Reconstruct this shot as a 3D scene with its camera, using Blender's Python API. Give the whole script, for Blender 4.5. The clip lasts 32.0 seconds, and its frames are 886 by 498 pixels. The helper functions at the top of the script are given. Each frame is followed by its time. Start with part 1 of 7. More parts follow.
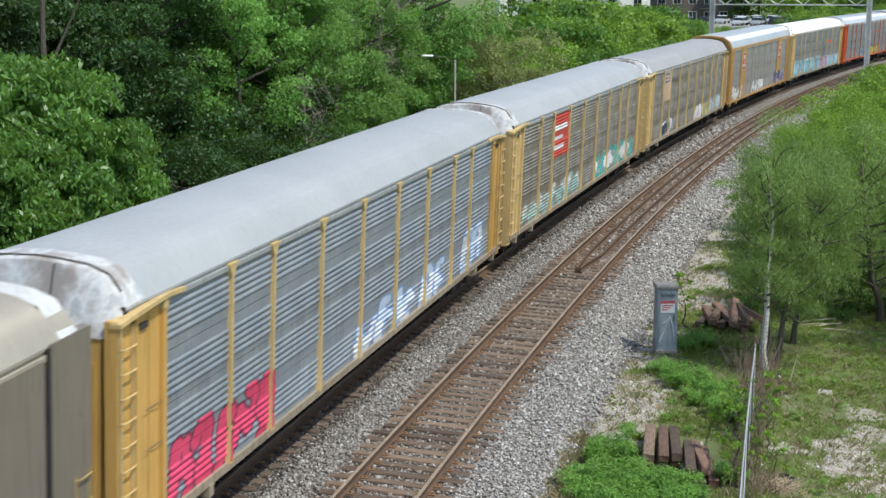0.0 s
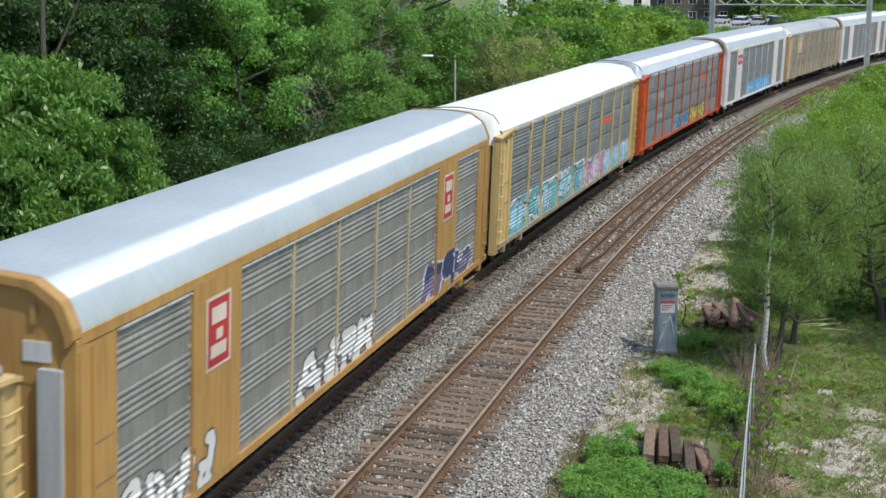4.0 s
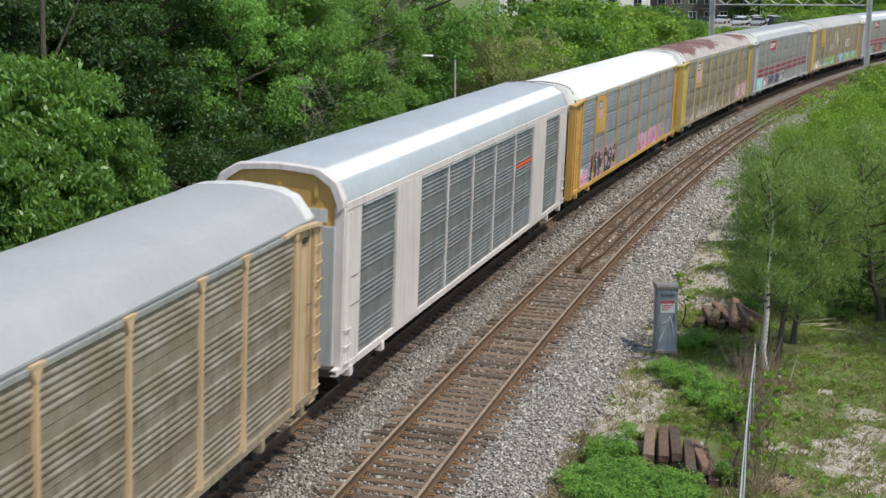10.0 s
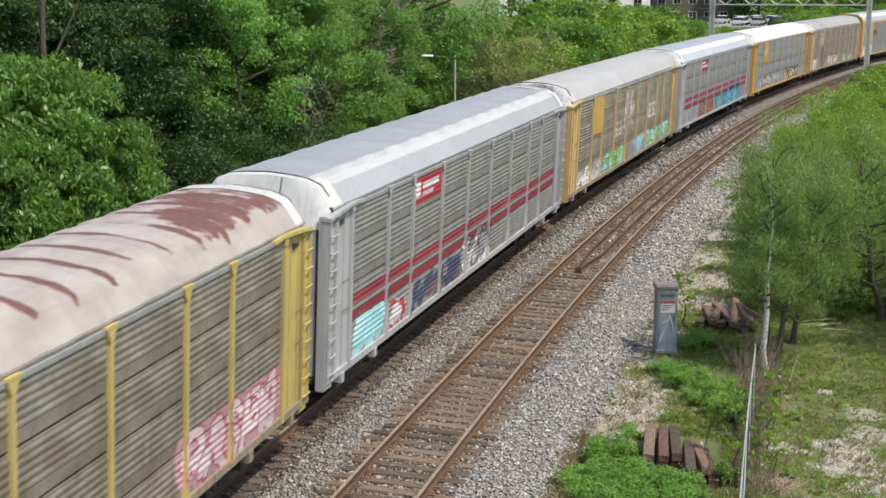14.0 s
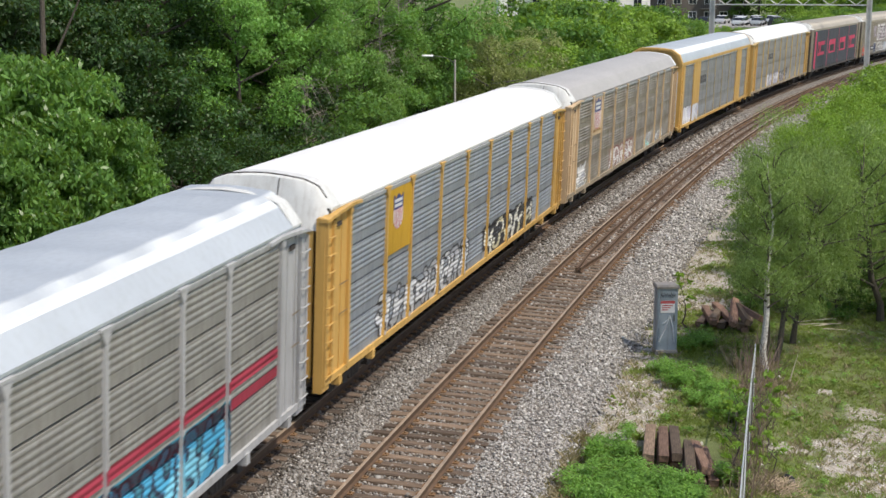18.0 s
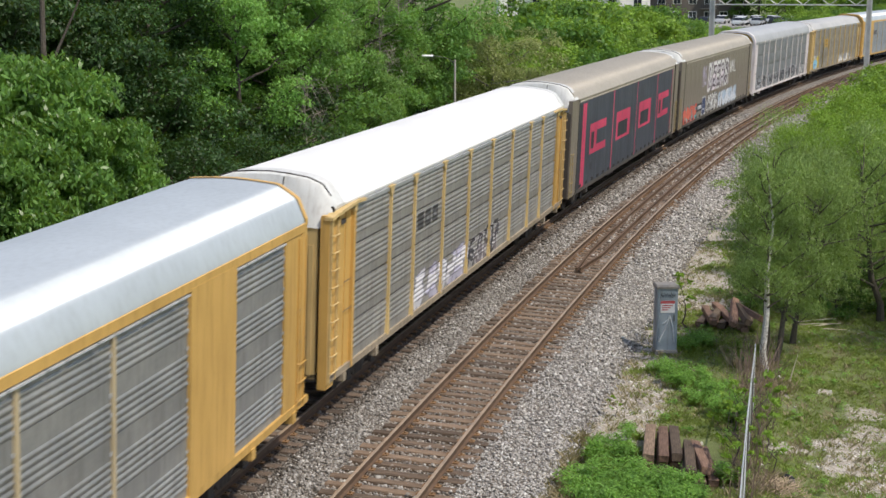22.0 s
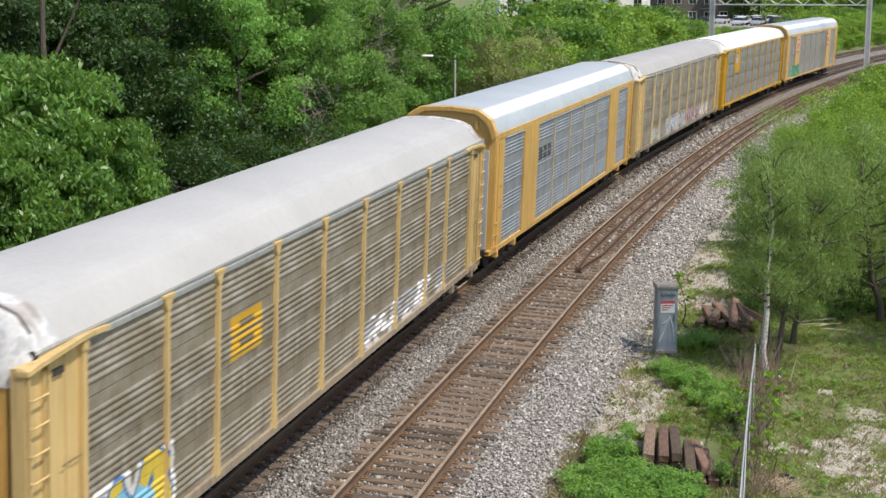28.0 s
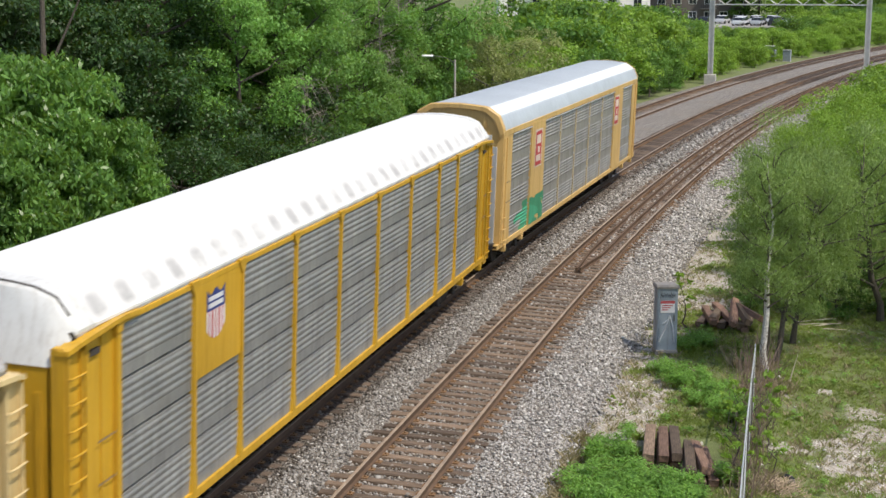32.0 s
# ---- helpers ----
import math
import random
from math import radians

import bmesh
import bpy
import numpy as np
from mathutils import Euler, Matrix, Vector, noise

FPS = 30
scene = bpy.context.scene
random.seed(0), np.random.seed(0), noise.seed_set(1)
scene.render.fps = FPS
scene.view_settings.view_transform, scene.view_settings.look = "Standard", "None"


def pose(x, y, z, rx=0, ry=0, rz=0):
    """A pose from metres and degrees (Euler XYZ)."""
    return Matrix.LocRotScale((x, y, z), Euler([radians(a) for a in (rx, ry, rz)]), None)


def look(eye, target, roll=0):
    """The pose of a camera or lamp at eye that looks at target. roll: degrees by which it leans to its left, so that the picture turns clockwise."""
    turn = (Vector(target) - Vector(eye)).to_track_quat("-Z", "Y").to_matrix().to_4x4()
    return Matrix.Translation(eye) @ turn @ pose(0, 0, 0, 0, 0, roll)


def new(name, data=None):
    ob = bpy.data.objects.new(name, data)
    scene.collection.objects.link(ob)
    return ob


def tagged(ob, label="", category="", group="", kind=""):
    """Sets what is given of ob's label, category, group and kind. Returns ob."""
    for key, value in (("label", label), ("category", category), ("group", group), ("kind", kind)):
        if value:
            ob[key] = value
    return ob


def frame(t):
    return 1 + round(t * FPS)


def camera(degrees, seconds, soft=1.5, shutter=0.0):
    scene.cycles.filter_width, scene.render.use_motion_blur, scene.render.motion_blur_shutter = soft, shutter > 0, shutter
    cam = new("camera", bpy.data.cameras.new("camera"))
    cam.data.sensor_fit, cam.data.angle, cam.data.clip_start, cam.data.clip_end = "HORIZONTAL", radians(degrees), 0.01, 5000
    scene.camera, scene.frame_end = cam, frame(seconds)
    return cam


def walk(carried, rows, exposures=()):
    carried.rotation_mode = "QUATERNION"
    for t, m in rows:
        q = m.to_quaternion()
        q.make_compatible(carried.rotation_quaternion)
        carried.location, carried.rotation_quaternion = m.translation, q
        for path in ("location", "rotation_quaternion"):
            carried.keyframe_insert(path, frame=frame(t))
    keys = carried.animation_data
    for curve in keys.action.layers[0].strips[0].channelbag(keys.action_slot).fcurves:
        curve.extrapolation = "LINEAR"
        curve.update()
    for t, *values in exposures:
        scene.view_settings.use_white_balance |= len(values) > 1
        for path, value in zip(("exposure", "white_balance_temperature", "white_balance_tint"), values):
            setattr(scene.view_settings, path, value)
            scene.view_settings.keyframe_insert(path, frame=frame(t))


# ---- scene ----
# camera: stands still on a bridge beside the line
EYE = (0.0, 0.0, 9.701)
PITCH = 10.42
cam = camera(33.31, 32.0, soft=1.5, shutter=0.16)
STAND = look(EYE, (0.0, math.cos(radians(PITCH)), EYE[2] - math.sin(radians(PITCH))))
BASE = 0.36
walk(cam, [(0.0, STAND), (32.0, STAND)], exposures=[(t, BASE + e, k, g) for t, e, k, g in (
    (0, -0.12, 6130, 6), (3.5, -0.14, 6150, 6), (6, -0.28, 6070, 7), (8, -0.28, 6220, 7), (10, -0.25, 6500, 8), (14, -0.08, 6620, 10), (18, -0.12, 6640, 11), (20, -0.2, 6640, 11), (22.5, -0.17, 6640, 11), (23.6, -0.2, 6640, 11), (24.6, -0.04, 6640, 11), (25, 0.0, 6640, 11), (28, 0.0, 6640, 11), (32, -0.05, 6640, 11))])

# daylight: high clear sun from the right, blue sky
SUN_DIR = Vector((0.46, -0.38, 1.0)).normalized()
world = bpy.data.worlds.new("world")
scene.world = world
world.use_nodes = True
wn = world.node_tree
sky = wn.nodes.new("ShaderNodeTexSky")
sky.sky_type = "NISHITA"
sky.sun_disc = False
sky.sun_elevation = math.asin(SUN_DIR.z)
sky.sun_rotation = math.atan2(SUN_DIR.x, SUN_DIR.y)
sky.air_density, sky.dust_density, sky.ozone_density = 1.0, 1.5, 1.0
wn.links.new(sky.outputs[0], wn.nodes["Background"].inputs[0])
wn.nodes["Background"].inputs[1].default_value = 0.148
sun = new("sun", bpy.data.lights.new("sun", "SUN"))
sun.data.energy, sun.data.angle, sun.data.color = 3.4, radians(0.6), (1.0, 0.94, 0.82)
sun.matrix_world = look((0, 0, 60), tuple(Vector((0, 0, 60)) - SUN_DIR))


# ---- materials ----
def hexc(r, g, b):
    """Colour from 0..255 values as seen on screen."""
    return tuple(((c / 255 + 0.055) / 1.055) ** 2.4 if c > 10 else c / 255 / 12.92 for c in (r, g, b))


def nodes_of(name):
    m = bpy.data.materials.new(name)
    m.use_nodes = True
    nt = m.node_tree
    return m, nt, nt.nodes["Principled BSDF"]


def node(nt, kind, **kw):
    n = nt.nodes.new(kind)
    for k, v in kw.items():
        n.inputs[k].default_value = v
    return n


def coords(nt, scale=(1, 1, 1)):
    tc = nt.nodes.new("ShaderNodeTexCoord")
    mp = nt.nodes.new("ShaderNodeMapping")
    mp.inputs["Scale"].default_value = scale
    nt.links.new(tc.outputs["Object"], mp.inputs[0])
    return mp.outputs[0]


def noise_tex(nt, vec, scale, detail=4.0, rough=0.55):
    n = node(nt, "ShaderNodeTexNoise", Scale=scale, Detail=detail, Roughness=rough)
    nt.links.new(vec, n.inputs["Vector"])
    return n.outputs["Fac"]


def ramp(nt, fac, *stops):
    r = nt.nodes.new("ShaderNodeValToRGB")
    e = r.color_ramp.elements
    while len(e) < len(stops):
        e.new(0.5)
    for i, (pos, col) in enumerate(stops):
        e[i].position = pos
        e[i].color = (*col, 1) if len(col) == 3 else col
    nt.links.new(fac, r.inputs[0])
    return r.outputs[0]


def mix(nt, fac, a, b, mode="MIX"):
    n = nt.nodes.new("ShaderNodeMix")
    n.data_type, n.blend_type = "RGBA", mode
    for val, sock in ((fac, n.inputs[0]), (a, n.inputs[6]), (b, n.inputs[7])):
        if isinstance(val, (int, float)):
            sock.default_value = val
        elif isinstance(val, tuple):
            sock.default_value = (*val, 1)
        else:
            nt.links.new(val, sock)
    return n.outputs[2]


def bump(nt, height, bsdf, strength=0.3, distance=0.02):
    b = node(nt, "ShaderNodeBump", Strength=strength, Distance=distance)
    nt.links.new(height, b.inputs["Height"])
    nt.links.new(b.outputs[0], bsdf.inputs["Normal"])


def g3(v):
    return (v, v, v)


def paint(name, col, rough=0.5, grime=0.35, dirt=(0.09, 0.075, 0.055), metal=0.0, streak=True, rust=0.0, fade=0.12, dust=0.0):
    """Weathered paint on steel: broad fading, grimy streaks that run down, fine specks, some rust."""
    m, nt, b = nodes_of(name)
    v = coords(nt)
    big = noise_tex(nt, v, 0.45, 3)
    base = mix(nt, ramp(nt, big, (0.3, g3(0)), (0.7, g3(1))), tuple(c * (1 - fade) for c in col), tuple(min(1, c * (1 + fade) + 0.01) for c in col))
    vs = coords(nt, (5.0, 5.0, 0.35)) if streak else coords(nt, (0.8, 2, 2))
    st = noise_tex(nt, vs, 1.6, 5, 0.65)
    base = mix(nt, ramp(nt, st, (0.48, g3(0)), (0.8, g3(grime))), base, dirt)
    if dust:
        dn = noise_tex(nt, coords(nt, (0.9, 0.9, 1.6)), 1.1, 7, 0.72)
        base = mix(nt, ramp(nt, dn, (0.46, g3(0)), (0.66, g3(dust))), base, (0.50, 0.475, 0.435))
        dn = noise_tex(nt, coords(nt, (2.2, 2.2, 1.1)), 0.9, 6, 0.7)
        base = mix(nt, ramp(nt, dn, (0.52, g3(0)), (0.72, g3(dust))), base, (0.10, 0.082, 0.062))
    fine = noise_tex(nt, v, 22, 3, 0.7)
    base = mix(nt, ramp(nt, fine, (0.55, g3(0)), (0.8, g3(grime * 0.6))), base, dirt)
    if rust:
        rn = noise_tex(nt, v, 1.7, 6, 0.7)
        base = mix(nt, ramp(nt, rn, (0.62 - rust * 0.2, g3(0)), (0.72 - rust * 0.2, g3(0.85))), base, (0.11, 0.045, 0.022))
    nt.links.new(base, b.inputs["Base Color"])
    nt.links.new(ramp(nt, st, (0.3, g3(max(0.05, rough - 0.1))), (0.8, g3(min(1, rough + 0.2)))), b.inputs["Roughness"])
    b.inputs["Metallic"].default_value = metal
    bump(nt, fine, b, 0.12, 0.004)
    return m


def plain(name, col, rough=0.6, metal=0.0, var=0.15, scale=6.0):
    m, nt, b = nodes_of(name)
    n = noise_tex(nt, coords(nt), scale, 4, 0.6)
    nt.links.new(mix(nt, ramp(nt, n, (0.35, g3(0)), (0.68, g3(1))), tuple(c * (1 - var) for c in col), tuple(min(1, c * (1 + var)) for c in col)), b.inputs["Base Color"])
    b.inputs["Roughness"].default_value = rough
    b.inputs["Metallic"].default_value = metal
    bump(nt, n, b, 0.1, 0.01)
    return m


def leafy(name, dark, light, trans=0.35, scale=0.35):
    """Leaves: each leaf its own green, broad patches of lighter growth, some light through the blade."""
    m, nt, b = nodes_of(name)
    geo = nt.nodes.new("ShaderNodeNewGeometry")
    info = nt.nodes.new("ShaderNodeObjectInfo")
    n = noise_tex(nt, coords(nt), scale, 3)
    a = nt.nodes.new("ShaderNodeMath")
    a.operation = "ADD"
    nt.links.new(n, a.inputs[0])
    s = nt.nodes.new("ShaderNodeMath")
    s.operation = "MULTIPLY_ADD"
    s.inputs[1].default_value, s.inputs[2].default_value = 0.5, -0.25
    nt.links.new(geo.outputs["Random Per Island"], s.inputs[0])
    nt.links.new(s.outputs[0], a.inputs[1])
    col = ramp(nt, a.outputs[0], (0.25, dark), (0.75, light))
    hs = nt.nodes.new("ShaderNodeHueSaturation")
    mr = nt.nodes.new("ShaderNodeMapRange")
    mr.inputs["To Min"].default_value, mr.inputs["To Max"].default_value = 0.8, 1.2
    nt.links.new(info.outputs["Random"], mr.inputs["Value"])
    nt.links.new(mr.outputs[0], hs.inputs["Value"])
    nt.links.new(col, hs.inputs["Color"])
    col = hs.outputs[0]
    nt.links.new(col, b.inputs["Base Color"])
    b.inputs["Roughness"].default_value = 0.5
    b.inputs["Specular IOR Level"].default_value = 0.35
    tr = nt.nodes.new("ShaderNodeBsdfTranslucent")
    nt.links.new(mix(nt, 0.35, col, (0.35, 0.5, 0.02)), tr.inputs["Color"])
    mx = nt.nodes.new("ShaderNodeMixShader")
    mx.inputs[0].default_value = trans
    nt.links.new(b.outputs[0], mx.inputs[1])
    nt.links.new(tr.outputs[0], mx.inputs[2])
    nt.links.new(mx.outputs[0], nt.nodes["Material Output"].inputs["Surface"])
    return m


def gravel(name, stops, scale=16.0, patch=(0.0, (0, 0, 0)), strength=0.8):
    """Crushed stone: cells of different greys with dark joints, and broad stains."""
    m, nt, b = nodes_of(name)
    v = coords(nt)
    vo = node(nt, "ShaderNodeTexVoronoi", Scale=scale)
    nt.links.new(v, vo.inputs["Vector"])
    sep = nt.nodes.new("ShaderNodeSeparateColor")
    nt.links.new(vo.outputs["Color"], sep.inputs[0])
    col = ramp(nt, sep.outputs[0], *stops)
    col = mix(nt, ramp(nt, vo.outputs["Distance"], (0.35, g3(0)), (0.75, g3(0.75))), col, (0.035, 0.03, 0.026))
    if patch[0]:
        pn = noise_tex(nt, v, 0.5, 4, 0.65)
        col = mix(nt, ramp(nt, pn, (0.45, g3(0)), (0.7, g3(patch[0]))), col, patch[1])
    nt.links.new(col, b.inputs["Base Color"])
    b.inputs["Roughness"].default_value = 0.9
    inv = nt.nodes.new("ShaderNodeMath")
    inv.operation = "SUBTRACT"
    inv.inputs[0].default_value = 1.0
    nt.links.new(vo.outputs["Distance"], inv.inputs[1])
    bump(nt, inv.outputs[0], b, strength, 0.04)
    return m


def stone_mat(name, stops):
    """Loose stones: one tone for each stone."""
    m, nt, b = nodes_of(name)
    geo = nt.nodes.new("ShaderNodeNewGeometry")
    col = ramp(nt, geo.outputs["Random Per Island"], *stops)
    n = noise_tex(nt, coords(nt), 40, 3)
    col = mix(nt, ramp(nt, n, (0.4, g3(0)), (0.7, g3(0.3))), col, (0.1, 0.085, 0.07))
    nt.links.new(col, b.inputs["Base Color"])
    b.inputs["Roughness"].default_value = 0.85
    return m


def wood(name, a, b2, rough=0.85, rnd=0.35):
    m, nt, b = nodes_of(name)
    v = coords(nt, (1.5, 14, 14))
    n = noise_tex(nt, v, 1.6, 6, 0.65)
    info = nt.nodes.new("ShaderNodeObjectInfo")
    col = ramp(nt, n, (0.3, a), (0.7, b2))
    hs = nt.nodes.new("ShaderNodeHueSaturation")
    mr = nt.nodes.new("ShaderNodeMapRange")
    mr.inputs["To Min"].default_value, mr.inputs["To Max"].default_value = 1 - rnd, 1 + rnd
    nt.links.new(info.outputs["Random"], mr.inputs["Value"])
    nt.links.new(mr.outputs[0], hs.inputs["Value"])
    nt.links.new(col, hs.inputs["Color"])
    nt.links.new(hs.outputs[0], b.inputs["Base Color"])
    b.inputs["Roughness"].default_value = rough
    bump(nt, n, b, 0.6, 0.01)
    return m


BALLAST = gravel("ballast", ((0.0, (0.12, 0.106, 0.092)), (0.45, (0.24, 0.215, 0.19)), (1.0, (0.40, 0.37, 0.335))), 15, (0.5, (0.2, 0.16, 0.12)))
PALE_STONES = stone_mat("pale_stone", ((0.0, (0.30, 0.27, 0.23)), (0.4, (0.48, 0.45, 0.40)), (0.8, (0.64, 0.61, 0.56)), (1.0, (0.78, 0.76, 0.72))))
DUSTY_STONES = stone_mat("dusty_stone", ((0.0, (0.13, 0.115, 0.10)), (0.35, (0.25, 0.23, 0.207)), (0.85, (0.39, 0.37, 0.34)), (0.97, (0.50, 0.48, 0.45)), (1.0, (0.68, 0.66, 0.63))))
OILY_STONES = stone_mat("rusty_stone", ((0.0, (0.095, 0.075, 0.06)), (0.5, (0.225, 0.188, 0.155)), (0.93, (0.38, 0.33, 0.28)), (1.0, (0.48, 0.45, 0.41))))
TRAIN_STONES = stone_mat("oily_stone", ((0.0, (0.045, 0.037, 0.030)), (0.5, (0.105, 0.087, 0.072)), (0.93, (0.20, 0.172, 0.148)), (1.0, (0.40, 0.37, 0.34))))
STONES = stone_mat("ballast_stone", ((0.0, (0.165, 0.155, 0.143)), (0.35, (0.325, 0.305, 0.282)), (0.85, (0.475, 0.455, 0.425)), (1.0, (0.68, 0.66, 0.63))))
TIE = wood("tie_wood", (0.062, 0.041, 0.028), (0.212, 0.150, 0.103), rnd=0.5)
TRAIN_TIE = wood("oily_tie_wood", (0.050, 0.035, 0.026), (0.175, 0.125, 0.09), rnd=0.4)
OLD_TIE = wood("old_tie_wood", (0.085, 0.044, 0.030), (0.30, 0.185, 0.13))
RAIL_SIDE = paint("rusty_rail", (0.098, 0.055, 0.029), 0.8, 0.5, (0.03, 0.02, 0.014), streak=False)
PLATE_RUST = paint("rusty_plate", (0.21, 0.115, 0.050), 0.85, 0.5, (0.07, 0.04, 0.02), streak=False)
RAIL_TOP = plain("rail_head", (0.33, 0.25, 0.18), 0.5, 0.2, 0.2, 3)


# ---- geometry helpers ----
class Geo:
    """Collects vertices and faces for one mesh."""

    def __init__(self):
        self.v, self.f = [], []

    def quad_strip(self, a, b, close=False):
        """Faces between two rows of points of one length."""
        i = len(self.v)
        n = len(a)
        self.v += list(a) + list(b)
        for k in range(n if close else n - 1):
            self.f.append((i + k, i + (k + 1) % n, i + n + (k + 1) % n, i + n + k))
        return self

    def loft(self, rows, caps=True, close=True):
        i = len(self.v)
        n = len(rows[0])
        for r in rows:
            self.v += [tuple(q) for q in r]
        for j in range(len(rows) - 1):
            for k in range(n if close else n - 1):
                self.f.append((i + j * n + k, i + j * n + (k + 1) % n, i + (j + 1) * n + (k + 1) % n, i + (j + 1) * n + k))
        if caps and close:
            self.f.append(tuple(i + k for k in reversed(range(n))))
            self.f.append(tuple(i + (len(rows) - 1) * n + k for k in range(n)))
        return self

    def box(self, x0, x1, y0, y1, z0, z1, c=0.0):
        """A box; with c its long edges are chamfered along x."""
        if c <= 0:
            ring = [(y0, z0), (y1, z0), (y1, z1), (y0, z1)]
        else:
            ring = [(y0 + c, z0), (y1 - c, z0), (y1, z0 + c), (y1, z1 - c), (y1 - c, z1), (y0 + c, z1), (y0, z1 - c), (y0, z0 + c)]
        return self.loft([[(x, y, z) for y, z in ring] for x in (x0, x1)])

    def tube(self, pts, radii, n=8):
        """A round bar through points, with a radius at each (or one for all)."""
        pts = [Vector(p) for p in pts]
        if isinstance(radii, (int, float)):
            radii = [radii] * len(pts)
        rows = []
        side = None
        for i, p in enumerate(pts):
            d = (pts[min(i + 1, len(pts) - 1)] - pts[max(i - 1, 0)]).normalized()
            if side is None:
                side = d.orthogonal().normalized()
            side = (side - d * side.dot(d)).normalized()
            up = d.cross(side)
            rows.append([tuple(p + (side * math.cos(a) + up * math.sin(a)) * radii[i]) for a in (2 * math.pi * k / n for k in range(n))])
        return self.loft(rows)

    def mesh(self, name, smooth=False, crease=35):
        me = bpy.data.meshes.new(name)
        me.from_pydata([tuple(q) for q in self.v], [], self.f)
        if smooth:
            me.shade_smooth()
            me.set_sharp_from_angle(angle=radians(crease))
        me.update()
        return me


def fast_mesh(name, verts, faces):
    """Mesh from arrays: verts (n, 3), faces (m, k) with k corners each."""
    me = bpy.data.meshes.new(name)
    verts, faces = np.asarray(verts, np.float32), np.asarray(faces, np.int32)
    m, k = faces.shape
    me.vertices.add(len(verts))
    me.vertices.foreach_set("co", verts.ravel())
    me.loops.add(m * k)
    me.loops.foreach_set("vertex_index", faces.ravel())
    me.polygons.add(m)
    me.polygons.foreach_set("loop_start", np.arange(0, m * k, k, dtype=np.int32))
    me.update(calc_edges=True)
    return me


def thing(name, data=None, mat=None, label="", category="", group="", kind="", at=None):
    ob = new(name, data)
    if data is not None and mat is not None and not data.materials:
        data.materials.append(mat)
    if at is not None:
        ob.matrix_basis = at
    return tagged(ob, label, category, group, kind)


def part(name, me, mat, parent, label="", at=None, kind=""):
    """One mesh object under a thing or a part; a mesh that several parts share keeps its own material slot per object."""
    if isinstance(me, Geo):
        me = me.mesh(name)
    ob = new(name, me)
    ob.parent = parent
    if not me.materials:
        me.materials.append(mat)
    elif me.materials[0] != mat:
        ob.material_slots[0].link = "OBJECT"
        ob.material_slots[0].material = mat
    if at is not None:
        ob.matrix_basis = at
    return tagged(ob, label=label, kind=kind)


# ---- the line of the tracks: one long right-hand curve ----
X0, Y0, HEAD, CURVE = -7.4817, 17.5021, radians(12.95557), 0.001425
BANK = 0.0402
SPACING = 3.896


def arc(s, off=0.0):
    """Place and heading at s metres along the train's track, off metres to its right."""
    th = HEAD + CURVE * s
    x = X0 + (math.cos(HEAD) - math.cos(th)) / CURVE + off * math.cos(th)
    y = Y0 + (math.sin(th) - math.sin(HEAD)) / CURVE - off * math.sin(th)
    return x, y, th


CEN = (X0 + math.cos(HEAD) / CURVE, Y0 - math.sin(HEAD) / CURVE)
RAD = 1 / CURVE


def lateral(x, y):
    """(s, off) of a place on the ground."""
    dx, dy = x - CEN[0], y - CEN[1]
    return (math.atan2(dy, -dx) - HEAD) / CURVE, RAD - math.hypot(dx, dy)


def along(s, off, z):
    x, y, th = arc(s, off)
    return (x, y, z)


# ---- ground ----
def smooth_step(a, b, x):
    t = min(1.0, max(0.0, (x - a) / (b - a)))
    return t * t * (3 - 2 * t)


def ground_z(x, y):
    s, off = lateral(x, y)
    z = -0.62 + 0.10 * noise.noise((x * 0.13, y * 0.13, 0)) + 0.04 * noise.noise((x * 0.9, y * 0.9, 3))
    bed = min(smooth_step(-11.5, -9.0, off), 1 - smooth_step(6.6, 8.6, off))
    z = z * (1 - bed) + (-0.70) * bed
    far = math.hypot(x, y)
    z += smooth_step(120, 320, far) * 2.0 * smooth_step(-14, -60, off)
    return z


LUSH = ((5.95, 37.8, 0.5), (6.25, 36.7, 0.65), (6.6, 35.2, 0.7), (6.8, 33.8, 0.6), (6.95, 40.7, 0.7), (3.0, 29.2, 0.65), (3.7, 30.9, 0.6), (4.25, 32.3, 0.3), (3.9, 29.2, 0.75), (3.1, 28.2, 0.8), (4.4, 28.2, 0.9), (5.9, 29.2, 0.3))
BARE = ((4.9, 37.0, 1.1), (4.8, 35.5, 0.7), (4.3, 34.3, 1.0), (5.3, 39.3, 0.9), (5.6, 41.8, 1.5), (8.3, 50.5, 2.0), (9.0, 54.5, 1.8), (8.0, 46.4, 1.5), (4.55, 35.6, 1.2), (4.1, 33.6, 0.95), (3.75, 32.6, 0.8), (8.9, 31.8, 0.7), (8.8, 30.3, 0.9), (9.2, 29.0, 0.9), (9.9, 32.6, 0.6), (10.1, 34.2, 0.5), (7.6, 31.6, 0.5), (9.6, 36.2, 0.3))
DRYS = ((2.15, 28.3, 0.7), (2.35, 29.9, 0.6), (2.3, 28.9, 0.7), (2.5, 31.0, 0.6), (2.9, 32.2, 0.5), (8.3, 36.2, 0.7), (6.65, 28.9, 0.55), (8.4, 38.4, 0.6))


def inside(x, y, spots, soft=0.35):
    best = 0.0
    for a, b, r in spots:
        d = math.hypot(x - a, y - b) / r + soft * noise.noise((x * 1.3, y * 1.3, 5))
        best = max(best, 1 - smooth_step(0.75, 1.1, d))
    return best


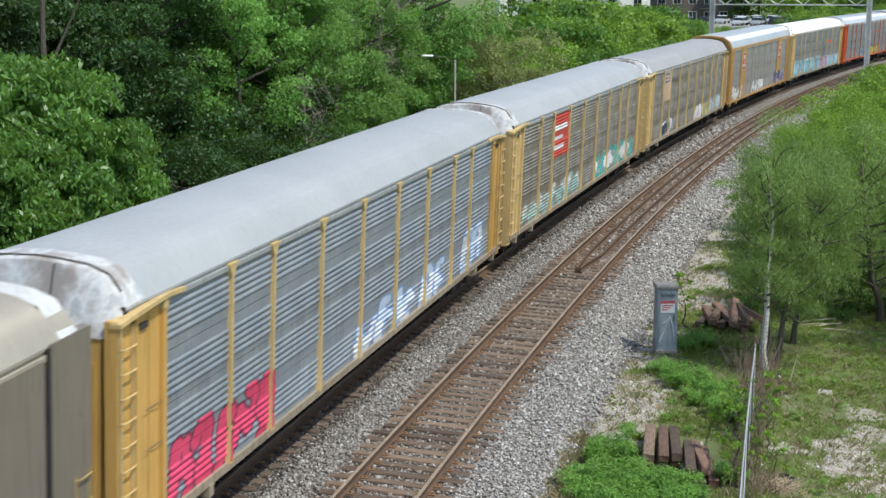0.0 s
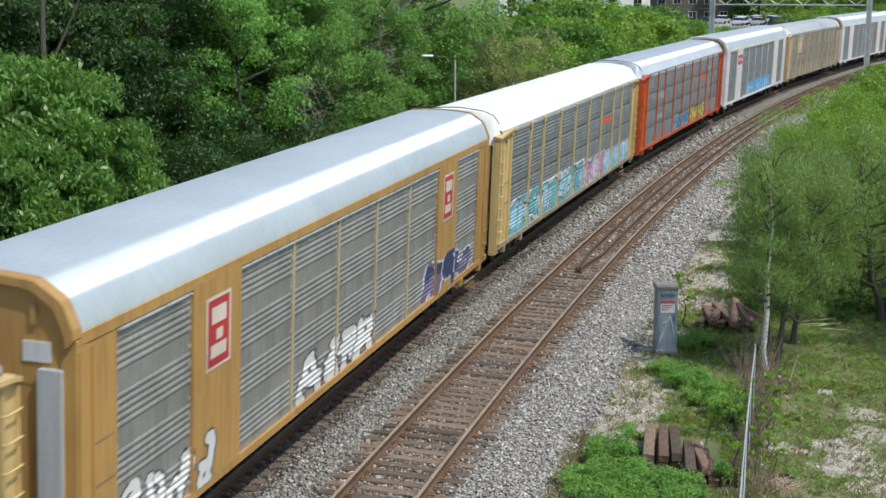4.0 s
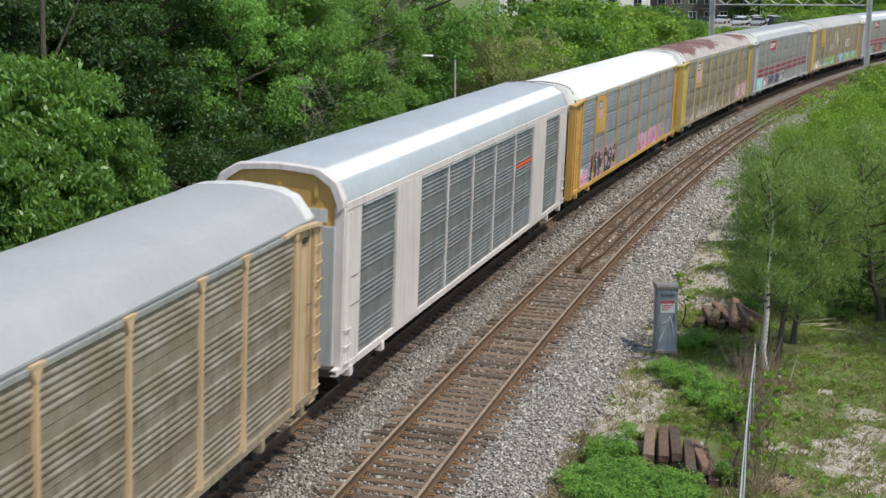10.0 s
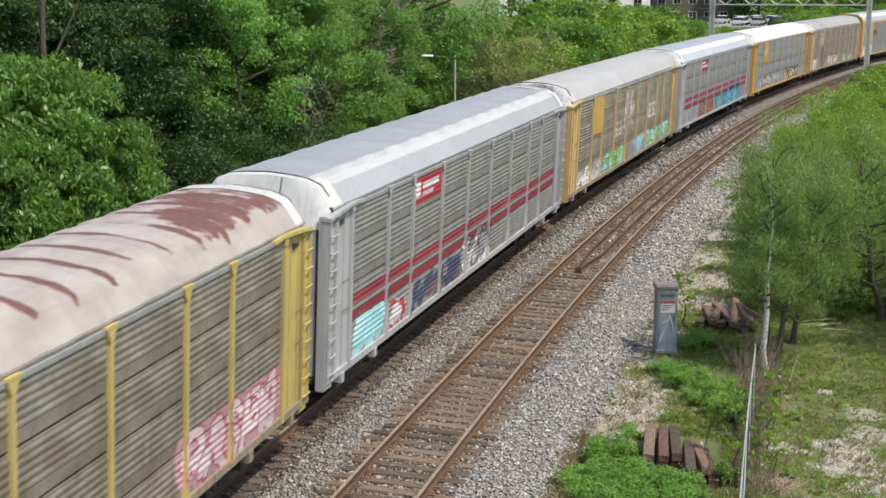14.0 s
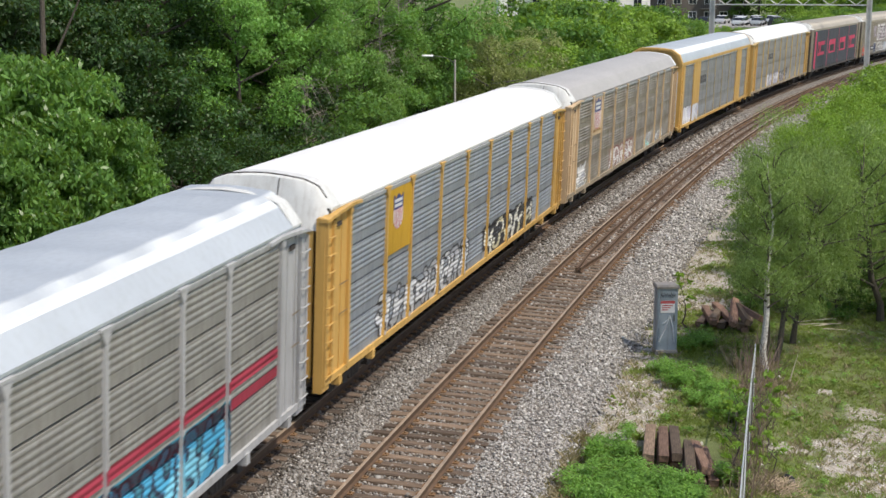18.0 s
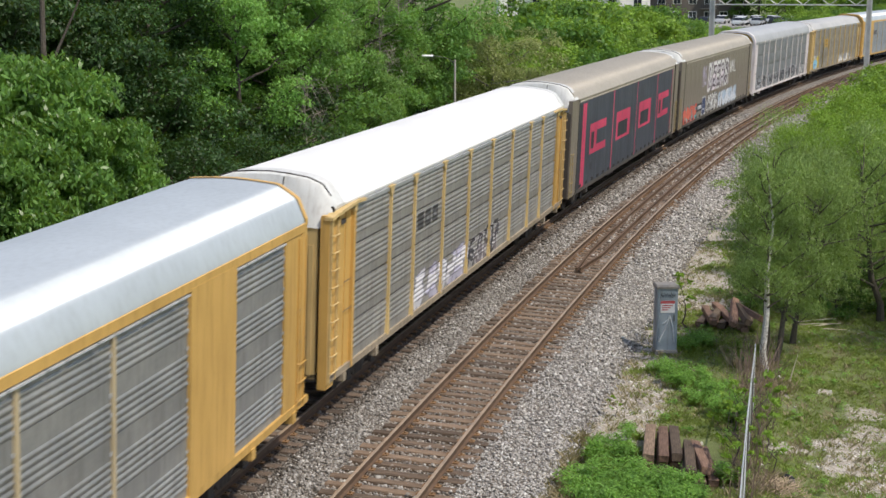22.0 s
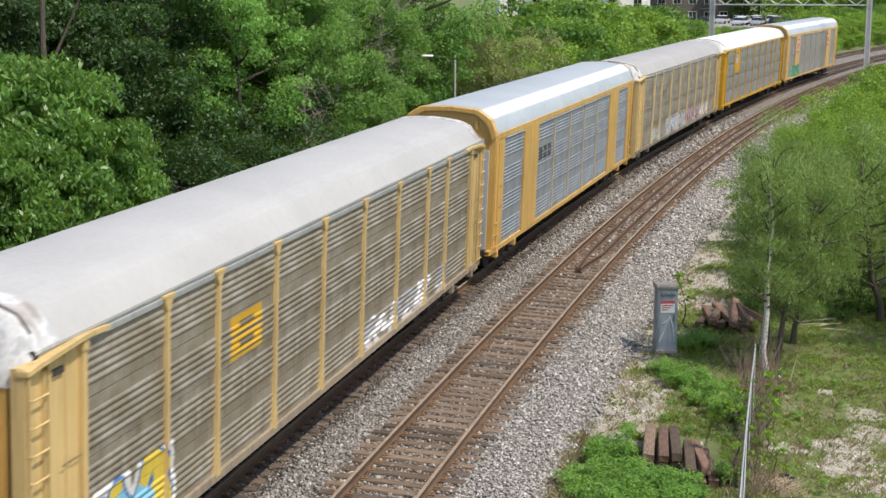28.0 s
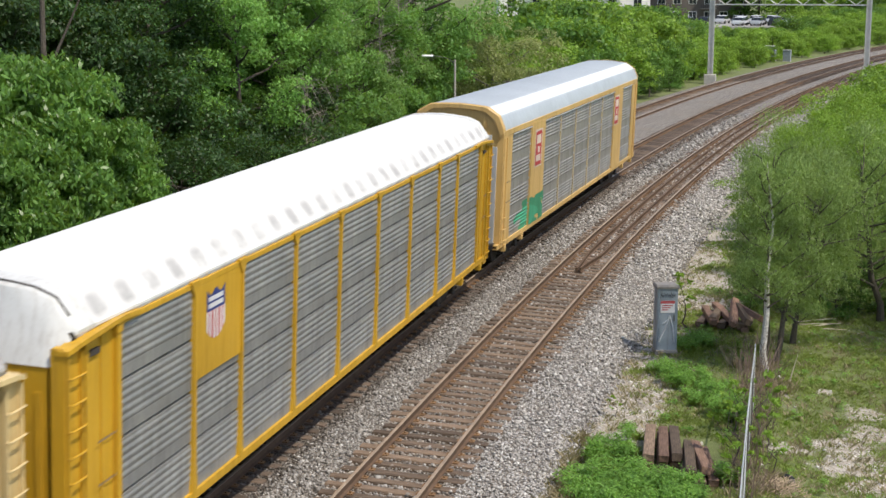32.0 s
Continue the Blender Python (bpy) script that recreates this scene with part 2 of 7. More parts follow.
def build_ground():
    rings = [0, 4, 8, 12, 16] + [16 + 0.5 * i for i in range(1, 70)] + [51 * 1.06 ** i for i in range(1, 72)]
    angs = [a for a in np.arange(-180, -22, 6.0)] + [a for a in np.arange(-22, 22, 0.8)] + [a for a in np.arange(22, 180, 6.0)]
    verts = []
    for r in rings:
        for a in angs:
            x, y = r * math.sin(radians(a)), r * math.cos(radians(a))
            verts.append((x, y, ground_z(x, y) if r < 900 else 1.0))
    n = len(angs)
    faces = [(i * n + k, i * n + (k + 1) % n, (i + 1) * n + (k + 1) % n, (i + 1) * n + k) for i in range(len(rings) - 1) for k in range(n)]
    faces = [f[::-1] for f in faces]
    me = fast_mesh("ground", verts, faces)
    att = me.attributes.new("bare", "FLOAT", "POINT")
    vals = []
    for x, y, z in verts:
        s, off = lateral(x, y)
        near = 1 - smooth_step(7.0, 8.6, off + 0.8 * noise.noise((x * 0.5, y * 0.5, 2))) if off > 0 else 0.0
        vals.append(max(inside(x, y, BARE), near, 0.6 * inside(x, y, DRYS)) if math.hypot(x, y) < 70 else near)
    att.data.foreach_set("value", vals)
    m, nt, b = nodes_of("ground_earth")
    v = coords(nt)
    n1 = noise_tex(nt, v, 0.8, 6, 0.7)
    n2 = noise_tex(nt, v, 3.5, 5, 0.7)
    n3 = noise_tex(nt, v, 30, 3, 0.7)
    grass = ramp(nt, n2, (0.3, (0.085, 0.120, 0.032)), (0.7, (0.150, 0.195, 0.055)))
    grass = mix(nt, ramp(nt, n3, (0.45, g3(0)), (0.75, g3(0.7))), grass, (0.19, 0.15, 0.095))
    vo = node(nt, "ShaderNodeTexVoronoi", Scale=17.0)
    nt.links.new(v, vo.inputs["Vector"])
    sp = nt.nodes.new("ShaderNodeSeparateColor")
    nt.links.new(vo.outputs["Color"], sp.inputs[0])
    earth = mix(nt, 0.5, ramp(nt, sp.outputs[0], (0.0, (0.19, 0.165, 0.13)), (1.0, (0.62, 0.58, 0.52))), ramp(nt, n2, (0.3, (0.20, 0.165, 0.12)), (0.7, (0.42, 0.37, 0.30))))
    at = nt.nodes.new("ShaderNodeAttribute")
    at.attribute_name = "bare"
    ad = nt.nodes.new("ShaderNodeMath")
    ad.operation = "ADD"
    nt.links.new(at.outputs["Fac"], ad.inputs[0])
    nt.links.new(n1, ad.inputs[1])
    col = mix(nt, ramp(nt, ad.outputs[0], (0.55, g3(0)), (1.05, g3(1))), grass, earth)
    nt.links.new(col, b.inputs["Base Color"])
    b.inputs["Roughness"].default_value = 0.95
    bump(nt, n3, b, 0.6, 0.03)
    thing("ground", me, m, "rough grass and pale stony earth beside the railway", "ground", kind="structure")


build_ground()


def build_bed():
    """Crushed-stone bed that carries all three tracks, with shoulders on both sides."""
    prof = [(-9.6, -0.85), (-7.4, -0.24), (-6.5, -0.17), (-1.9, -0.15), (0.75, -0.25), (1.45, -0.27), (1.75, -0.205), (2.2, -0.165), (2.6, -0.185), (2.9, -0.20), (5.0, -0.275), (5.2, -0.265), (5.5, -0.28), (6.0, -0.36), (6.45, -0.45), (7.0, -0.72), (8.8, -1.2)]
    ss = [-60 + 1.0 * i for i in range(200)] + [140 + 5.0 * i for i in range(1, 90)]
    verts = []
    for s in ss:
        for o, z in prof:
            x, y, th = arc(s, o)
            verts.append((x, y, z + 0.02 * noise.noise((x, y, 0)) - 0.05 * (abs(o) > 9)))
    n = len(prof)
    faces = [(i * n + k, i * n + k + 1, (i + 1) * n + k + 1, (i + 1) * n + k) for i in range(len(ss) - 1) for k in range(n - 1)]
    me = fast_mesh("ballast_bed", verts, faces)
    thing("ballast_bed", me, BALLAST, "grey crushed-stone ballast bed under the tracks", "ballast", kind="structure")


build_bed()


def rail_mesh(s0, s1, off, zb, step, name, head=True):
    """A rail of the usual section, laid along the curve; its foot stands at zb."""
    sec = [(-0.07, 0), (0.07, 0), (0.07, 0.012), (0.012, 0.03), (0.012, 0.125), (0.037, 0.137), (0.037, 0.165), (0.028, 0.172), (-0.028, 0.172), (-0.037, 0.165), (-0.037, 0.137), (-0.012, 0.125), (-0.012, 0.03), (-0.07, 0.012)]
    g = Geo()
    rows = []
    k = int((s1 - s0) / step) + 1
    for i in range(k + 1):
        s = s0 + (s1 - s0) * i / k
        rows.append([along(s, (off(s) if callable(off) else off) + o, zb + z) for o, z in sec])
    g.loft(rows)
    me = g.mesh(name)
    me.materials.append(RAIL_SIDE)
    me.materials.append(RAIL_TOP)
    if head:
        n = len(sec)
        for i, f in enumerate(me.polygons):
            if i < k * n and i % n in (6, 7, 8):
                f.material_index = 1
    return me


def tie_mesh(name, length=2.6, w=0.23, h=0.18):
    """A worn sawn tie: slightly uneven, edges rounded, ends cracked."""
    bm = bmesh.new()
    bmesh.ops.create_cube(bm, size=1)
    for v in bm.verts:
        v.co = Vector((v.co.x * length, v.co.y * w, v.co.z * h))
    bmesh.ops.bevel(bm, geom=bm.edges[:], offset=0.018, segments=1, affect="EDGES")
    rnd = random.Random(name)
    for v in bm.verts:
        v.co += Vector((rnd.uniform(-0.02, 0.02), rnd.uniform(-0.008, 0.008), rnd.uniform(-0.006, 0.006)))
    me = bpy.data.meshes.new(name)
    bm.to_mesh(me)
    bm.free()
    return me


TIES = [tie_mesh("tie_%d" % i) for i in range(4)]


def build_track(name, off, label, s_near, s_far, pieces, guard=None, joined=None, tie=TIE):
    th = thing(name, None, None, label, "railway track", "tracks", "structure")
    for sd, zz in ((-0.752, 0.06), (0.752, 0.0)):
        part("rail", rail_mesh(s_near, s_far, off + sd, zz - 0.172, 1.5, "rail"), RAIL_SIDE, th, "rusty steel rail with a worn bright head")
    rnd = random.Random(name)
    tilt = math.atan2(0.06, 1.504)
    s = pieces[0]
    while s < pieces[1]:
        x, y, h = arc(s, off + rnd.uniform(-0.06, 0.06))
        at = pose(x, y, 0.03 - 0.172 - 0.012 - 0.09 + rnd.uniform(-0.01, 0.0), 0, math.degrees(tilt), -math.degrees(h) + rnd.uniform(-1.2, 1.2))
        part("tie", TIES[rnd.randrange(4)], tie, th, at=at)
        s += 0.497 + rnd.uniform(-0.02, 0.02)
    # tie plates and spikes, one joined piece of hardware a track
    g = Geo()
    s = pieces[0]
    rnd = random.Random(name)
    rnd2 = random.Random(name + "plates")
    while s < pieces[1]:
        rnd.uniform(0, 1), rnd.uniform(0, 1), rnd.uniform(0, 1), rnd.randrange(4)
        for sd, zz in ((-0.752, 0.06), (0.752, 0.0)):
            for da in (-0.13, 0.13):
                x, y, h = arc(s, off + sd + da)
                k = 0.07
                c, sn = math.cos(h), math.sin(h)
                z = zz - 0.172
                q = [(x + a * c + b * sn, y - a * sn + b * c) for a, b in ((-0.06, -k), (0.06, -k), (0.06, k), (-0.06, k))]
                g.loft([[(a, b, zq) for a, b in q] for zq in (z - 0.015, z + 0.008)])
                q = [(x + a * c + b * sn, y - a * sn + b * c) for a, b in ((-0.02, -0.02), (0.02, -0.02), (0.02, 0.02), (-0.02, 0.02))]
                g.loft([[(a, b, zq) for a, b in q] for zq in (z, z + 0.04)])
        s += 0.497 + rnd.uniform(-0.02, 0.02)
    part("tie_plates", g, PLATE_RUST, th, "rusty tie plates and spikes", kind="stuff")
    if joined:
        g = Geo()
        s = joined[0]
        while s < joined[1]:
            row = []
            for ds in (-0.115, 0.115):
                row.append([along(s + ds, off + o, z) for o, z in ((-1.3, -0.32), (1.3, -0.32), (1.3, -0.155), (-1.3, -0.10))])
            g.loft(row)
            s += 0.5
        part("far_ties", g, tie, th, "weathered wooden ties", kind="stuff")
    if guard:
        a, bb = guard
        for sd in (-1, 1):
            fo = lambda s, sd=sd: off - 0.06 * (1 - smooth_step(a, a + 3.0, s)) + sd * (0.06 + 0.20 * smooth_step(a, a + 3.4, s))
            part("guard_rail", rail_mesh(a, bb, fo, -0.165, 0.4, "guard_rail", False), RAIL_SIDE, th, "rusty inner guard rail that tapers to a point")
    return th


NEAR_OFF = SPACING
FAR_OFF = -5.2


build_track("near_track", NEAR_OFF, "single railway track with rusty rails, worn wooden ties and inner guard rails", -40, 330, (-6, 132), guard=(33.8, 130), joined=(132.2, 260))
build_track("train_track", 0.0, "railway track that carries the freight train", -700, 330, (-4, 130), joined=(130.2, 260), tie=TRAIN_TIE)
build_track("far_track", FAR_OFF, "railway track behind the train beside the woods", -40, 330, (70, 130), joined=(130.2, 260))


def build_stones():
    """Loose crushed stone over the bed, each with its own turn and size, one heap of stuff."""
    rng = np.random.default_rng(5)
    ss, oo, rr = [], [], []
    for s0, s1, dens, r0 in ((6, 20, 380, 0.032), (20, 36, 280, 0.036), (36, 60, 120, 0.052), (60, 95, 45, 0.07)):
        n = int((s1 - s0) * 6.2 * dens)
        ss.append(rng.uniform(s0, s1, n))
        oo.append(np.minimum(rng.uniform(0.7, 7.15, n), 6.75 + rng.normal(0, 0.25, n)))
        rr.append(r0 * rng.lognormal(0, 0.28, n))
    s, o, r = np.concatenate(ss), np.concatenate(oo), np.concatenate(rr)
    inside = np.abs(o - NEAR_OFF) < 1.22
    keep = ~inside | (rng.random(len(s)) < 0.8)
    s, o, r, inside = s[keep], o[keep], r[keep], inside[keep]
    th = HEAD + CURVE * s
    x = X0 + (math.cos(HEAD) - np.cos(th)) / CURVE + o * np.cos(th)
    y = Y0 + (np.sin(th) - math.sin(HEAD)) / CURVE - o * np.sin(th)
    prof = np.array([(-1.9, -0.15), (0.75, -0.25), (1.45, -0.27), (1.75, -0.205), (2.2, -0.165), (2.6, -0.185), (2.9, -0.20), (5.0, -0.275), (5.2, -0.265), (5.5, -0.28), (6.0, -0.36), (6.45, -0.45), (7.0, -0.69), (8.8, -0.70)])
    z = np.interp(o, prof[:, 0], prof[:, 1]) + r * 0.35 + np.where(inside, 0.012, 0.0) + 0.02 * rng.random(len(s))
    base = np.array([(1, 0, 0), (-1, 0, 0), (0, 1, 0), (0, -1, 0), (0, 0, 1), (0, 0, -1)], float)
    tri = np.array([(0, 2, 4), (2, 1, 4), (1, 3, 4), (3, 0, 4), (2, 0, 5), (1, 2, 5), (3, 1, 5), (0, 3, 5)])
    n = len(s)
    q = base[None] * rng.uniform(0.55, 1.25, (n, 6, 1)) + rng.normal(0, 0.22, (n, 6, 3))
    ax = rng.normal(size=(n, 3))
    ax /= np.linalg.norm(ax, axis=1, keepdims=True)
    a = rng.uniform(0, 6.28, n)
    c, sn = np.cos(a)[:, None, None], np.sin(a)[:, None, None]
    k = ax[:, None, :]
    q = q * c + np.cross(np.broadcast_to(k, q.shape), q) * sn + k * np.sum(k * q, -1, keepdims=True) * (1 - c)
    q[..., 2] *= 0.75
    v = q * r[:, None, None] + np.stack([x, y, z], -1)[:, None, :]
    fresh = o + rng.normal(0, 0.25, n) > 5.0
    dark = o + rng.normal(0, 0.14, n) < 1.48
    oily = inside & (rng.random(n) < 0.6)
    for mask, mat, lab in ((fresh, STONES, "loose pale grey crushed stones on the outer shoulder"), (dark, TRAIN_STONES, "loose darker stones beside the train"), (oily, OILY_STONES, "loose stones browned by rust between the ties"), (~fresh & ~oily & ~dark, DUSTY_STONES, "loose dusty grey-brown crushed stones heaped between the tracks")):
        q = v[mask]
        f = tri[None] + (np.arange(len(q)) * 6)[:, None, None]
        me = fast_mesh("loose_ballast", q.reshape(-1, 3), f.reshape(-1, 3))
        thing("loose_ballast", me, mat, lab, "stones", kind="stuff")


build_stones()


# ---- the train of covered car carriers ----
PITCH_CAR = 28.61          # from coupler to coupler
HALF = 1.585               # half the width over the side posts
END = 13.66                # half the length of the body
BAND_IN = -0.38            # the newer cars are shorter by this at each end
SMOOTH_ON = 0.33           # the smooth-sided cars stand this much further back
Z_SILL, Z_TOP = 0.98, 4.70
POSTS = (-12.05, -9.25, -7.15, -4.29, -1.43, 1.43, 4.29, 7.15, 9.25, 12.05)


def rib_profile(style):
    """(depth, height) pairs up a corrugated side sheet; depth 0 is the outer face of a rib."""
    pts = []
    z, top = Z_SILL + 0.10, Z_TOP - 0.02
    sheet = (top - z) / 4
    for k in range(4):
        a = z + k * sheet
        if style == "full":
            n, p0, pitch, d = 5, a + 0.20, 0.126, 0.0145
        elif style == "closed":
            n, p0, pitch, d = 5, a + 0.14, 0.116, 0.019
        else:
            n, p0, pitch, d = 5, a + 0.11 + 0.07 * (k % 2), 0.121, 0.024
        pts.append((d, a))
        for i in range(n):
            q = p0 + i * pitch
            pts += [(d, q), (d * 0.25, q + pitch * 0.17), (0.0, q + pitch * 0.30), (0.0, q + pitch * 0.46), (d * 0.25, q + pitch * 0.58), (d, q + pitch * 0.75)]
        if style != "closed":
            gap = 0.050 if style == "full" else 0.010
            pts += [(d, a + sheet - gap - 0.006), (0.085, a + sheet - gap), (0.085, a + sheet - 0.002)]
    pts.append((d, top))
    return pts


RIBS = {k: rib_profile(k) for k in ("full", "group", "closed")}
RIBS["flat"] = [(0.0, Z_SILL + 0.10 + (Z_TOP - 0.02 - Z_SILL - 0.10) * i / 40) for i in range(41)]
SKIN = 0.055               # the sheets stand back from the posts' faces by this


def side_sheet(style, w):
    g = Geo()
    a = [(0, -(HALF - SKIN - d), z) for d, z in RIBS[style]]
    b = [(w, y, z) for _, y, z in a]
    g.quad_strip(a, b)
    c = [(x, -(HALF - SKIN - 0.09), z) for x, z in ((0, RIBS[style][0][1]), (w, RIBS[style][0][1]))]
    d = [(x, -(HALF - SKIN - 0.09), z) for x, z in ((0, RIBS[style][-1][1]), (w, RIBS[style][-1][1]))]
    g.quad_strip(d, c)
    g.quad_strip([c[0], c[1]], [a[0], b[0]])
    g.quad_strip([a[-1], b[-1]], [d[0], d[1]])
    if style == "flat":
        for x, y0 in ((0, a), (w, b)):
            i = len(g.v)
            g.v += [y0[0], y0[-1], (x, -(HALF - SKIN - 0.09), y0[-1][2]), (x, -(HALF - SKIN - 0.09), y0[0][2])]
            g.f.append((i, i + 1, i + 2, i + 3))
    return g.mesh("side_sheet")


SHEETS = {}


def sheet_mesh(style, w):
    key = (style, round(w, 3))
    if key not in SHEETS:
        SHEETS[key] = side_sheet(style, w)
    return SHEETS[key]


def post_mesh():
    """Side post with a flared cap that reaches over the roof's edge."""
    g = Geo()
    y1, y0 = -(HALF - 0.10), -HALF
    g.loft([[(x, y, z) for x, y in ((-w, y1), (w, y1), (w * 0.8, y0), (-w * 0.8, y0))] for w, z in ((0.12, Z_SILL + 0.05), (0.105, 1.22), (0.05, 1.75), (0.05, Z_TOP - 0.20), (0.15, Z_TOP - 0.06), (0.20, Z_TOP + 0.02))])
    g.box(-0.20, 0.20, -(HALF + 0.01), -(HALF - 0.16), Z_TOP + 0.02, Z_TOP + 0.065)
    return g.mesh("side_post")


def slim_post_mesh():
    g = Geo()
    g.box(-0.055, 0.055, -(HALF - 0.030), -(HALF - 0.11), Z_SILL + 0.08, Z_TOP - 0.02, 0.008)
    return g.mesh("slim_post")


POST, SLIM = post_mesh(), slim_post_mesh()


def clip_mesh():
    """Bright clips that hold the sheets of the newer cars: along the eave and up each slim post."""
    g = Geo()
    y0, y1 = -(HALF + 0.004), -(HALF - 0.07)
    rnd = random.Random(12)
    for a, b in ((-11.98, -9.25), (-7.15, 7.15), (9.25, 11.98)):
        x = a
        while x < b - 0.1:
            w = min(rnd.uniform(0.5, 1.1), b - x)
            g.box(x, x + w - 0.06, y0 - 0.004, y1, Z_TOP - 0.125, Z_TOP - 0.095)
            x += w
    for x in (*POSTS[3:-3], -11.97, -9.30, -7.10, 7.10, 9.30, 11.97):
        z = Z_SILL + 0.3
        while z < Z_TOP - 0.3:
            d = rnd.choice((-0.085, 0.085)) if abs(x) < 7.0 else 0.0
            g.box(x + d - 0.016, x + d + 0.016, -(HALF - 0.042), y1, z - 0.03, z + 0.03)
            z += 0.30
    return g.mesh("sheet_clips")


def latch_mesh():
    g = Geo()
    g.box(END - 0.13, END - 0.02, -1.22, -0.86, 2.62, 2.74, 0.01)
    g.tube([(END - 0.04, -0.95, 2.68), (END + 0.02, -0.95, 2.68), (END + 0.02, -0.80, 2.60)], 0.018, 6)
    return g.mesh("door_latch")


def joint_mesh():
    g = Geo()
    g.box(-0.028, 0.028, -(HALF - SKIN + 0.034), -(HALF - SKIN - 0.02), Z_SILL + 0.1, Z_TOP - 0.03)
    return g.mesh("panel_joint")


def slot_mesh():
    """One dark drain slot in the foot of a smooth side."""
    g = Geo()
    g.box(-0.21, 0.21, -(HALF - SKIN + 0.039), -(HALF - SKIN + 0.01), 1.11, 1.235)
    return g.mesh("drain_slot")


CLIPS, LATCH, JOINT, SLOT = clip_mesh(), latch_mesh(), joint_mesh(), slot_mesh()
ROOF_SEC = [(1.50, 4.76), (1.545, 4.795), (1.545, 4.84), (1.40, 5.035), (1.225, 5.262), (1.195, 5.285), (1.12, 5.318), (0.92, 5.39), (0.85, 5.41), (0.45, 5.455), (0.0, 5.48)]
ROUND_SEC = [(1.50, 4.76), (1.545, 4.795), (1.545, 4.84), (1.45, 5.00), (1.36, 5.115), (1.26, 5.215), (1.12, 5.315), (0.96, 5.385), (0.80, 5.425), (0.45, 5.465), (0.0, 5.485)]
RIB_SEC = [(1.50, 4.76), (1.545, 4.795), (1.545, 4.84), (1.40, 5.02), (1.245, 5.215), (1.215, 5.242), (1.06, 5.34), (0.90, 5.425), (0.86, 5.438), (0.45, 5.462), (0.0, 5.48)]
FACET_SEC = [(1.50, 4.68), (1.56, 4.74), (1.55, 4.88), (1.40, 5.22), (1.375, 5.27), (1.335, 5.31), (1.01, 5.515), (0.96, 5.54), (0.88, 5.555), (0.45, 5.59), (0.0, 5.61)]


def roof_ring(k=1.0, drop=0.0, sec=ROOF_SEC):
    """Points across the roof from side to side; k widens it."""
    r = [(-y * k, z - drop) for y, z in sec]
    return r + [(-y, z) for y, z in r[-2::-1]]


def roof_mesh(style):
    """Roof sheets from end to end: smooth, ribbed across every sheet, or folded in flat strips."""
    g = Geo()
    rows = []
    e = END - 0.38 if style in ("smooth", "ribbed", "wavy", "round") else END + BAND_IN - 0.04
    n = 144
    sec = {"round": ROUND_SEC, "smooth": ROOF_SEC, "ribbed": ROOF_SEC, "wavy": RIB_SEC, "flush": FACET_SEC}[style]
    for i in range(n + 1):
        x = -e + 2 * e * i / n
        lift = (0.022 if i % 6 == 0 else 0.003 * math.sin(i * 1.05)) if style == "ribbed" else 0.0
        sag = 0.034 * math.sin(i * 0.62 + 0.6 * math.sin(i * 0.13)) if style == "wavy" else 0.0
        rows.append([(x, y * (1 + lift * 0.3), z + lift + sag * max(0.0, 1 - abs(y) / 1.0) ** 0.5 + 0.005 * noise.noise((x * 0.7, y, 1))) for y, z in roof_ring(sec=sec)])
    g.loft(rows, caps=False, close=False)
    inner = [[(x, y * 0.985, z - 0.05) for y, z in roof_ring(sec=sec)] for x in (e, -e)]
    g.loft(inner, caps=False, close=False)
    for r, q in ((rows[0], inner[1]), (inner[0], rows[-1])):
        g.quad_strip(q, r)
    return g.mesh("roof", style in ("smooth", "flush", "round"), 22)


ROOFS = {k: roof_mesh(k) for k in ("smooth", "ribbed", "wavy", "flush", "round")}


def eave_mesh():
    g = Geo()
    for s in (-1,):
        g.box(-END + 0.5, END - 0.5, s * (HALF - 0.03), s * (HALF - 0.12), Z_TOP - 0.065, Z_TOP + 0.035, 0.01)
    return g.mesh("eave_rail")


def sill_mesh():
    """Side sill: a long channel with brackets below."""
    g = Geo()
    y0, y1 = -(HALF - 0.01), -(HALF - 0.16)
    sec = [(y0, Z_SILL - 0.05), (y0, Z_SILL + 0.10), (y1, Z_SILL + 0.10), (y1, Z_SILL + 0.06), (y0 + 0.03, Z_SILL + 0.06), (y0 + 0.03, Z_SILL - 0.02), (y1, Z_SILL - 0.02), (y1, Z_SILL - 0.05)]
    g.loft([[(x, y, z) for y, z in sec] for x in (-END + 0.1, END - 0.1)])
    for x in (-12.6, -10.2, 10.2, 12.6):
        g.box(x - 0.10, x + 0.10, y0 - 0.03, y1, Z_SILL - 0.24, Z_SILL - 0.02)
    return g.mesh("side_sill")


def under_mesh():
    """Deck and centre sill, dark below the body."""
    g = Geo()
    g.box(-END + 0.05, END - 0.05, -(HALF - 0.17), HALF - 0.17, Z_SILL - 0.05, Z_SILL + 0.12)
    g.box(-END - 0.05, END + 0.05, -0.35, 0.35, 0.62, Z_SILL - 0.05)
    for x in range(-11, 12, 2):
        g.box(x - 0.08, x + 0.08, -(HALF - 0.2), HALF - 0.2, Z_SILL - 0.22, Z_SILL - 0.05)
    g.box(-3.2, -1.6, -1.1, -0.5, 0.45, 0.85, 0.08)
    g.box(0.6, 2.2, 0.5, 1.1, 0.45, 0.85, 0.08)
    return g.mesh("underframe")


def far_side_mesh():
    g = Geo()
    g.box(-END + 0.05, END - 0.05, HALF - 0.16, HALF - 0.06, Z_SILL - 0.1, Z_TOP + 0.02)
    return g.mesh("far_side")


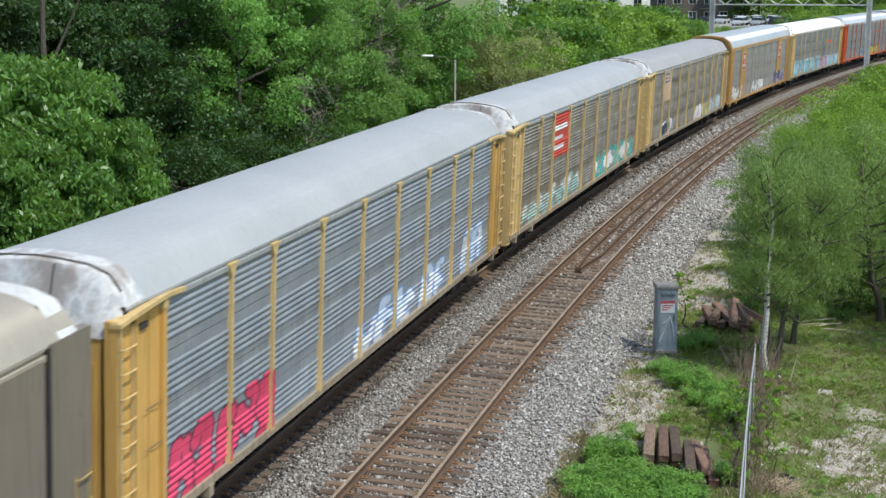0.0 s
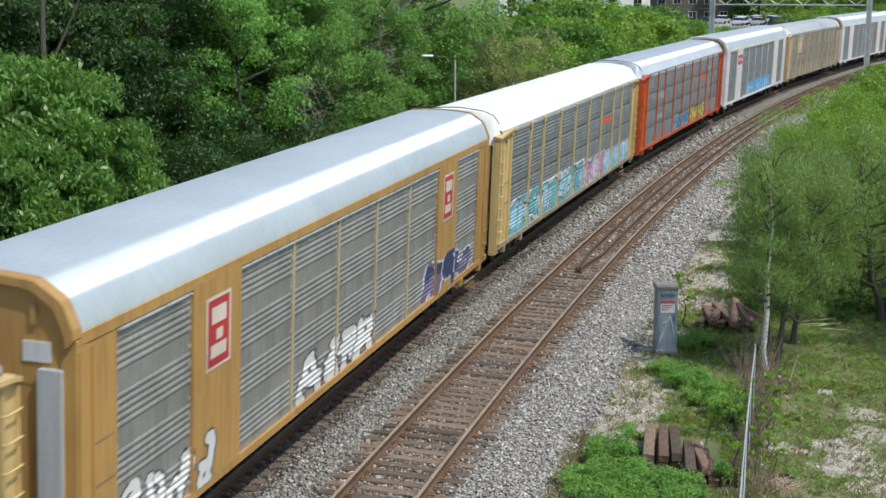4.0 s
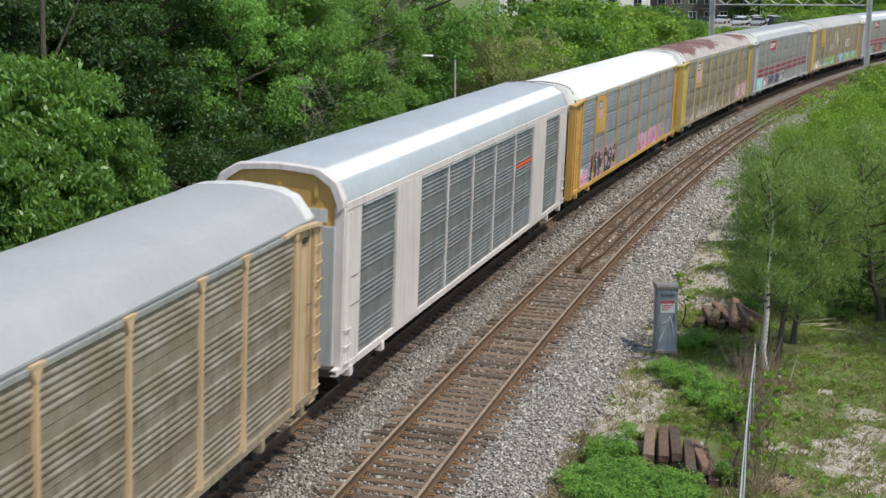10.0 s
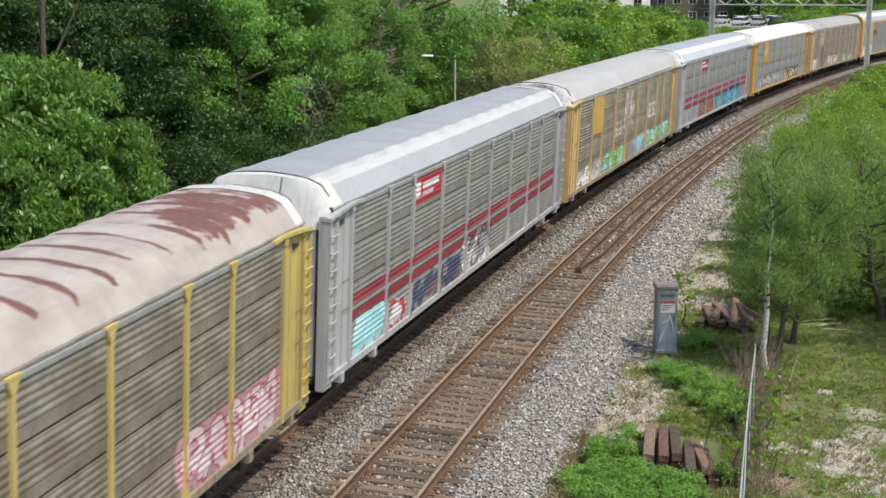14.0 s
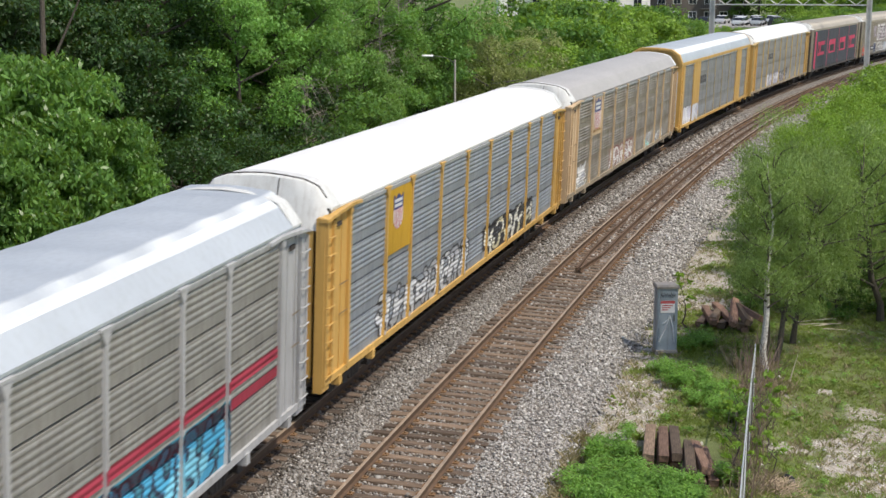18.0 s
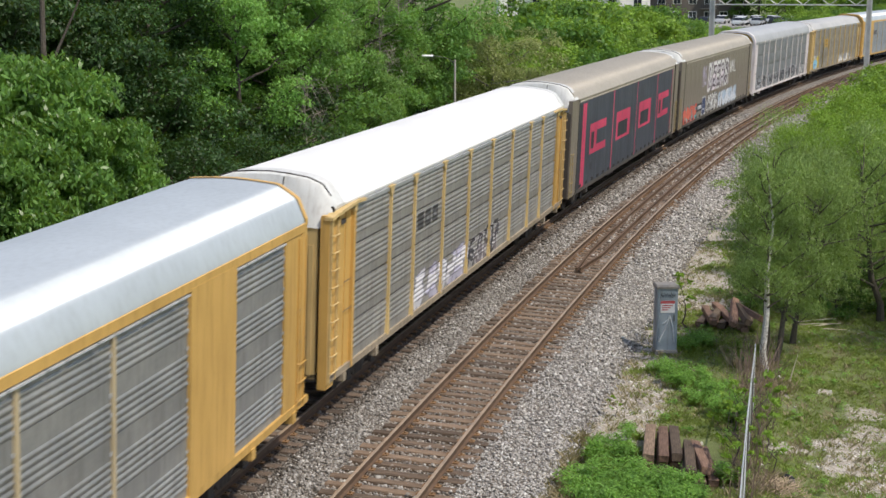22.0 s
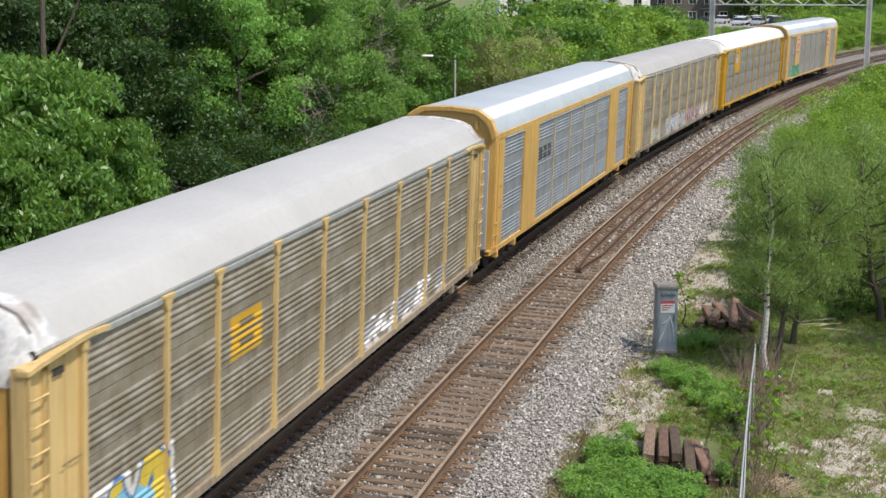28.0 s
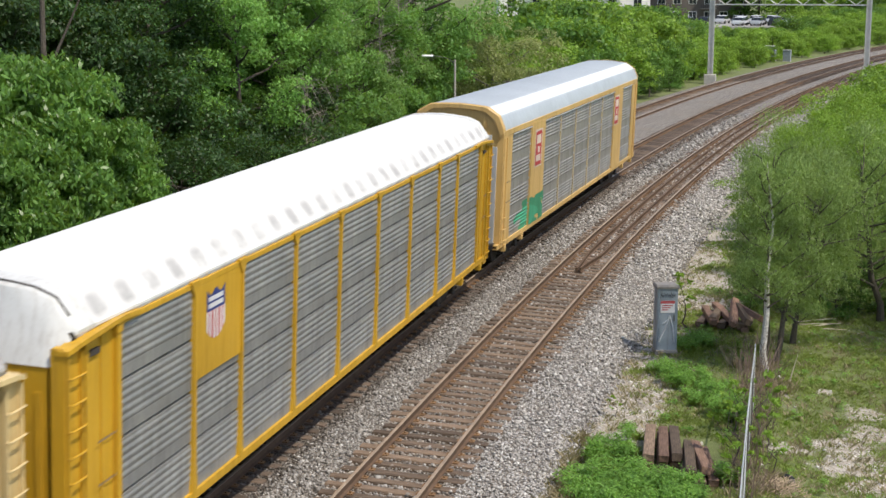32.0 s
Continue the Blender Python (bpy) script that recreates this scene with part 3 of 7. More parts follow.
BAND_EAVE = Geo()
BAND_EAVE.box(-END + 0.5, END - 0.5, -(HALF - 0.010), -(HALF - 0.10), Z_TOP - 0.075, Z_TOP + 0.115, 0.012)
BAND_EAVE = BAND_EAVE.mesh("band_eave")
EAVE, SILL, UNDER, FAR_SIDE = eave_mesh(), sill_mesh(), under_mesh(), far_side_mesh()


def wheel_mesh():
    g = Geo()
    n = 20
    prof = [(0.0, 0.06), (0.10, 0.07), (0.13, 0.03), (0.34, 0.03), (0.37, 0.065), (0.42, 0.065), (0.445, -0.055), (0.42, -0.07), (0.36, -0.05), (0.13, -0.03), (0.1, -0.07), (0.0, -0.06)]
    rows = [[(r * math.cos(a), y, r * math.sin(a)) for r, y in prof] for a in (2 * math.pi * k / n for k in range(n + 1))]
    g.loft(rows, caps=False, close=False)
    return g.mesh("wheel", True)


def bogie_frame_mesh():
    g = Geo()
    for s in (-1, 1):
        pts = [(-1.15, 0.45), (-0.95, 0.60), (-0.45, 0.66), (0.45, 0.66), (0.95, 0.60), (1.15, 0.45), (0.95, 0.36), (0.55, 0.42), (0.30, 0.22), (-0.30, 0.22), (-0.55, 0.42), (-0.95, 0.36)]
        g.loft([[(x, s * y, z) for x, z in pts] for y in (0.95, 1.08)])
        for x in (-0.89, 0.89):
            g.box(x - 0.14, x + 0.14, s * 0.98, s * 1.16, 0.30, 0.56, 0.03)
        for k in (-0.2, 0.0, 0.2):
            g.tube([(k, s * 1.03, 0.24), (k, s * 1.03, 0.55)], 0.075, 8)
    g.box(-0.25, 0.25, -1.0, 1.0, 0.42, 0.72, 0.05)
    return g.mesh("bogie_frame")


def axle_mesh():
    g = Geo()
    g.tube([(0, -1.05, 0), (0, 1.05, 0)], 0.08, 10)
    return g.mesh("axle")


WHEEL, BOGIE, AXLE = wheel_mesh(), bogie_frame_mesh(), axle_mesh()


def coupler_mesh():
    g = Geo()
    g.box(END - 0.2, END + 0.34, -0.12, 0.12, 0.74, 0.98, 0.03)
    g.box(END + 0.30, END + 0.64, -0.2, 0.14, 0.70, 1.0, 0.04)
    g.tube([(END - 0.1, -0.5, 0.8), (END + 0.25, -0.52, 0.45), (END + 0.63, -0.3, 0.4)], 0.03, 6)
    return g.mesh("coupler")


COUPLER = coupler_mesh()


def end_door_mesh():
    """One leaf of the folding door that closes the end of the body."""
    g = Geo()
    g.box(END - 0.12, END - 0.05, 0.01, 1.25, Z_SILL, 4.40)
    return g.mesh("end_door")


def stile_mesh():
    g = Geo()
    g.box(END - 0.08, END - 0.03, -0.05, 0.05, Z_SILL + 0.1, 4.0)
    return g.mesh("door_stile")


def hood_seam_mesh():
    """Dark seam down the middle of the hood's plate."""
    g = Geo()
    g.tube([(END - 0.305 + 0.28 * k, 0.35 - 0.02 * k, 5.43 - 1.04 * k) for k in (0.02, 0.3, 0.6, 0.98)], 0.013, 5)
    return g.mesh("hood_seam")


def hood_mark_mesh():
    """Row of short dark bars stencilled on the hood's plate."""
    g = Geo()
    for y, w in ((-0.95, 0.16), (-0.72, 0.24), (-0.40, 0.12)):
        g.box(END - 0.18, END - 0.140, y, y + w, 4.78, 4.83)
    return g.mesh("hood_mark")


def rubber_mesh():
    """Black block that closes the roof's corner over the end post."""
    g = Geo()
    g.box(END - 0.38, END - 0.28, 1.44, 1.52, 4.66, 4.84, 0.02)
    return g.mesh("corner_rubber")


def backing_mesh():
    """Dark plate added for the shade inside the end, seen beside the door."""
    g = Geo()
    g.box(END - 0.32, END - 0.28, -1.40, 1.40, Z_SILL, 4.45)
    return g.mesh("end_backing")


RUBBER, BACKING = rubber_mesh(), backing_mesh()
STILE, HOOD_SEAM, HOOD_MARK = stile_mesh(), hood_seam_mesh(), hood_mark_mesh()


def hood_mesh():
    """The roof's end on the older cars: a plate that leans back from the door to the roof's edge."""
    g = Geo()
    ring = roof_ring(1.0)
    rows = [[(END - 0.92, y * 1.003, z + 0.006) for y, z in ring], [(END - 0.91, y * 1.004, z + 0.016) for y, z in ring], [(END - 0.42, y * 1.003, z + 0.014) for y, z in ring], [(END - 0.35, y * 0.995, z - 0.004) for y, z in ring], [(END - 0.31, y * 0.97, z - 0.035) for y, z in ring]]
    for k in (0.35, 0.7, 1.0):
        rows.append([(END - 0.31 + 0.28 * k, y * (0.97 - 0.02 * k), z - 0.035 + (4.38 - z + 0.035) * k) for y, z in ring])
    rows.append([(END - 0.10, y * 0.95, 4.36) for y, z in ring])
    g.loft(rows, caps=False, close=False)
    return g.mesh("roof_hood", True)


def seal_mesh():
    """Black seal along the roof's edge over the hood."""
    g = Geo()
    ring = [(y * 1.003, z + 0.016) for y, z in roof_ring(1.0)][3:-3]
    g.tube([(END - 0.40, y, z) for y, z in ring], 0.02, 6)
    return g.mesh("roof_seal")


def arch_mesh():
    """Arched frame round the end of the newer cars."""
    g = Geo()
    ring = roof_ring(1.012, sec=FACET_SEC)
    inner = [(y * 0.90, z - 0.13) for y, z in ring]
    g.loft([[(END - 0.16, y, z + 0.02) for y, z in ring], [(END + 0.02, y, z + 0.02) for y, z in ring], [(END + 0.05, y * 0.985, z - 0.01) for y, z in ring], [(END + 0.05, y, z) for y, z in inner], [(END - 0.16, y, z) for y, z in inner]], caps=False, close=False)
    return g.mesh("roof_arch")


def end_plate_mesh():
    """Plate that closes the end under the arch, down to the door's hinges."""
    g = Geo()
    inner = [(y * 0.93, z - 0.10) for y, z in roof_ring(1.0, sec=FACET_SEC)]
    g.loft([[(END - 0.04, y, z) for y, z in inner], [(END - 0.04, y, 4.02) for y, z in inner], [(END - 0.14, y, 4.02) for y, z in inner]], caps=False, close=False)
    for y in (-0.9, 0.0, 0.9):
        g.box(END - 0.05, END + 0.0, y - 0.05, y + 0.05, 4.9, 5.2)
    return g.mesh("end_plate")


DOOR, HOOD, SEAL, ARCH, END_PLATE = end_door_mesh(), hood_mesh(), seal_mesh(), arch_mesh(), end_plate_mesh()


def box_mesh(name, *dims):
    g = Geo()
    g.box(*dims)
    return g.mesh(name)


# flat end bay of the side, between the last post and the corner, with posts that turn round the end
CORNER = {
    "posts": [("corner_panel", box_mesh("corner_plate", 12.05, 13.06, -(HALF - 0.08), -(HALF - 0.16), Z_SILL - 0.05, Z_TOP - 0.04)),
              ("door_post", box_mesh("door_post", 12.0, 12.14, -(HALF - 0.0), -(HALF - 0.12), Z_SILL - 0.05, Z_TOP + 0.02)),
              ("end_post", box_mesh("end_post", 13.20, END, -(HALF - 0.05), -(HALF - 0.26), Z_SILL - 0.20, Z_TOP - 0.03, 0.015)),
              ("panel_edge", box_mesh("panel_edge", 12.98, 13.06, -(HALF - 0.03), -(HALF - 0.15), Z_SILL - 0.05, Z_TOP - 0.05, 0.01)),
              ("latch_box", box_mesh("latch_box", 12.62, 12.92, -(HALF - 0.035), -(HALF - 0.12), Z_TOP - 0.33, Z_TOP - 0.23, 0.01)),
              ("stiffener", box_mesh("stiffener", 12.50, 12.55, -(HALF - 0.055), -(HALF - 0.12), Z_SILL - 0.05, Z_TOP - 0.1))],
    "bands": [("corner_panel", box_mesh("corner_band", 12.0, END + BAND_IN - 0.3, -(HALF - 0.03), -(HALF - 0.14), Z_SILL - 0.05, Z_TOP + 0.06)),
              ("end_post", box_mesh("band_end_post", END + BAND_IN - 0.3, END + BAND_IN, -(HALF - 0.015), -(HALF - 0.24), Z_SILL - 0.05, Z_TOP + 0.03, 0.02)),
              ("hinge_post", box_mesh("band_hinge", END + BAND_IN - 0.08, END + BAND_IN + 0.06, -(HALF - 0.22), -(HALF - 0.60), Z_SILL - 0.05, 4.28, 0.02))],
    "smooth": [("corner_panel", box_mesh("smooth_corner", 12.40, END - 0.03, -(HALF - 0.008), -(HALF - 0.18), Z_SILL - 0.05, Z_TOP + 0.16)),
               # dark raised strip stands for the shade of a recess here
               ("corner_seal", box_mesh("smooth_corner_seal", 12.31, 12.40, -(HALF - 0.0), -(HALF - 0.17), Z_SILL - 0.05, Z_TOP + 0.12)),
               ("end_post", box_mesh("smooth_end_post", END - 0.05, END, -(HALF - 0.06), -(HALF - 0.60), Z_SILL - 0.05, 4.36, 0.01))],
}


def beam_mesh():
    """Bracketed rail over the corner: it reaches outwards and bends down to the end."""
    g = Geo()
    g.loft([[(x, y, z) for y, z in ((-(HALF + w), zt - 0.07), (-(HALF - 0.16), zt - 0.08), (-(HALF - 0.16), zt + 0.0), (-(HALF + w), zt + 0.0))] for x, w, zt in ((11.35, 0.015, Z_TOP + 0.06), (11.9, 0.03, Z_TOP + 0.09), (12.3, 0.06, Z_TOP + 0.09), (12.9, 0.08, Z_TOP + 0.06), (13.4, 0.08, Z_TOP + 0.02), (END + 0.02, 0.03, Z_TOP - 0.05))])
    g.box(11.98, 12.16, -(HALF + 0.02), -(HALF - 0.1), Z_TOP - 0.14, Z_TOP + 0.06)
    return g.mesh("corner_beam")


def ladder_mesh(n=9, dx=0.0, name="ladder", rails=1.0):
    g = Geo()
    y = -(HALF + 0.03)
    for x in (13.22 + dx, 13.62 + dx):
        g.box(x - 0.022, x + 0.022, y + 0.02, y + 0.09, Z_SILL - 0.05, Z_SILL - 0.05 + (Z_TOP - 0.10 - Z_SILL) * (rails if rails == 1.0 else 0.5))
    for i in range(n):
        z = Z_SILL + 0.18 + i * 0.385
        g.tube([(13.2 + dx, y + 0.05, z), (13.22 + dx, y - 0.02, z), (13.62 + dx, y - 0.02, z), (13.64 + dx, y + 0.05, z)], 0.016, 6)
    return g.mesh(name)


BEAM, LADDER, SHORT_LADDER, BAND_LADDER = beam_mesh(), ladder_mesh(), ladder_mesh(5, -0.1, "short_ladder", 0.8), ladder_mesh(3, -0.42, "band_ladder")
TURN = Matrix.Rotation(math.pi, 4, "Z")
MIRROR_X = Matrix.Diagonal((-1, 1, 1, 1))
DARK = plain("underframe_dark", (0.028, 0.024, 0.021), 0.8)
HINGE = paint("galvanised_hinge", (0.47, 0.49, 0.51), 0.5, 0.5, metal=0.15)
EAVE_GREY = paint("grey_eave", (0.34, 0.345, 0.345), 0.5, 0.5, (0.1, 0.09, 0.08), 0.2)
JOINT_TAN = paint("joint_tan", (0.34, 0.30, 0.255), 0.45, 0.3)
DARK_BROWN = paint("dark_brown_door", (0.060, 0.050, 0.042), 0.6, 0.4)
BRASS = paint("worn_rungs", (0.36, 0.27, 0.10), 0.5, 0.4)
HOOD_WHITE = paint("white_hood", tuple(c * 1.0 for c in hexc(203, 204, 202)), 0.55, 0.45, (0.2, 0.15, 0.11), dust=0.1)
PLACARD = box_mesh("placard", END - 0.045, END - 0.02, 0.72, 1.16, 4.36, 4.66)
STEEL_DARK = plain("bogie_steel", (0.05, 0.04, 0.034), 0.7)


def stencil_mesh():
    """Rows of short bars for the small stencilled data near the corner."""
    g = Geo()
    rnd = random.Random(6)
    for x0, w in ((-12.72, 0.55), (12.75, 0.5)):
        for z in (3.02, 2.35):
            u = x0
            while u < x0 + w:
                k = rnd.uniform(0.05, 0.14)
                y = -(HALF - 0.024)
                g.v += [(u, y, z), (u + k, y, z), (u + k, y, z + 0.038), (u, y, z + 0.038)]
                g.f.append(tuple(range(len(g.v) - 4, len(g.v))))
                u += k + 0.03
    return g.mesh("lettering")


STENCIL = stencil_mesh()
STENCIL_DARK = plain("stencil_dark", (0.22, 0.165, 0.10), 0.7)


def flipped(me):
    """The same mesh seen in a mirror along x, for the other end of the car."""
    name = me.name + "_rear"
    out = me.copy()
    out.name = name
    out.transform(MIRROR_X)
    out.flip_normals()
    return out


REAR = {me.name: flipped(me) for me in (BEAM, LADDER, SHORT_LADDER, BAND_LADDER, *(m for c in CORNER.values() for _, m in c))}


def both_ends(name, me, mat, car, label="", at=None):
    """A part on the front corner and its mirror on the rear one. The mesh is drawn at +x; the front is -x."""
    a = part(name, REAR[me.name], mat, car, label, at=at)
    b = part(name, me, mat, car, label, at=at)
    return a, b


def build_car(spec):
    car = thing("autorack_car", None, None, spec["label"], "railway car", "cars of the freight train")
    body, trim, roof = spec["body"], spec["trim"], spec["roof"]
    end, hood = spec.get("end", trim), spec.get("hood", spec["roof"])
    kind = spec.get("kind", "posts")
    style = spec.get("ribs", "closed" if kind == "bands" else "group")
    ends = spec.get("ends", kind)
    part("underframe", UNDER, DARK, car)
    part("side_sill", SILL, spec.get("sill", DARK_BROWN if kind == "smooth" else trim), car)
    part("far_side", FAR_SIDE, body, car)
    part("eave_rail", BAND_EAVE if ends == "bands" else EAVE, spec.get("eave", EAVE_GREY if kind == "posts" else trim), car)
    part("roof", ROOFS[spec.get("roof_style", "flush" if ends == "bands" else "round" if kind == "smooth" else "smooth")], roof, car, at=Matrix.Translation((SMOOTH_ON if kind == "smooth" else 0, 0, 0)))
    shift = Matrix.Translation((SMOOTH_ON if kind == "smooth" else 0, 0, 0))
    inset = Matrix.Translation((BAND_IN if ends == "bands" else 0, 0, 0))
    for turn in (Matrix(), TURN):
        m = shift @ turn @ inset
        for leaf_y in (-1.26, 0.0):
            dr = part("end_door", DOOR, end, car, at=m @ Matrix.Translation((0, leaf_y, 0)))
            for y in (0.42, 1.10):
                part("door_stile", STILE, end, dr, at=Matrix.Translation((0, y, 0)))
            if leaf_y:
                part("door_latch", LATCH, STEEL_DARK, dr, "dark steel door latch", at=Matrix.Translation((0.06, 1.30, 0)))
        if ends != "bands":
            hd = part("roof_hood", HOOD, hood, car, at=m)
            part("hood_seam", HOOD_SEAM, DARK, hd)
            part("hood_mark", HOOD_MARK, STENCIL_DARK, hd, kind="stuff")
            if turn == TURN:
                part("roof_seal", SEAL, DARK, car, at=m)
                part("corner_rubber", RUBBER, DARK, car, "black rubber block under the roof corner", at=m)
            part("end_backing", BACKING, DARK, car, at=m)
        else:
            part("roof_arch", ARCH, trim, car, at=m)
            ep = part("end_plate", END_PLATE, spec.get("arch", trim), car, at=m)
            if turn == TURN:
                part("placard", PLACARD, HOOD_WHITE, ep, "small pale placard with faint bars")
        part("coupler", COUPLER, STEEL_DARK, car, at=turn)
    if kind == "posts":
        edges = list(POSTS)
        for x in POSTS[1:-1]:
            part("side_post", POST, trim, car, at=Matrix.Translation((x, 0, 0)))
    elif kind == "bands":
        edges = list(POSTS)
        for x in spec.get("slims", POSTS[3:-3]):
            part("slim_post", SLIM, spec.get("slim", trim), car, at=Matrix.Translation((x, 0, 0)))
        part("clip_strip", CLIPS, HINGE, car, "bright steel clips along the sheets", kind="stuff")
    else:
        edges = [-12.6 + 25.2 * i / 18 for i in range(19)]
        for k in range(20):
            part("drain_slot", SLOT, DARK, car, at=Matrix.Translation((-11.4 + 1.19 * k, 0, 0)))
        for x in edges[1:-1]:
            part("panel_joint", JOINT, spec.get("joint", JOINT_TAN), car, at=Matrix.Translation((x, 0, 0)))
    bands = spec.get("band_bays", ())
    for i, (a, b) in enumerate(zip(edges, edges[1:])):
        if kind == "bands" and i in bands:
            part("band_panel", sheet_mesh("flat", b - a), trim, car, at=Matrix.Translation((a, -0.05, 0)))
        elif kind == "smooth":
            part("side_sheet", sheet_mesh("flat", b - a - 0.012), body, car, at=Matrix.Translation((a, -0.03, 0)))
        else:
            part("side_sheet", sheet_mesh(style, b - a), body, car, at=Matrix.Translation((a, 0, 0)))
    for nm, me in CORNER[ends]:
        mat = {"hinge_post": HINGE, "corner_seal": DARK, "latch_box": STEEL_DARK}.get(nm, spec.get("corner", trim))
        part(nm, REAR[me.name], DARK_BROWN if nm == "end_post" and ends == "smooth" else mat, car)
        part(nm, me, mat, car, at=shift)
    if ends == "posts":
        both_ends("corner_beam", BEAM, trim, car)
        both_ends("ladder", LADDER, trim, car)
    elif ends == "bands":
        both_ends("ladder", BAND_LADDER, trim, car, at=shift)
    else:
        part("ladder", REAR[SHORT_LADDER.name], BRASS, car, "worn brass-coloured rungs")
        part("ladder", SHORT_LADDER, BRASS, car, "worn brass-coloured rungs", at=shift)
    part("stencil", STENCIL, STENCIL_DARK, car, "small dark stencilled bars", kind="stuff")
    for x in (-10.06, 10.06):
        bg = part("bogie", BOGIE, STEEL_DARK, car, "dark steel bogie", at=Matrix.Translation((x, 0, 0)))
        for dx in (-0.89, 0.89):
            part("axle", AXLE, STEEL_DARK, bg, at=Matrix.Translation((dx, 0, 0.445)))
            for y, m in ((-0.752, Matrix()), (0.752, TURN)):
                part("wheel", WHEEL, STEEL_DARK, bg, at=Matrix.Translation((dx, y, 0.445)) @ m)
    decos = spec.get("deco", ())
    for deco in decos if isinstance(decos, tuple) else (decos,):
        deco(car, spec)
    return car


def car_pose(s):
    """Pose of a car whose middle stands s metres along the track: its two bogies ride on the curve."""
    xa, ya, _ = arc(s - 10.06)
    xb, yb, _ = arc(s + 10.06)
    return pose((xa + xb) / 2, (ya + yb) / 2, 0.752 * BANK, math.degrees(BANK), 0, math.degrees(math.atan2(yb - ya, xb - xa)))


def train_place(t, n):
    """Metres along the track of car n; the train slows a little on its way."""
    r = 32.0 - t
    return 16.823 + 21.04207 * r + 0.0142877 * r * r + n * PITCH_CAR - 0.33 * max(0.0, t - 31.0) ** 2


# ---- painted letters, emblems and tags on the cars' sides ----
FONT = {"H": "00-06 40-46 03-43", "E": "40-00-06-46 03-33", "S": "01-10-30-41-42-33-13-04-05-16-36-45", "O": "10-30-41-45-36-16-05-01-10",
        "W": "06-10-24-30-46", "N": "00-06-40-46", "L": "06-00-40", "D": "00-06-26-44-42-20-00", "P": "00-06-36-45-44-33-03",
        "A": "00-26-40 12-32", "I": "20-26", "T": "20-26 06-46", "Z": "06-46-00-40"}
SPRAYS = {}


def spray(rgb, rough=0.6):
    """Spray paint of one colour, a little uneven."""
    if rgb not in SPRAYS:
        SPRAYS[rgb] = paint("spray_%02x%02x%02x" % rgb, tuple(min(0.8, c * 0.85) for c in hexc(*rgb)), rough, 0.22, fade=0.2)
    return SPRAYS[rgb]


def scrawl(x0, rng):
    """One sprayed shape that cannot be read: stems, bowls, hooks and tails thrown together."""
    j = lambda x, y: (x0 + x + rng.uniform(-0.8, 0.8), y + rng.uniform(-0.7, 0.7))
    bow = lambda cx, cy, r, a, b: [(x0 + cx + r * math.cos(a + (b - a) * k / 7), cy + r * 1.15 * math.sin(a + (b - a) * k / 7)) for k in range(8)]
    a0 = rng.uniform(0, 6.28)
    out = [bow(rng.uniform(1.6, 3.2), rng.uniform(3.6, 4.6), rng.uniform(1.2, 1.9), a0, a0 + rng.uniform(2.6, 5.0))]
    a1 = rng.uniform(0, 6.28)
    out.append(bow(rng.uniform(1.4, 3.4), rng.uniform(1.2, 2.4), rng.uniform(1.1, 1.8), a1, a1 - rng.uniform(2.2, 4.6)))
    if rng.random() < 0.6:
        out.append([j(rng.uniform(0, 1.5), 0.4), j(rng.uniform(0.4, 2), 5.4)])
    if rng.random() < 0.6:
        out.append([j(rng.uniform(2.5, 4), 5.2), j(rng.uniform(2, 4.5), 2.8), j(rng.uniform(3, 5), 0.2)])
    return out


def strokes(word, rng, start=0.0):
    """Polylines for a word on a grid 5 wide and 6 high a letter; '?' is a scrawl that cannot be read."""
    lines = []
    for i, ch in enumerate(word):
        x0 = start + i * 5.6
        if ch in FONT:
            for ln in FONT[ch].split():
                lines.append([(x0 + int(q[0]), int(q[1])) for q in ln.split("-")])
        elif ch != " ":
            lines += scrawl(x0, rng)
    return lines


def nearest_line(px, py, lines):
    best = np.full(px.shape, 1e9)
    for ln in lines:
        for (ax, ay), (bx, by) in zip(ln, ln[1:]):
            dx, dy = bx - ax, by - ay
            t = np.clip(((px - ax) * dx + (py - ay) * dy) / (dx * dx + dy * dy + 1e-9), 0, 1)
            best = np.minimum(best, np.hypot(px - ax - t * dx, py - ay - t * dy))
    return best


def skin_rows(kind, ribs):
    """Heights up the side and how far the skin lies from the middle of the car at each."""
    if kind == "bands":
        prof = RIBS[ribs]
    elif kind == "smooth":
        prof = [(-0.03, z) for _, z in RIBS["flat"]]
    else:
        prof = RIBS[ribs]
    rows = []
    for (d0, z0), (d1, z1) in zip(prof, prof[1:]):
        if z1 - z0 < 1e-4:
            continue
        n = max(1, int((z1 - z0) / 0.032))
        for i in range(n):
            rows.append((d0 + (d1 - d0) * i / n, z0 + (z1 - z0) * i / n, d0 + (d1 - d0) * (i + 1) / n, z0 + (z1 - z0) * (i + 1) / n))
    return rows


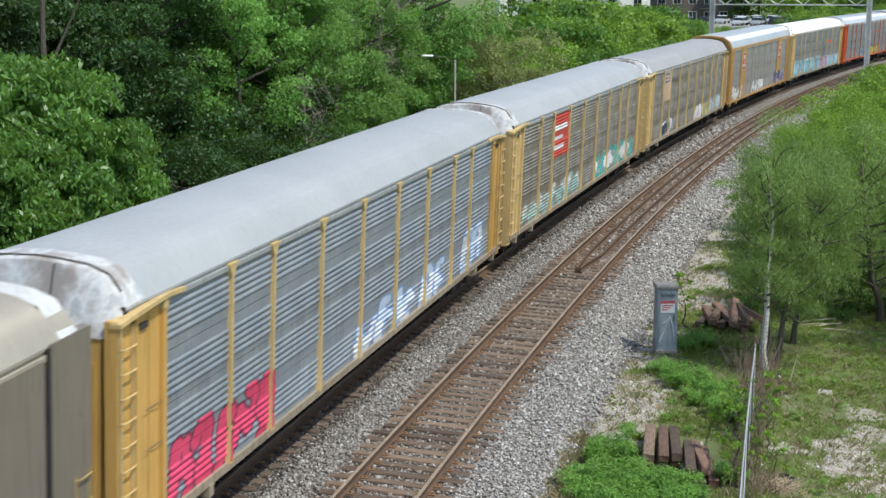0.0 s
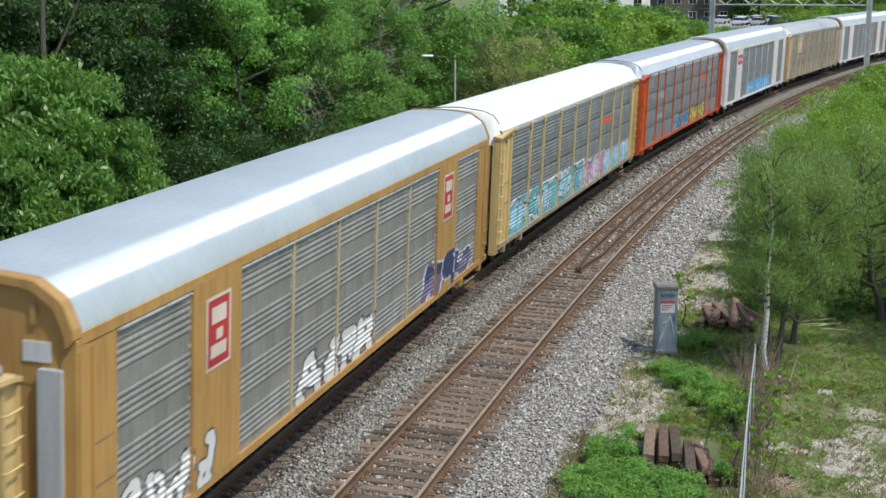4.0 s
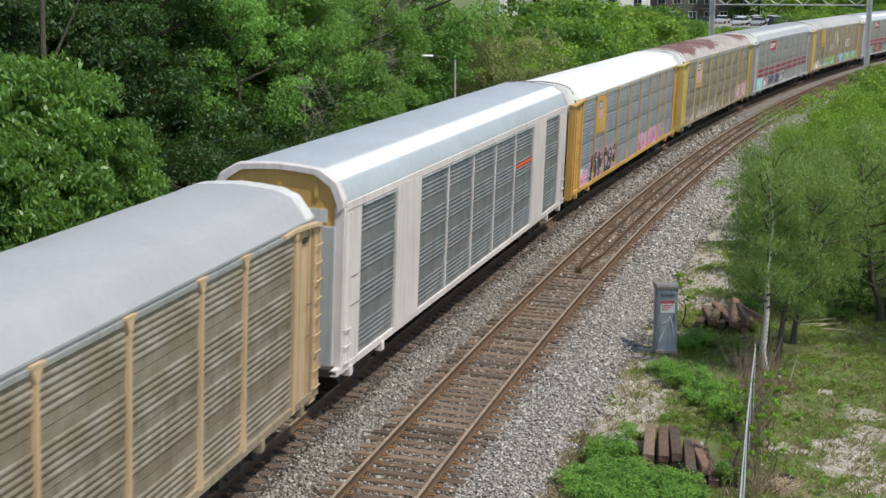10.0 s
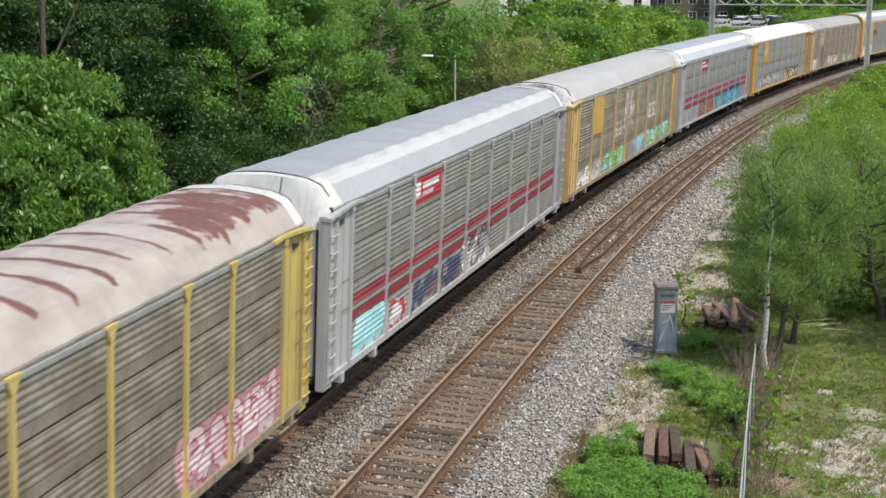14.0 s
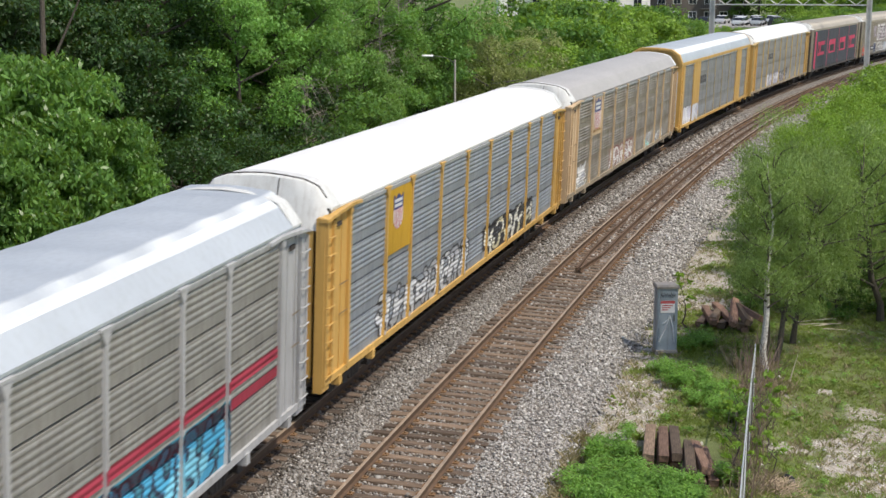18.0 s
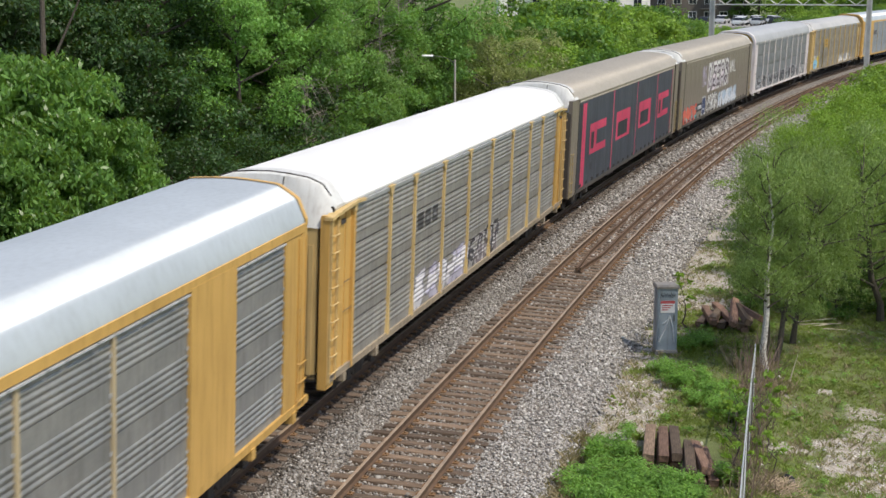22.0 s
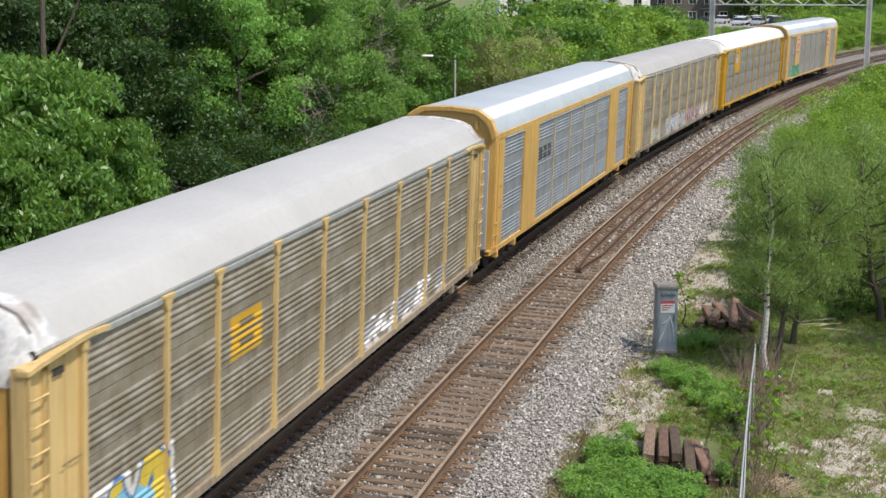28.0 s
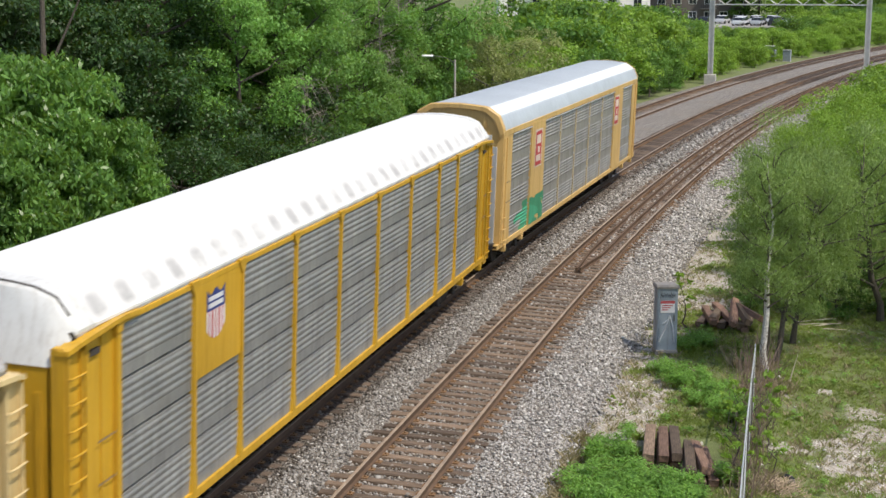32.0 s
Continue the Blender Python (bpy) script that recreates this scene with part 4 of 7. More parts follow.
def lay_paint(car, spec, name, label, test, colours, box, step=0.032):
    """Paint that follows the skin: test(u, z) gives the colour's number for each cell, -1 for none. One mesh a colour."""
    u0, z0, u1, z1 = box
    kind = spec.get("kind", "posts")
    rows = [r for r in skin_rows(kind, spec.get("ribs", "closed" if kind == "bands" else "group")) if r[1] >= z0 - 0.06 and r[3] <= z1 + 0.06]
    n = max(2, int((u1 - u0) / step))
    us = u0 + (u1 - u0) * (np.arange(n) + 0.5) / n
    du = (u1 - u0) / n
    edges = POSTS
    proud = np.zeros(n)
    if kind == "posts":
        for p in POSTS[1:-1]:
            proud = np.where(np.abs(us - p) < 0.045, SKIN + 0.002, proud)
    elif kind == "bands":
        for b in spec.get("band_bays", ()):
            proud = np.where((us > edges[b]) & (us < edges[b + 1]), 0.054, proud)
        for p in spec.get("slims", POSTS[3:-3]):
            proud = np.where(np.abs(us - p) < 0.057, SKIN - 0.028, proud)
    zs = np.array([(r[1] + r[3]) / 2 for r in rows])
    got = test(*np.meshgrid(us, zs))
    bins = [Geo() for _ in colours]
    for j, (d0, za, d1, zb) in enumerate(rows):
        k = 0
        line = got[j]
        while k < n:
            c = line[k]
            e = k + 1
            while e < n and line[e] == c and proud[e] == proud[k]:
                e += 1
            if c >= 0:
                flat = proud[k] > 0
                ya = -(HALF - SKIN - (0 if flat else d0)) - 0.004 - proud[k]
                yb = -(HALF - SKIN - (0 if flat else d1)) - 0.004 - proud[k]
                g = bins[c]
                i = len(g.v)
                ua, ub = us[0] - du / 2 + k * du, us[0] - du / 2 + e * du
                g.v += [(ua, ya, za), (ub, ya, za), (ub, yb, zb), (ua, yb, zb)]
                g.f.append((i, i + 1, i + 2, i + 3))
            k = e
    for g, c in zip(bins, colours):
        if g.f:
            part(name, g, spray(c), car, label, kind="stuff")


def word_paint(car, spec, word, box, colours, seed=0, fat=0.72, rim=0.26, slant=0.15, cloud=False):
    """Spray-painted letters: an inside of one or two colours and a rim; the last colour of a cloud lies behind them."""
    rng = random.Random("%s%d%s" % (word, seed, box))
    step = 4.5 if "?" in word and fat > 0.34 else 5.6
    shapes = [strokes(ch, rng, i * step) for i, ch in enumerate(word)]
    lines = [ln for sh in shapes for ln in sh]
    u0, z0, u1, z1 = box
    wide, high = len(word) * step + 5.0 - step, 6.0
    off = rng.uniform(0, 50)

    def test(u, z):
        x = (u - u0) / (u1 - u0) * wide
        y = (z - z0 + 0.04) / (z1 - z0) * high
        x = x - slant * (y - 3)
        wob = 0.12 * np.sin(x * 1.9 + off) + 0.1 * np.sin(y * 2.3 + x * 0.7 + off)
        d = nearest_line(x, y, lines) + wob
        two = np.sin(x * 0.55 + off) + 0.9 * np.sin(y * 0.9 + off * 2) > 0.35
        out = np.full(u.shape, -1)
        if cloud:
            out[d < fat + rim + 0.9 + 0.3 * np.sin(x * 1.1 + off)] = 3 if len(colours) > 3 else len(colours) - 1
        for sh in shapes:
            if sh:
                d = nearest_line(x, y, sh) + wob
                out[d < fat + rim] = 2 if len(colours) > 2 else 0
                out[d < fat] = 0
                if len(colours) > 1:
                    out[(d < fat) & two] = 1
        return out

    lay_paint(car, spec, "graffiti", "", test, colours, (u0 - 0.15, z0 - 0.05, u1 + 0.15, z1 + 0.05))


def rects(car, spec, name, label, items, colours):
    """Plain painted rectangles (u0, z0, u1, z1, colour); later ones cover earlier ones."""
    a = np.array([i[:4] for i in items])
    box = (a[:, 0].min(), a[:, 1].min(), a[:, 2].max(), a[:, 3].max())

    def test(u, z):
        out = np.full(u.shape, -1)
        for u0, z0, u1, z1, c in items:
            out[(u > u0) & (u < u1) & (z > z0) & (z < z1)] = c
        return out

    lay_paint(car, spec, name, label, test, colours, box, 0.04)


PLATE = box_mesh("sign_plate", -9.2, -7.2, -(HALF - 0.035), -(HALF - 0.07), 3.02, 4.66)


def shield(car, spec, mat, faded=False, small=False):
    """Backing plate with a striped shield: plain coloured shapes laid on it."""
    pl = part("sign_plate", PLATE, mat, car)
    um, zm, w, h = (-8.2, 3.96, 0.64, 0.62) if not small else (-8.35, 4.05, 0.40, 0.40)
    cols = ((40, 60, 130), (225, 225, 225), (190, 60, 60)) if not faded else ((60, 75, 130), (215, 190, 165), (200, 150, 125))
    bins = [Geo() for _ in cols]
    n = 30
    for i in range(n):
        u = um - w + 2 * w * (i + 0.5) / n
        x = (u - um) / w
        low = -1.15 + 0.5 * abs(x) ** 2.2
        high = 0.95 + 0.12 * math.cos(x * 6.0)
        cuts = [low, 0.12, 0.25, 0.45, 0.55, 0.75, high] if abs(x) < 0.8 else [low, 0.12, high]
        for k, (a, b) in enumerate(zip(cuts, cuts[1:])):
            c = (2 if int((x + 1) * 5.5) % 2 else 1) if k == 0 else (1 if k % 2 == 0 and abs(x) < 0.8 else 0)
            g = bins[c]
            j = len(g.v)
            hw = w / n
            y = -(HALF - 0.035) - 0.004
            g.v += [(u - hw, y, zm + a * h), (u + hw, y, zm + a * h), (u + hw, y, zm + b * h), (u - hw, y, zm + b * h)]
            g.f.append((j, j + 1, j + 2, j + 3))
    for g, c in zip(bins, cols):
        part("emblem", g, spray(c, 0.45), pl, kind="stuff")
    if not small and not faded:
        g = Geo()
        y = -(HALF - 0.035) - 0.004
        for k in range(9):
            u = -9.0 + 0.19 * k
            g.v += [(u, y, 3.17), (u + 0.13, y, 3.17), (u + 0.13, y, 3.27), (u, y, 3.27)]
            g.f.append(tuple(range(len(g.v) - 4, len(g.v))))
        part("lettering", g, spray((150, 110, 45)), pl, kind="stuff")


# ---- the cars, from the head of the train to its end ----
def tone(r, g, b, k=1.05):
    return tuple(min(0.88, c * k) for c in hexc(r, g, b))


def skin(name, r, g, b, grime=0.45, rough=0.45, metal=0.25, rust=0.0, dust=0.22):
    return paint(name, tone(r, g, b), rough, grime, (0.07, 0.055, 0.04), metal, True, rust, 0.18, dust)


def roof_paint(name, r, g, b, rough=0.45, metal=0.0, grime=0.25, k=0.92, drawn=0.0):
    """Roof sheets; drawn: the sheets' rolling marks spread the gloss along the car."""
    m = paint(name, tone(r, g, b, k), rough, grime, (0.12, 0.11, 0.10), metal, True, 0.0, 0.06)
    if drawn:
        nt = m.node_tree
        bs = nt.nodes["Principled BSDF"]
        vt = nt.nodes.new("ShaderNodeVectorTransform")
        vt.vector_type, vt.convert_from, vt.convert_to = "VECTOR", "OBJECT", "WORLD"
        vt.inputs[0].default_value = (1, 0, 0)
        nt.links.new(vt.outputs[0], bs.inputs["Tangent"])
        bs.inputs["Anisotropic"].default_value = drawn
    return m


SILVER = skin("weathered_silver", 131, 132, 131)
SILVER_BLUE = skin("bluish_silver", 136, 143, 151, 0.35)
BROWN_GREY = skin("grimy_brown_grey", 128, 119, 105, 0.6, dust=0.42)
TAN_GREY = skin("tan_grey", 134, 124, 106, 0.6, dust=0.42)
SLATE = skin("dark_galvanised", 116, 120, 122, 0.35)
GREY_BROWN = skin("dusty_grey", 139, 137, 132, 0.5)
BROWN = paint("brown_enamel", tone(119, 110, 99), 0.35, 0.3, (0.05, 0.04, 0.03), 0.0, True, 0.0, 0.08)
YELLOW = paint("strong_yellow", tone(200, 155, 36, 0.9), 0.4, 0.3, (0.10, 0.06, 0.02))
AMBER = paint("amber_yellow", tone(203, 162, 90, 0.94), 0.42, 0.35, (0.10, 0.06, 0.02))
PALE = paint("pale_yellow", tone(204, 176, 120, 0.95), 0.5, 0.4, (0.11, 0.08, 0.04))
TAN = paint("faded_tan", tone(202, 175, 140, 0.95), 0.5, 0.4, (0.11, 0.08, 0.05))
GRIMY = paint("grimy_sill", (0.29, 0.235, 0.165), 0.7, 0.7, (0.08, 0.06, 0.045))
ORANGE = paint("bright_orange", tone(192, 84, 36, 0.95), 0.4, 0.3, (0.09, 0.04, 0.02))
WHITE = paint("white_enamel", tone(213, 205, 203, 1.0), 0.45, 0.4, (0.22, 0.16, 0.13), dust=0.08)
SILVER_TRIM = paint("silver_trim", tone(172, 172, 173), 0.45, 0.45, (0.14, 0.12, 0.11), 0.05)
OCHRE = paint("dirty_ochre", tone(182, 140, 78, 0.9), 0.5, 0.5, (0.10, 0.06, 0.03))
SLIM_TAN = paint("pale_slim_post", tone(190, 172, 138, 0.9), 0.5, 0.4)
CREAM = paint("cream_paint", tone(214, 190, 138, 0.95), 0.5, 0.4, (0.11, 0.08, 0.05))
R_WHITE = roof_paint("white_roof", 238, 237, 234, 0.55, 0, 0.05, 0.84)
R_GREY = roof_paint("grey_roof", 171, 173, 175, 0.55, 0, 0.12, 0.88)
R_DULL = roof_paint("dull_grey_roof", 160, 159, 159, 0.6, 0, 0.15, 0.9)
R_LIGHT = roof_paint("light_grey_roof", 189, 188, 186, 0.55, 0, 0.1, 0.8)
R_WARM = roof_paint("warm_grey_roof", 167, 164, 161, 0.55, 0, 0.1)
R_BEIGE = roof_paint("beige_roof", 182, 173, 157, 0.42, 0.12, 0.15, 0.8, 0.85)
R_BLUE = roof_paint("galvanised_roof", 180, 187, 191, 0.55, 0.30, 0.16, 1.08, 0.92)
R_STEEL = roof_paint("steel_roof", 170, 174, 177, 0.55, 0.2, 0.18, 0.95, 0.85)
R_WAVY = roof_paint("wavy_galvanised_roof", 178, 184, 189, 0.5, 0.32, 0.14, 1.08, 0.9)



def torn_hood():
    """End plate with its white skin torn off in places, down to taupe primer and bare sheet."""
    m, nt, b = nodes_of("torn_hood")
    n = noise_tex(nt, coords(nt, (1.0, 1.0, 0.8)), 1.7, 4, 0.6)
    f = noise_tex(nt, coords(nt), 14, 4, 0.6)
    col = ramp(nt, n, (0.38, (0.30, 0.27, 0.25)), (0.46, (0.40, 0.38, 0.365)), (0.50, (0.46, 0.46, 0.46)), (0.57, (0.60, 0.60, 0.60)), (0.62, (0.42, 0.43, 0.44)))
    nt.links.new(mix(nt, ramp(nt, f, (0.5, g3(0)), (0.75, g3(0.2))), col, (0.2, 0.17, 0.14)), b.inputs["Base Color"])
    b.inputs["Roughness"].default_value = 0.6
    bump(nt, n, b, 0.5, 0.06)
    return m


TORN = torn_hood()


def rusty_roof():
    """White roof paint gone in broad rusty patches; towards the rear the rust keeps to the sheets' seams."""
    m, nt, b = nodes_of("rusty_roof")

    def calc(op, a, c):
        n = nt.nodes.new("ShaderNodeMath")
        n.operation = op
        for v, k in ((a, n.inputs[0]), (c, n.inputs[1])):
            if isinstance(v, (int, float)):
                k.default_value = v
            else:
                nt.links.new(v, k)
        return n.outputs[0]

    def span(v, a, c, d, e):
        n = nt.nodes.new("ShaderNodeMapRange")
        for k, q in (("From Min", a), ("From Max", c), ("To Min", d), ("To Max", e)):
            n.inputs[k].default_value = q
        nt.links.new(v, n.inputs["Value"])
        return n.outputs[0]

    sep = nt.nodes.new("ShaderNodeSeparateXYZ")
    nt.links.new(coords(nt), sep.inputs[0])
    n1 = noise_tex(nt, coords(nt, (0.35, 0.30, 0.6)), 1.3, 5, 0.62)
    n2 = noise_tex(nt, coords(nt, (3.2, 0.25, 0.25)), 1.0, 3, 0.5)
    wob = noise_tex(nt, coords(nt), 0.9, 2)
    seam = calc("FRACT", calc("ADD", calc("DIVIDE", sep.outputs[0], 1.15), calc("MULTIPLY", wob, 0.35)), 0.0)
    pulse = ramp(nt, seam, (0.30, g3(0)), (0.42, g3(1)), (0.55, g3(1)), (0.66, g3(0)))
    a = calc("ADD", n1, calc("MULTIPLY", n2, 0.35))
    worn = ramp(nt, span(sep.outputs[0], -13.3, 13.3, 0.0, 1.0), (0.53, g3(1)), (0.62, g3(0)), (0.76, g3(0)), (0.86, g3(0.8)))
    a = calc("ADD", a, span(worn, 0.0, 1.0, -0.17, 0.07))
    a = calc("ADD", a, calc("MULTIPLY", pulse, span(worn, 0.0, 1.0, 0.24, 0.05)))
    a = calc("ADD", a, span(sep.outputs[2], 4.95, 5.36, -0.30, 0.04))
    fine = noise_tex(nt, coords(nt), 9, 4)
    rust = ramp(nt, fine, (0.3, (0.130, 0.055, 0.041)), (0.7, (0.205, 0.092, 0.068)))
    pale = ramp(nt, noise_tex(nt, coords(nt, (0.5, 1, 1)), 2.2, 4), (0.3, (0.345, 0.29, 0.26)), (0.7, (0.46, 0.42, 0.385)))
    nt.links.new(mix(nt, ramp(nt, a, (0.655, g3(0)), (0.70, g3(1))), pale, rust), b.inputs["Base Color"])
    b.inputs["Roughness"].default_value = 0.55
    return m


R_RUST = rusty_roof()


def smudged_roof():
    """White roof with grey smudges along its shoulder, one beside each post or so."""
    m = roof_paint("smudged_white_roof", 238, 237, 234, 0.55, 0, 0.06, 0.86)
    nt = m.node_tree
    b = nt.nodes["Principled BSDF"]
    old = b.inputs["Base Color"].links[0].from_socket
    n1 = noise_tex(nt, coords(nt, (0.8, 0.5, 1.5)), 1.4, 3, 0.6)
    sep = nt.nodes.new("ShaderNodeSeparateXYZ")
    nt.links.new(coords(nt), sep.inputs[0])
    mr = nt.nodes.new("ShaderNodeMapRange")
    mr.inputs["From Min"].default_value, mr.inputs["From Max"].default_value = 4.85, 5.35
    nt.links.new(sep.outputs[2], mr.inputs["Value"])
    band = ramp(nt, mr.outputs[0], (0.0, g3(0.3)), (0.2, g3(1)), (0.6, g3(0.9)), (0.95, g3(0)))
    step = nt.nodes.new("ShaderNodeMath")
    step.operation = "DIVIDE"
    step.inputs[1].default_value = 0.92
    nt.links.new(sep.outputs[0], step.inputs[0])
    fr = nt.nodes.new("ShaderNodeMath")
    fr.operation = "FRACT"
    nt.links.new(step.outputs[0], fr.inputs[0])
    spots = ramp(nt, fr.outputs[0], (0.08, g3(0)), (0.36, g3(1)), (0.62, g3(1)), (0.92, g3(0)))
    worn = ramp(nt, n1, (0.36, g3(0.5)), (0.58, g3(1)))
    fac = mix(nt, 1.0, mix(nt, 1.0, band, spots, "MULTIPLY"), worn, "MULTIPLY")
    nt.links.new(mix(nt, fac, old, (0.38, 0.37, 0.365)), b.inputs["Base Color"])
    return m


R_SMUDGED = smudged_roof()


def words(*items):
    """Graffiti on a car: (word, box, colours, more)."""
    def deco(car, spec):
        for i, (w, box, cols, *more) in enumerate(items):
            word_paint(car, spec, w, box, cols, i, **(more[0] if more else {}))
    return deco


def blocks(name, label, items, colours):
    return lambda car, spec: rects(car, spec, name, label, items, colours)


def badge(mat, faded=False, small=False):
    return lambda car, spec: shield(car, spec, mat, faded, small)


WH, BK, GY = (222, 220, 216), (38, 36, 38), (150, 150, 152)
TEAL, BLUE, SKY, PINK, ROSE, GREEN, LIME, REDD, YEL, NAVY, LAV, MINT = (96, 190, 190), (60, 110, 170), (130, 190, 215), (222, 70, 110), (226, 150, 178), (50, 140, 100), (150, 195, 100), (180, 50, 52), (215, 190, 70), (45, 62, 100), (190, 180, 205), (150, 215, 205)
THIN = dict(fat=0.34, rim=0.0, slant=0.25)
CLOUD = dict(cloud=True)


def stripes(z):
    return [(-12.0, z, 12.0, z + 0.24, 0), (-12.0, z - 0.42, 12.0, z - 0.16, 0)]


def logo_sign(u0, u1, z0, z1, back, bars):
    """A plain coloured sign with light bars for its lettering."""
    it = [(u0, z0, u1, z1, 0)]
    for a, b, c, d in bars:
        it.append((u0 + (u1 - u0) * a, z0 + (z1 - z0) * b, u0 + (u1 - u0) * c, z0 + (z1 - z0) * d, 1))
    return blocks("sign", "", it, (back, (225, 222, 220)))


def band_emblem(u, z0, z1, red=(186, 48, 52)):
    return blocks("emblem", "", [(u - 0.55, z0, u + 0.55, z1, 1), (u - 0.47, z0 + 0.07, u + 0.47, z1 - 0.07, 0), (u - 0.34, z0 + 0.2, u + 0.34, z0 + 0.42, 1), (u - 0.3, z1 - 0.5, u + 0.34, z1 - 0.2, 1), (u - 0.12, z0 + 0.5, u + 0.2, z1 - 0.62, 1)], (red, (222, 205, 190)))


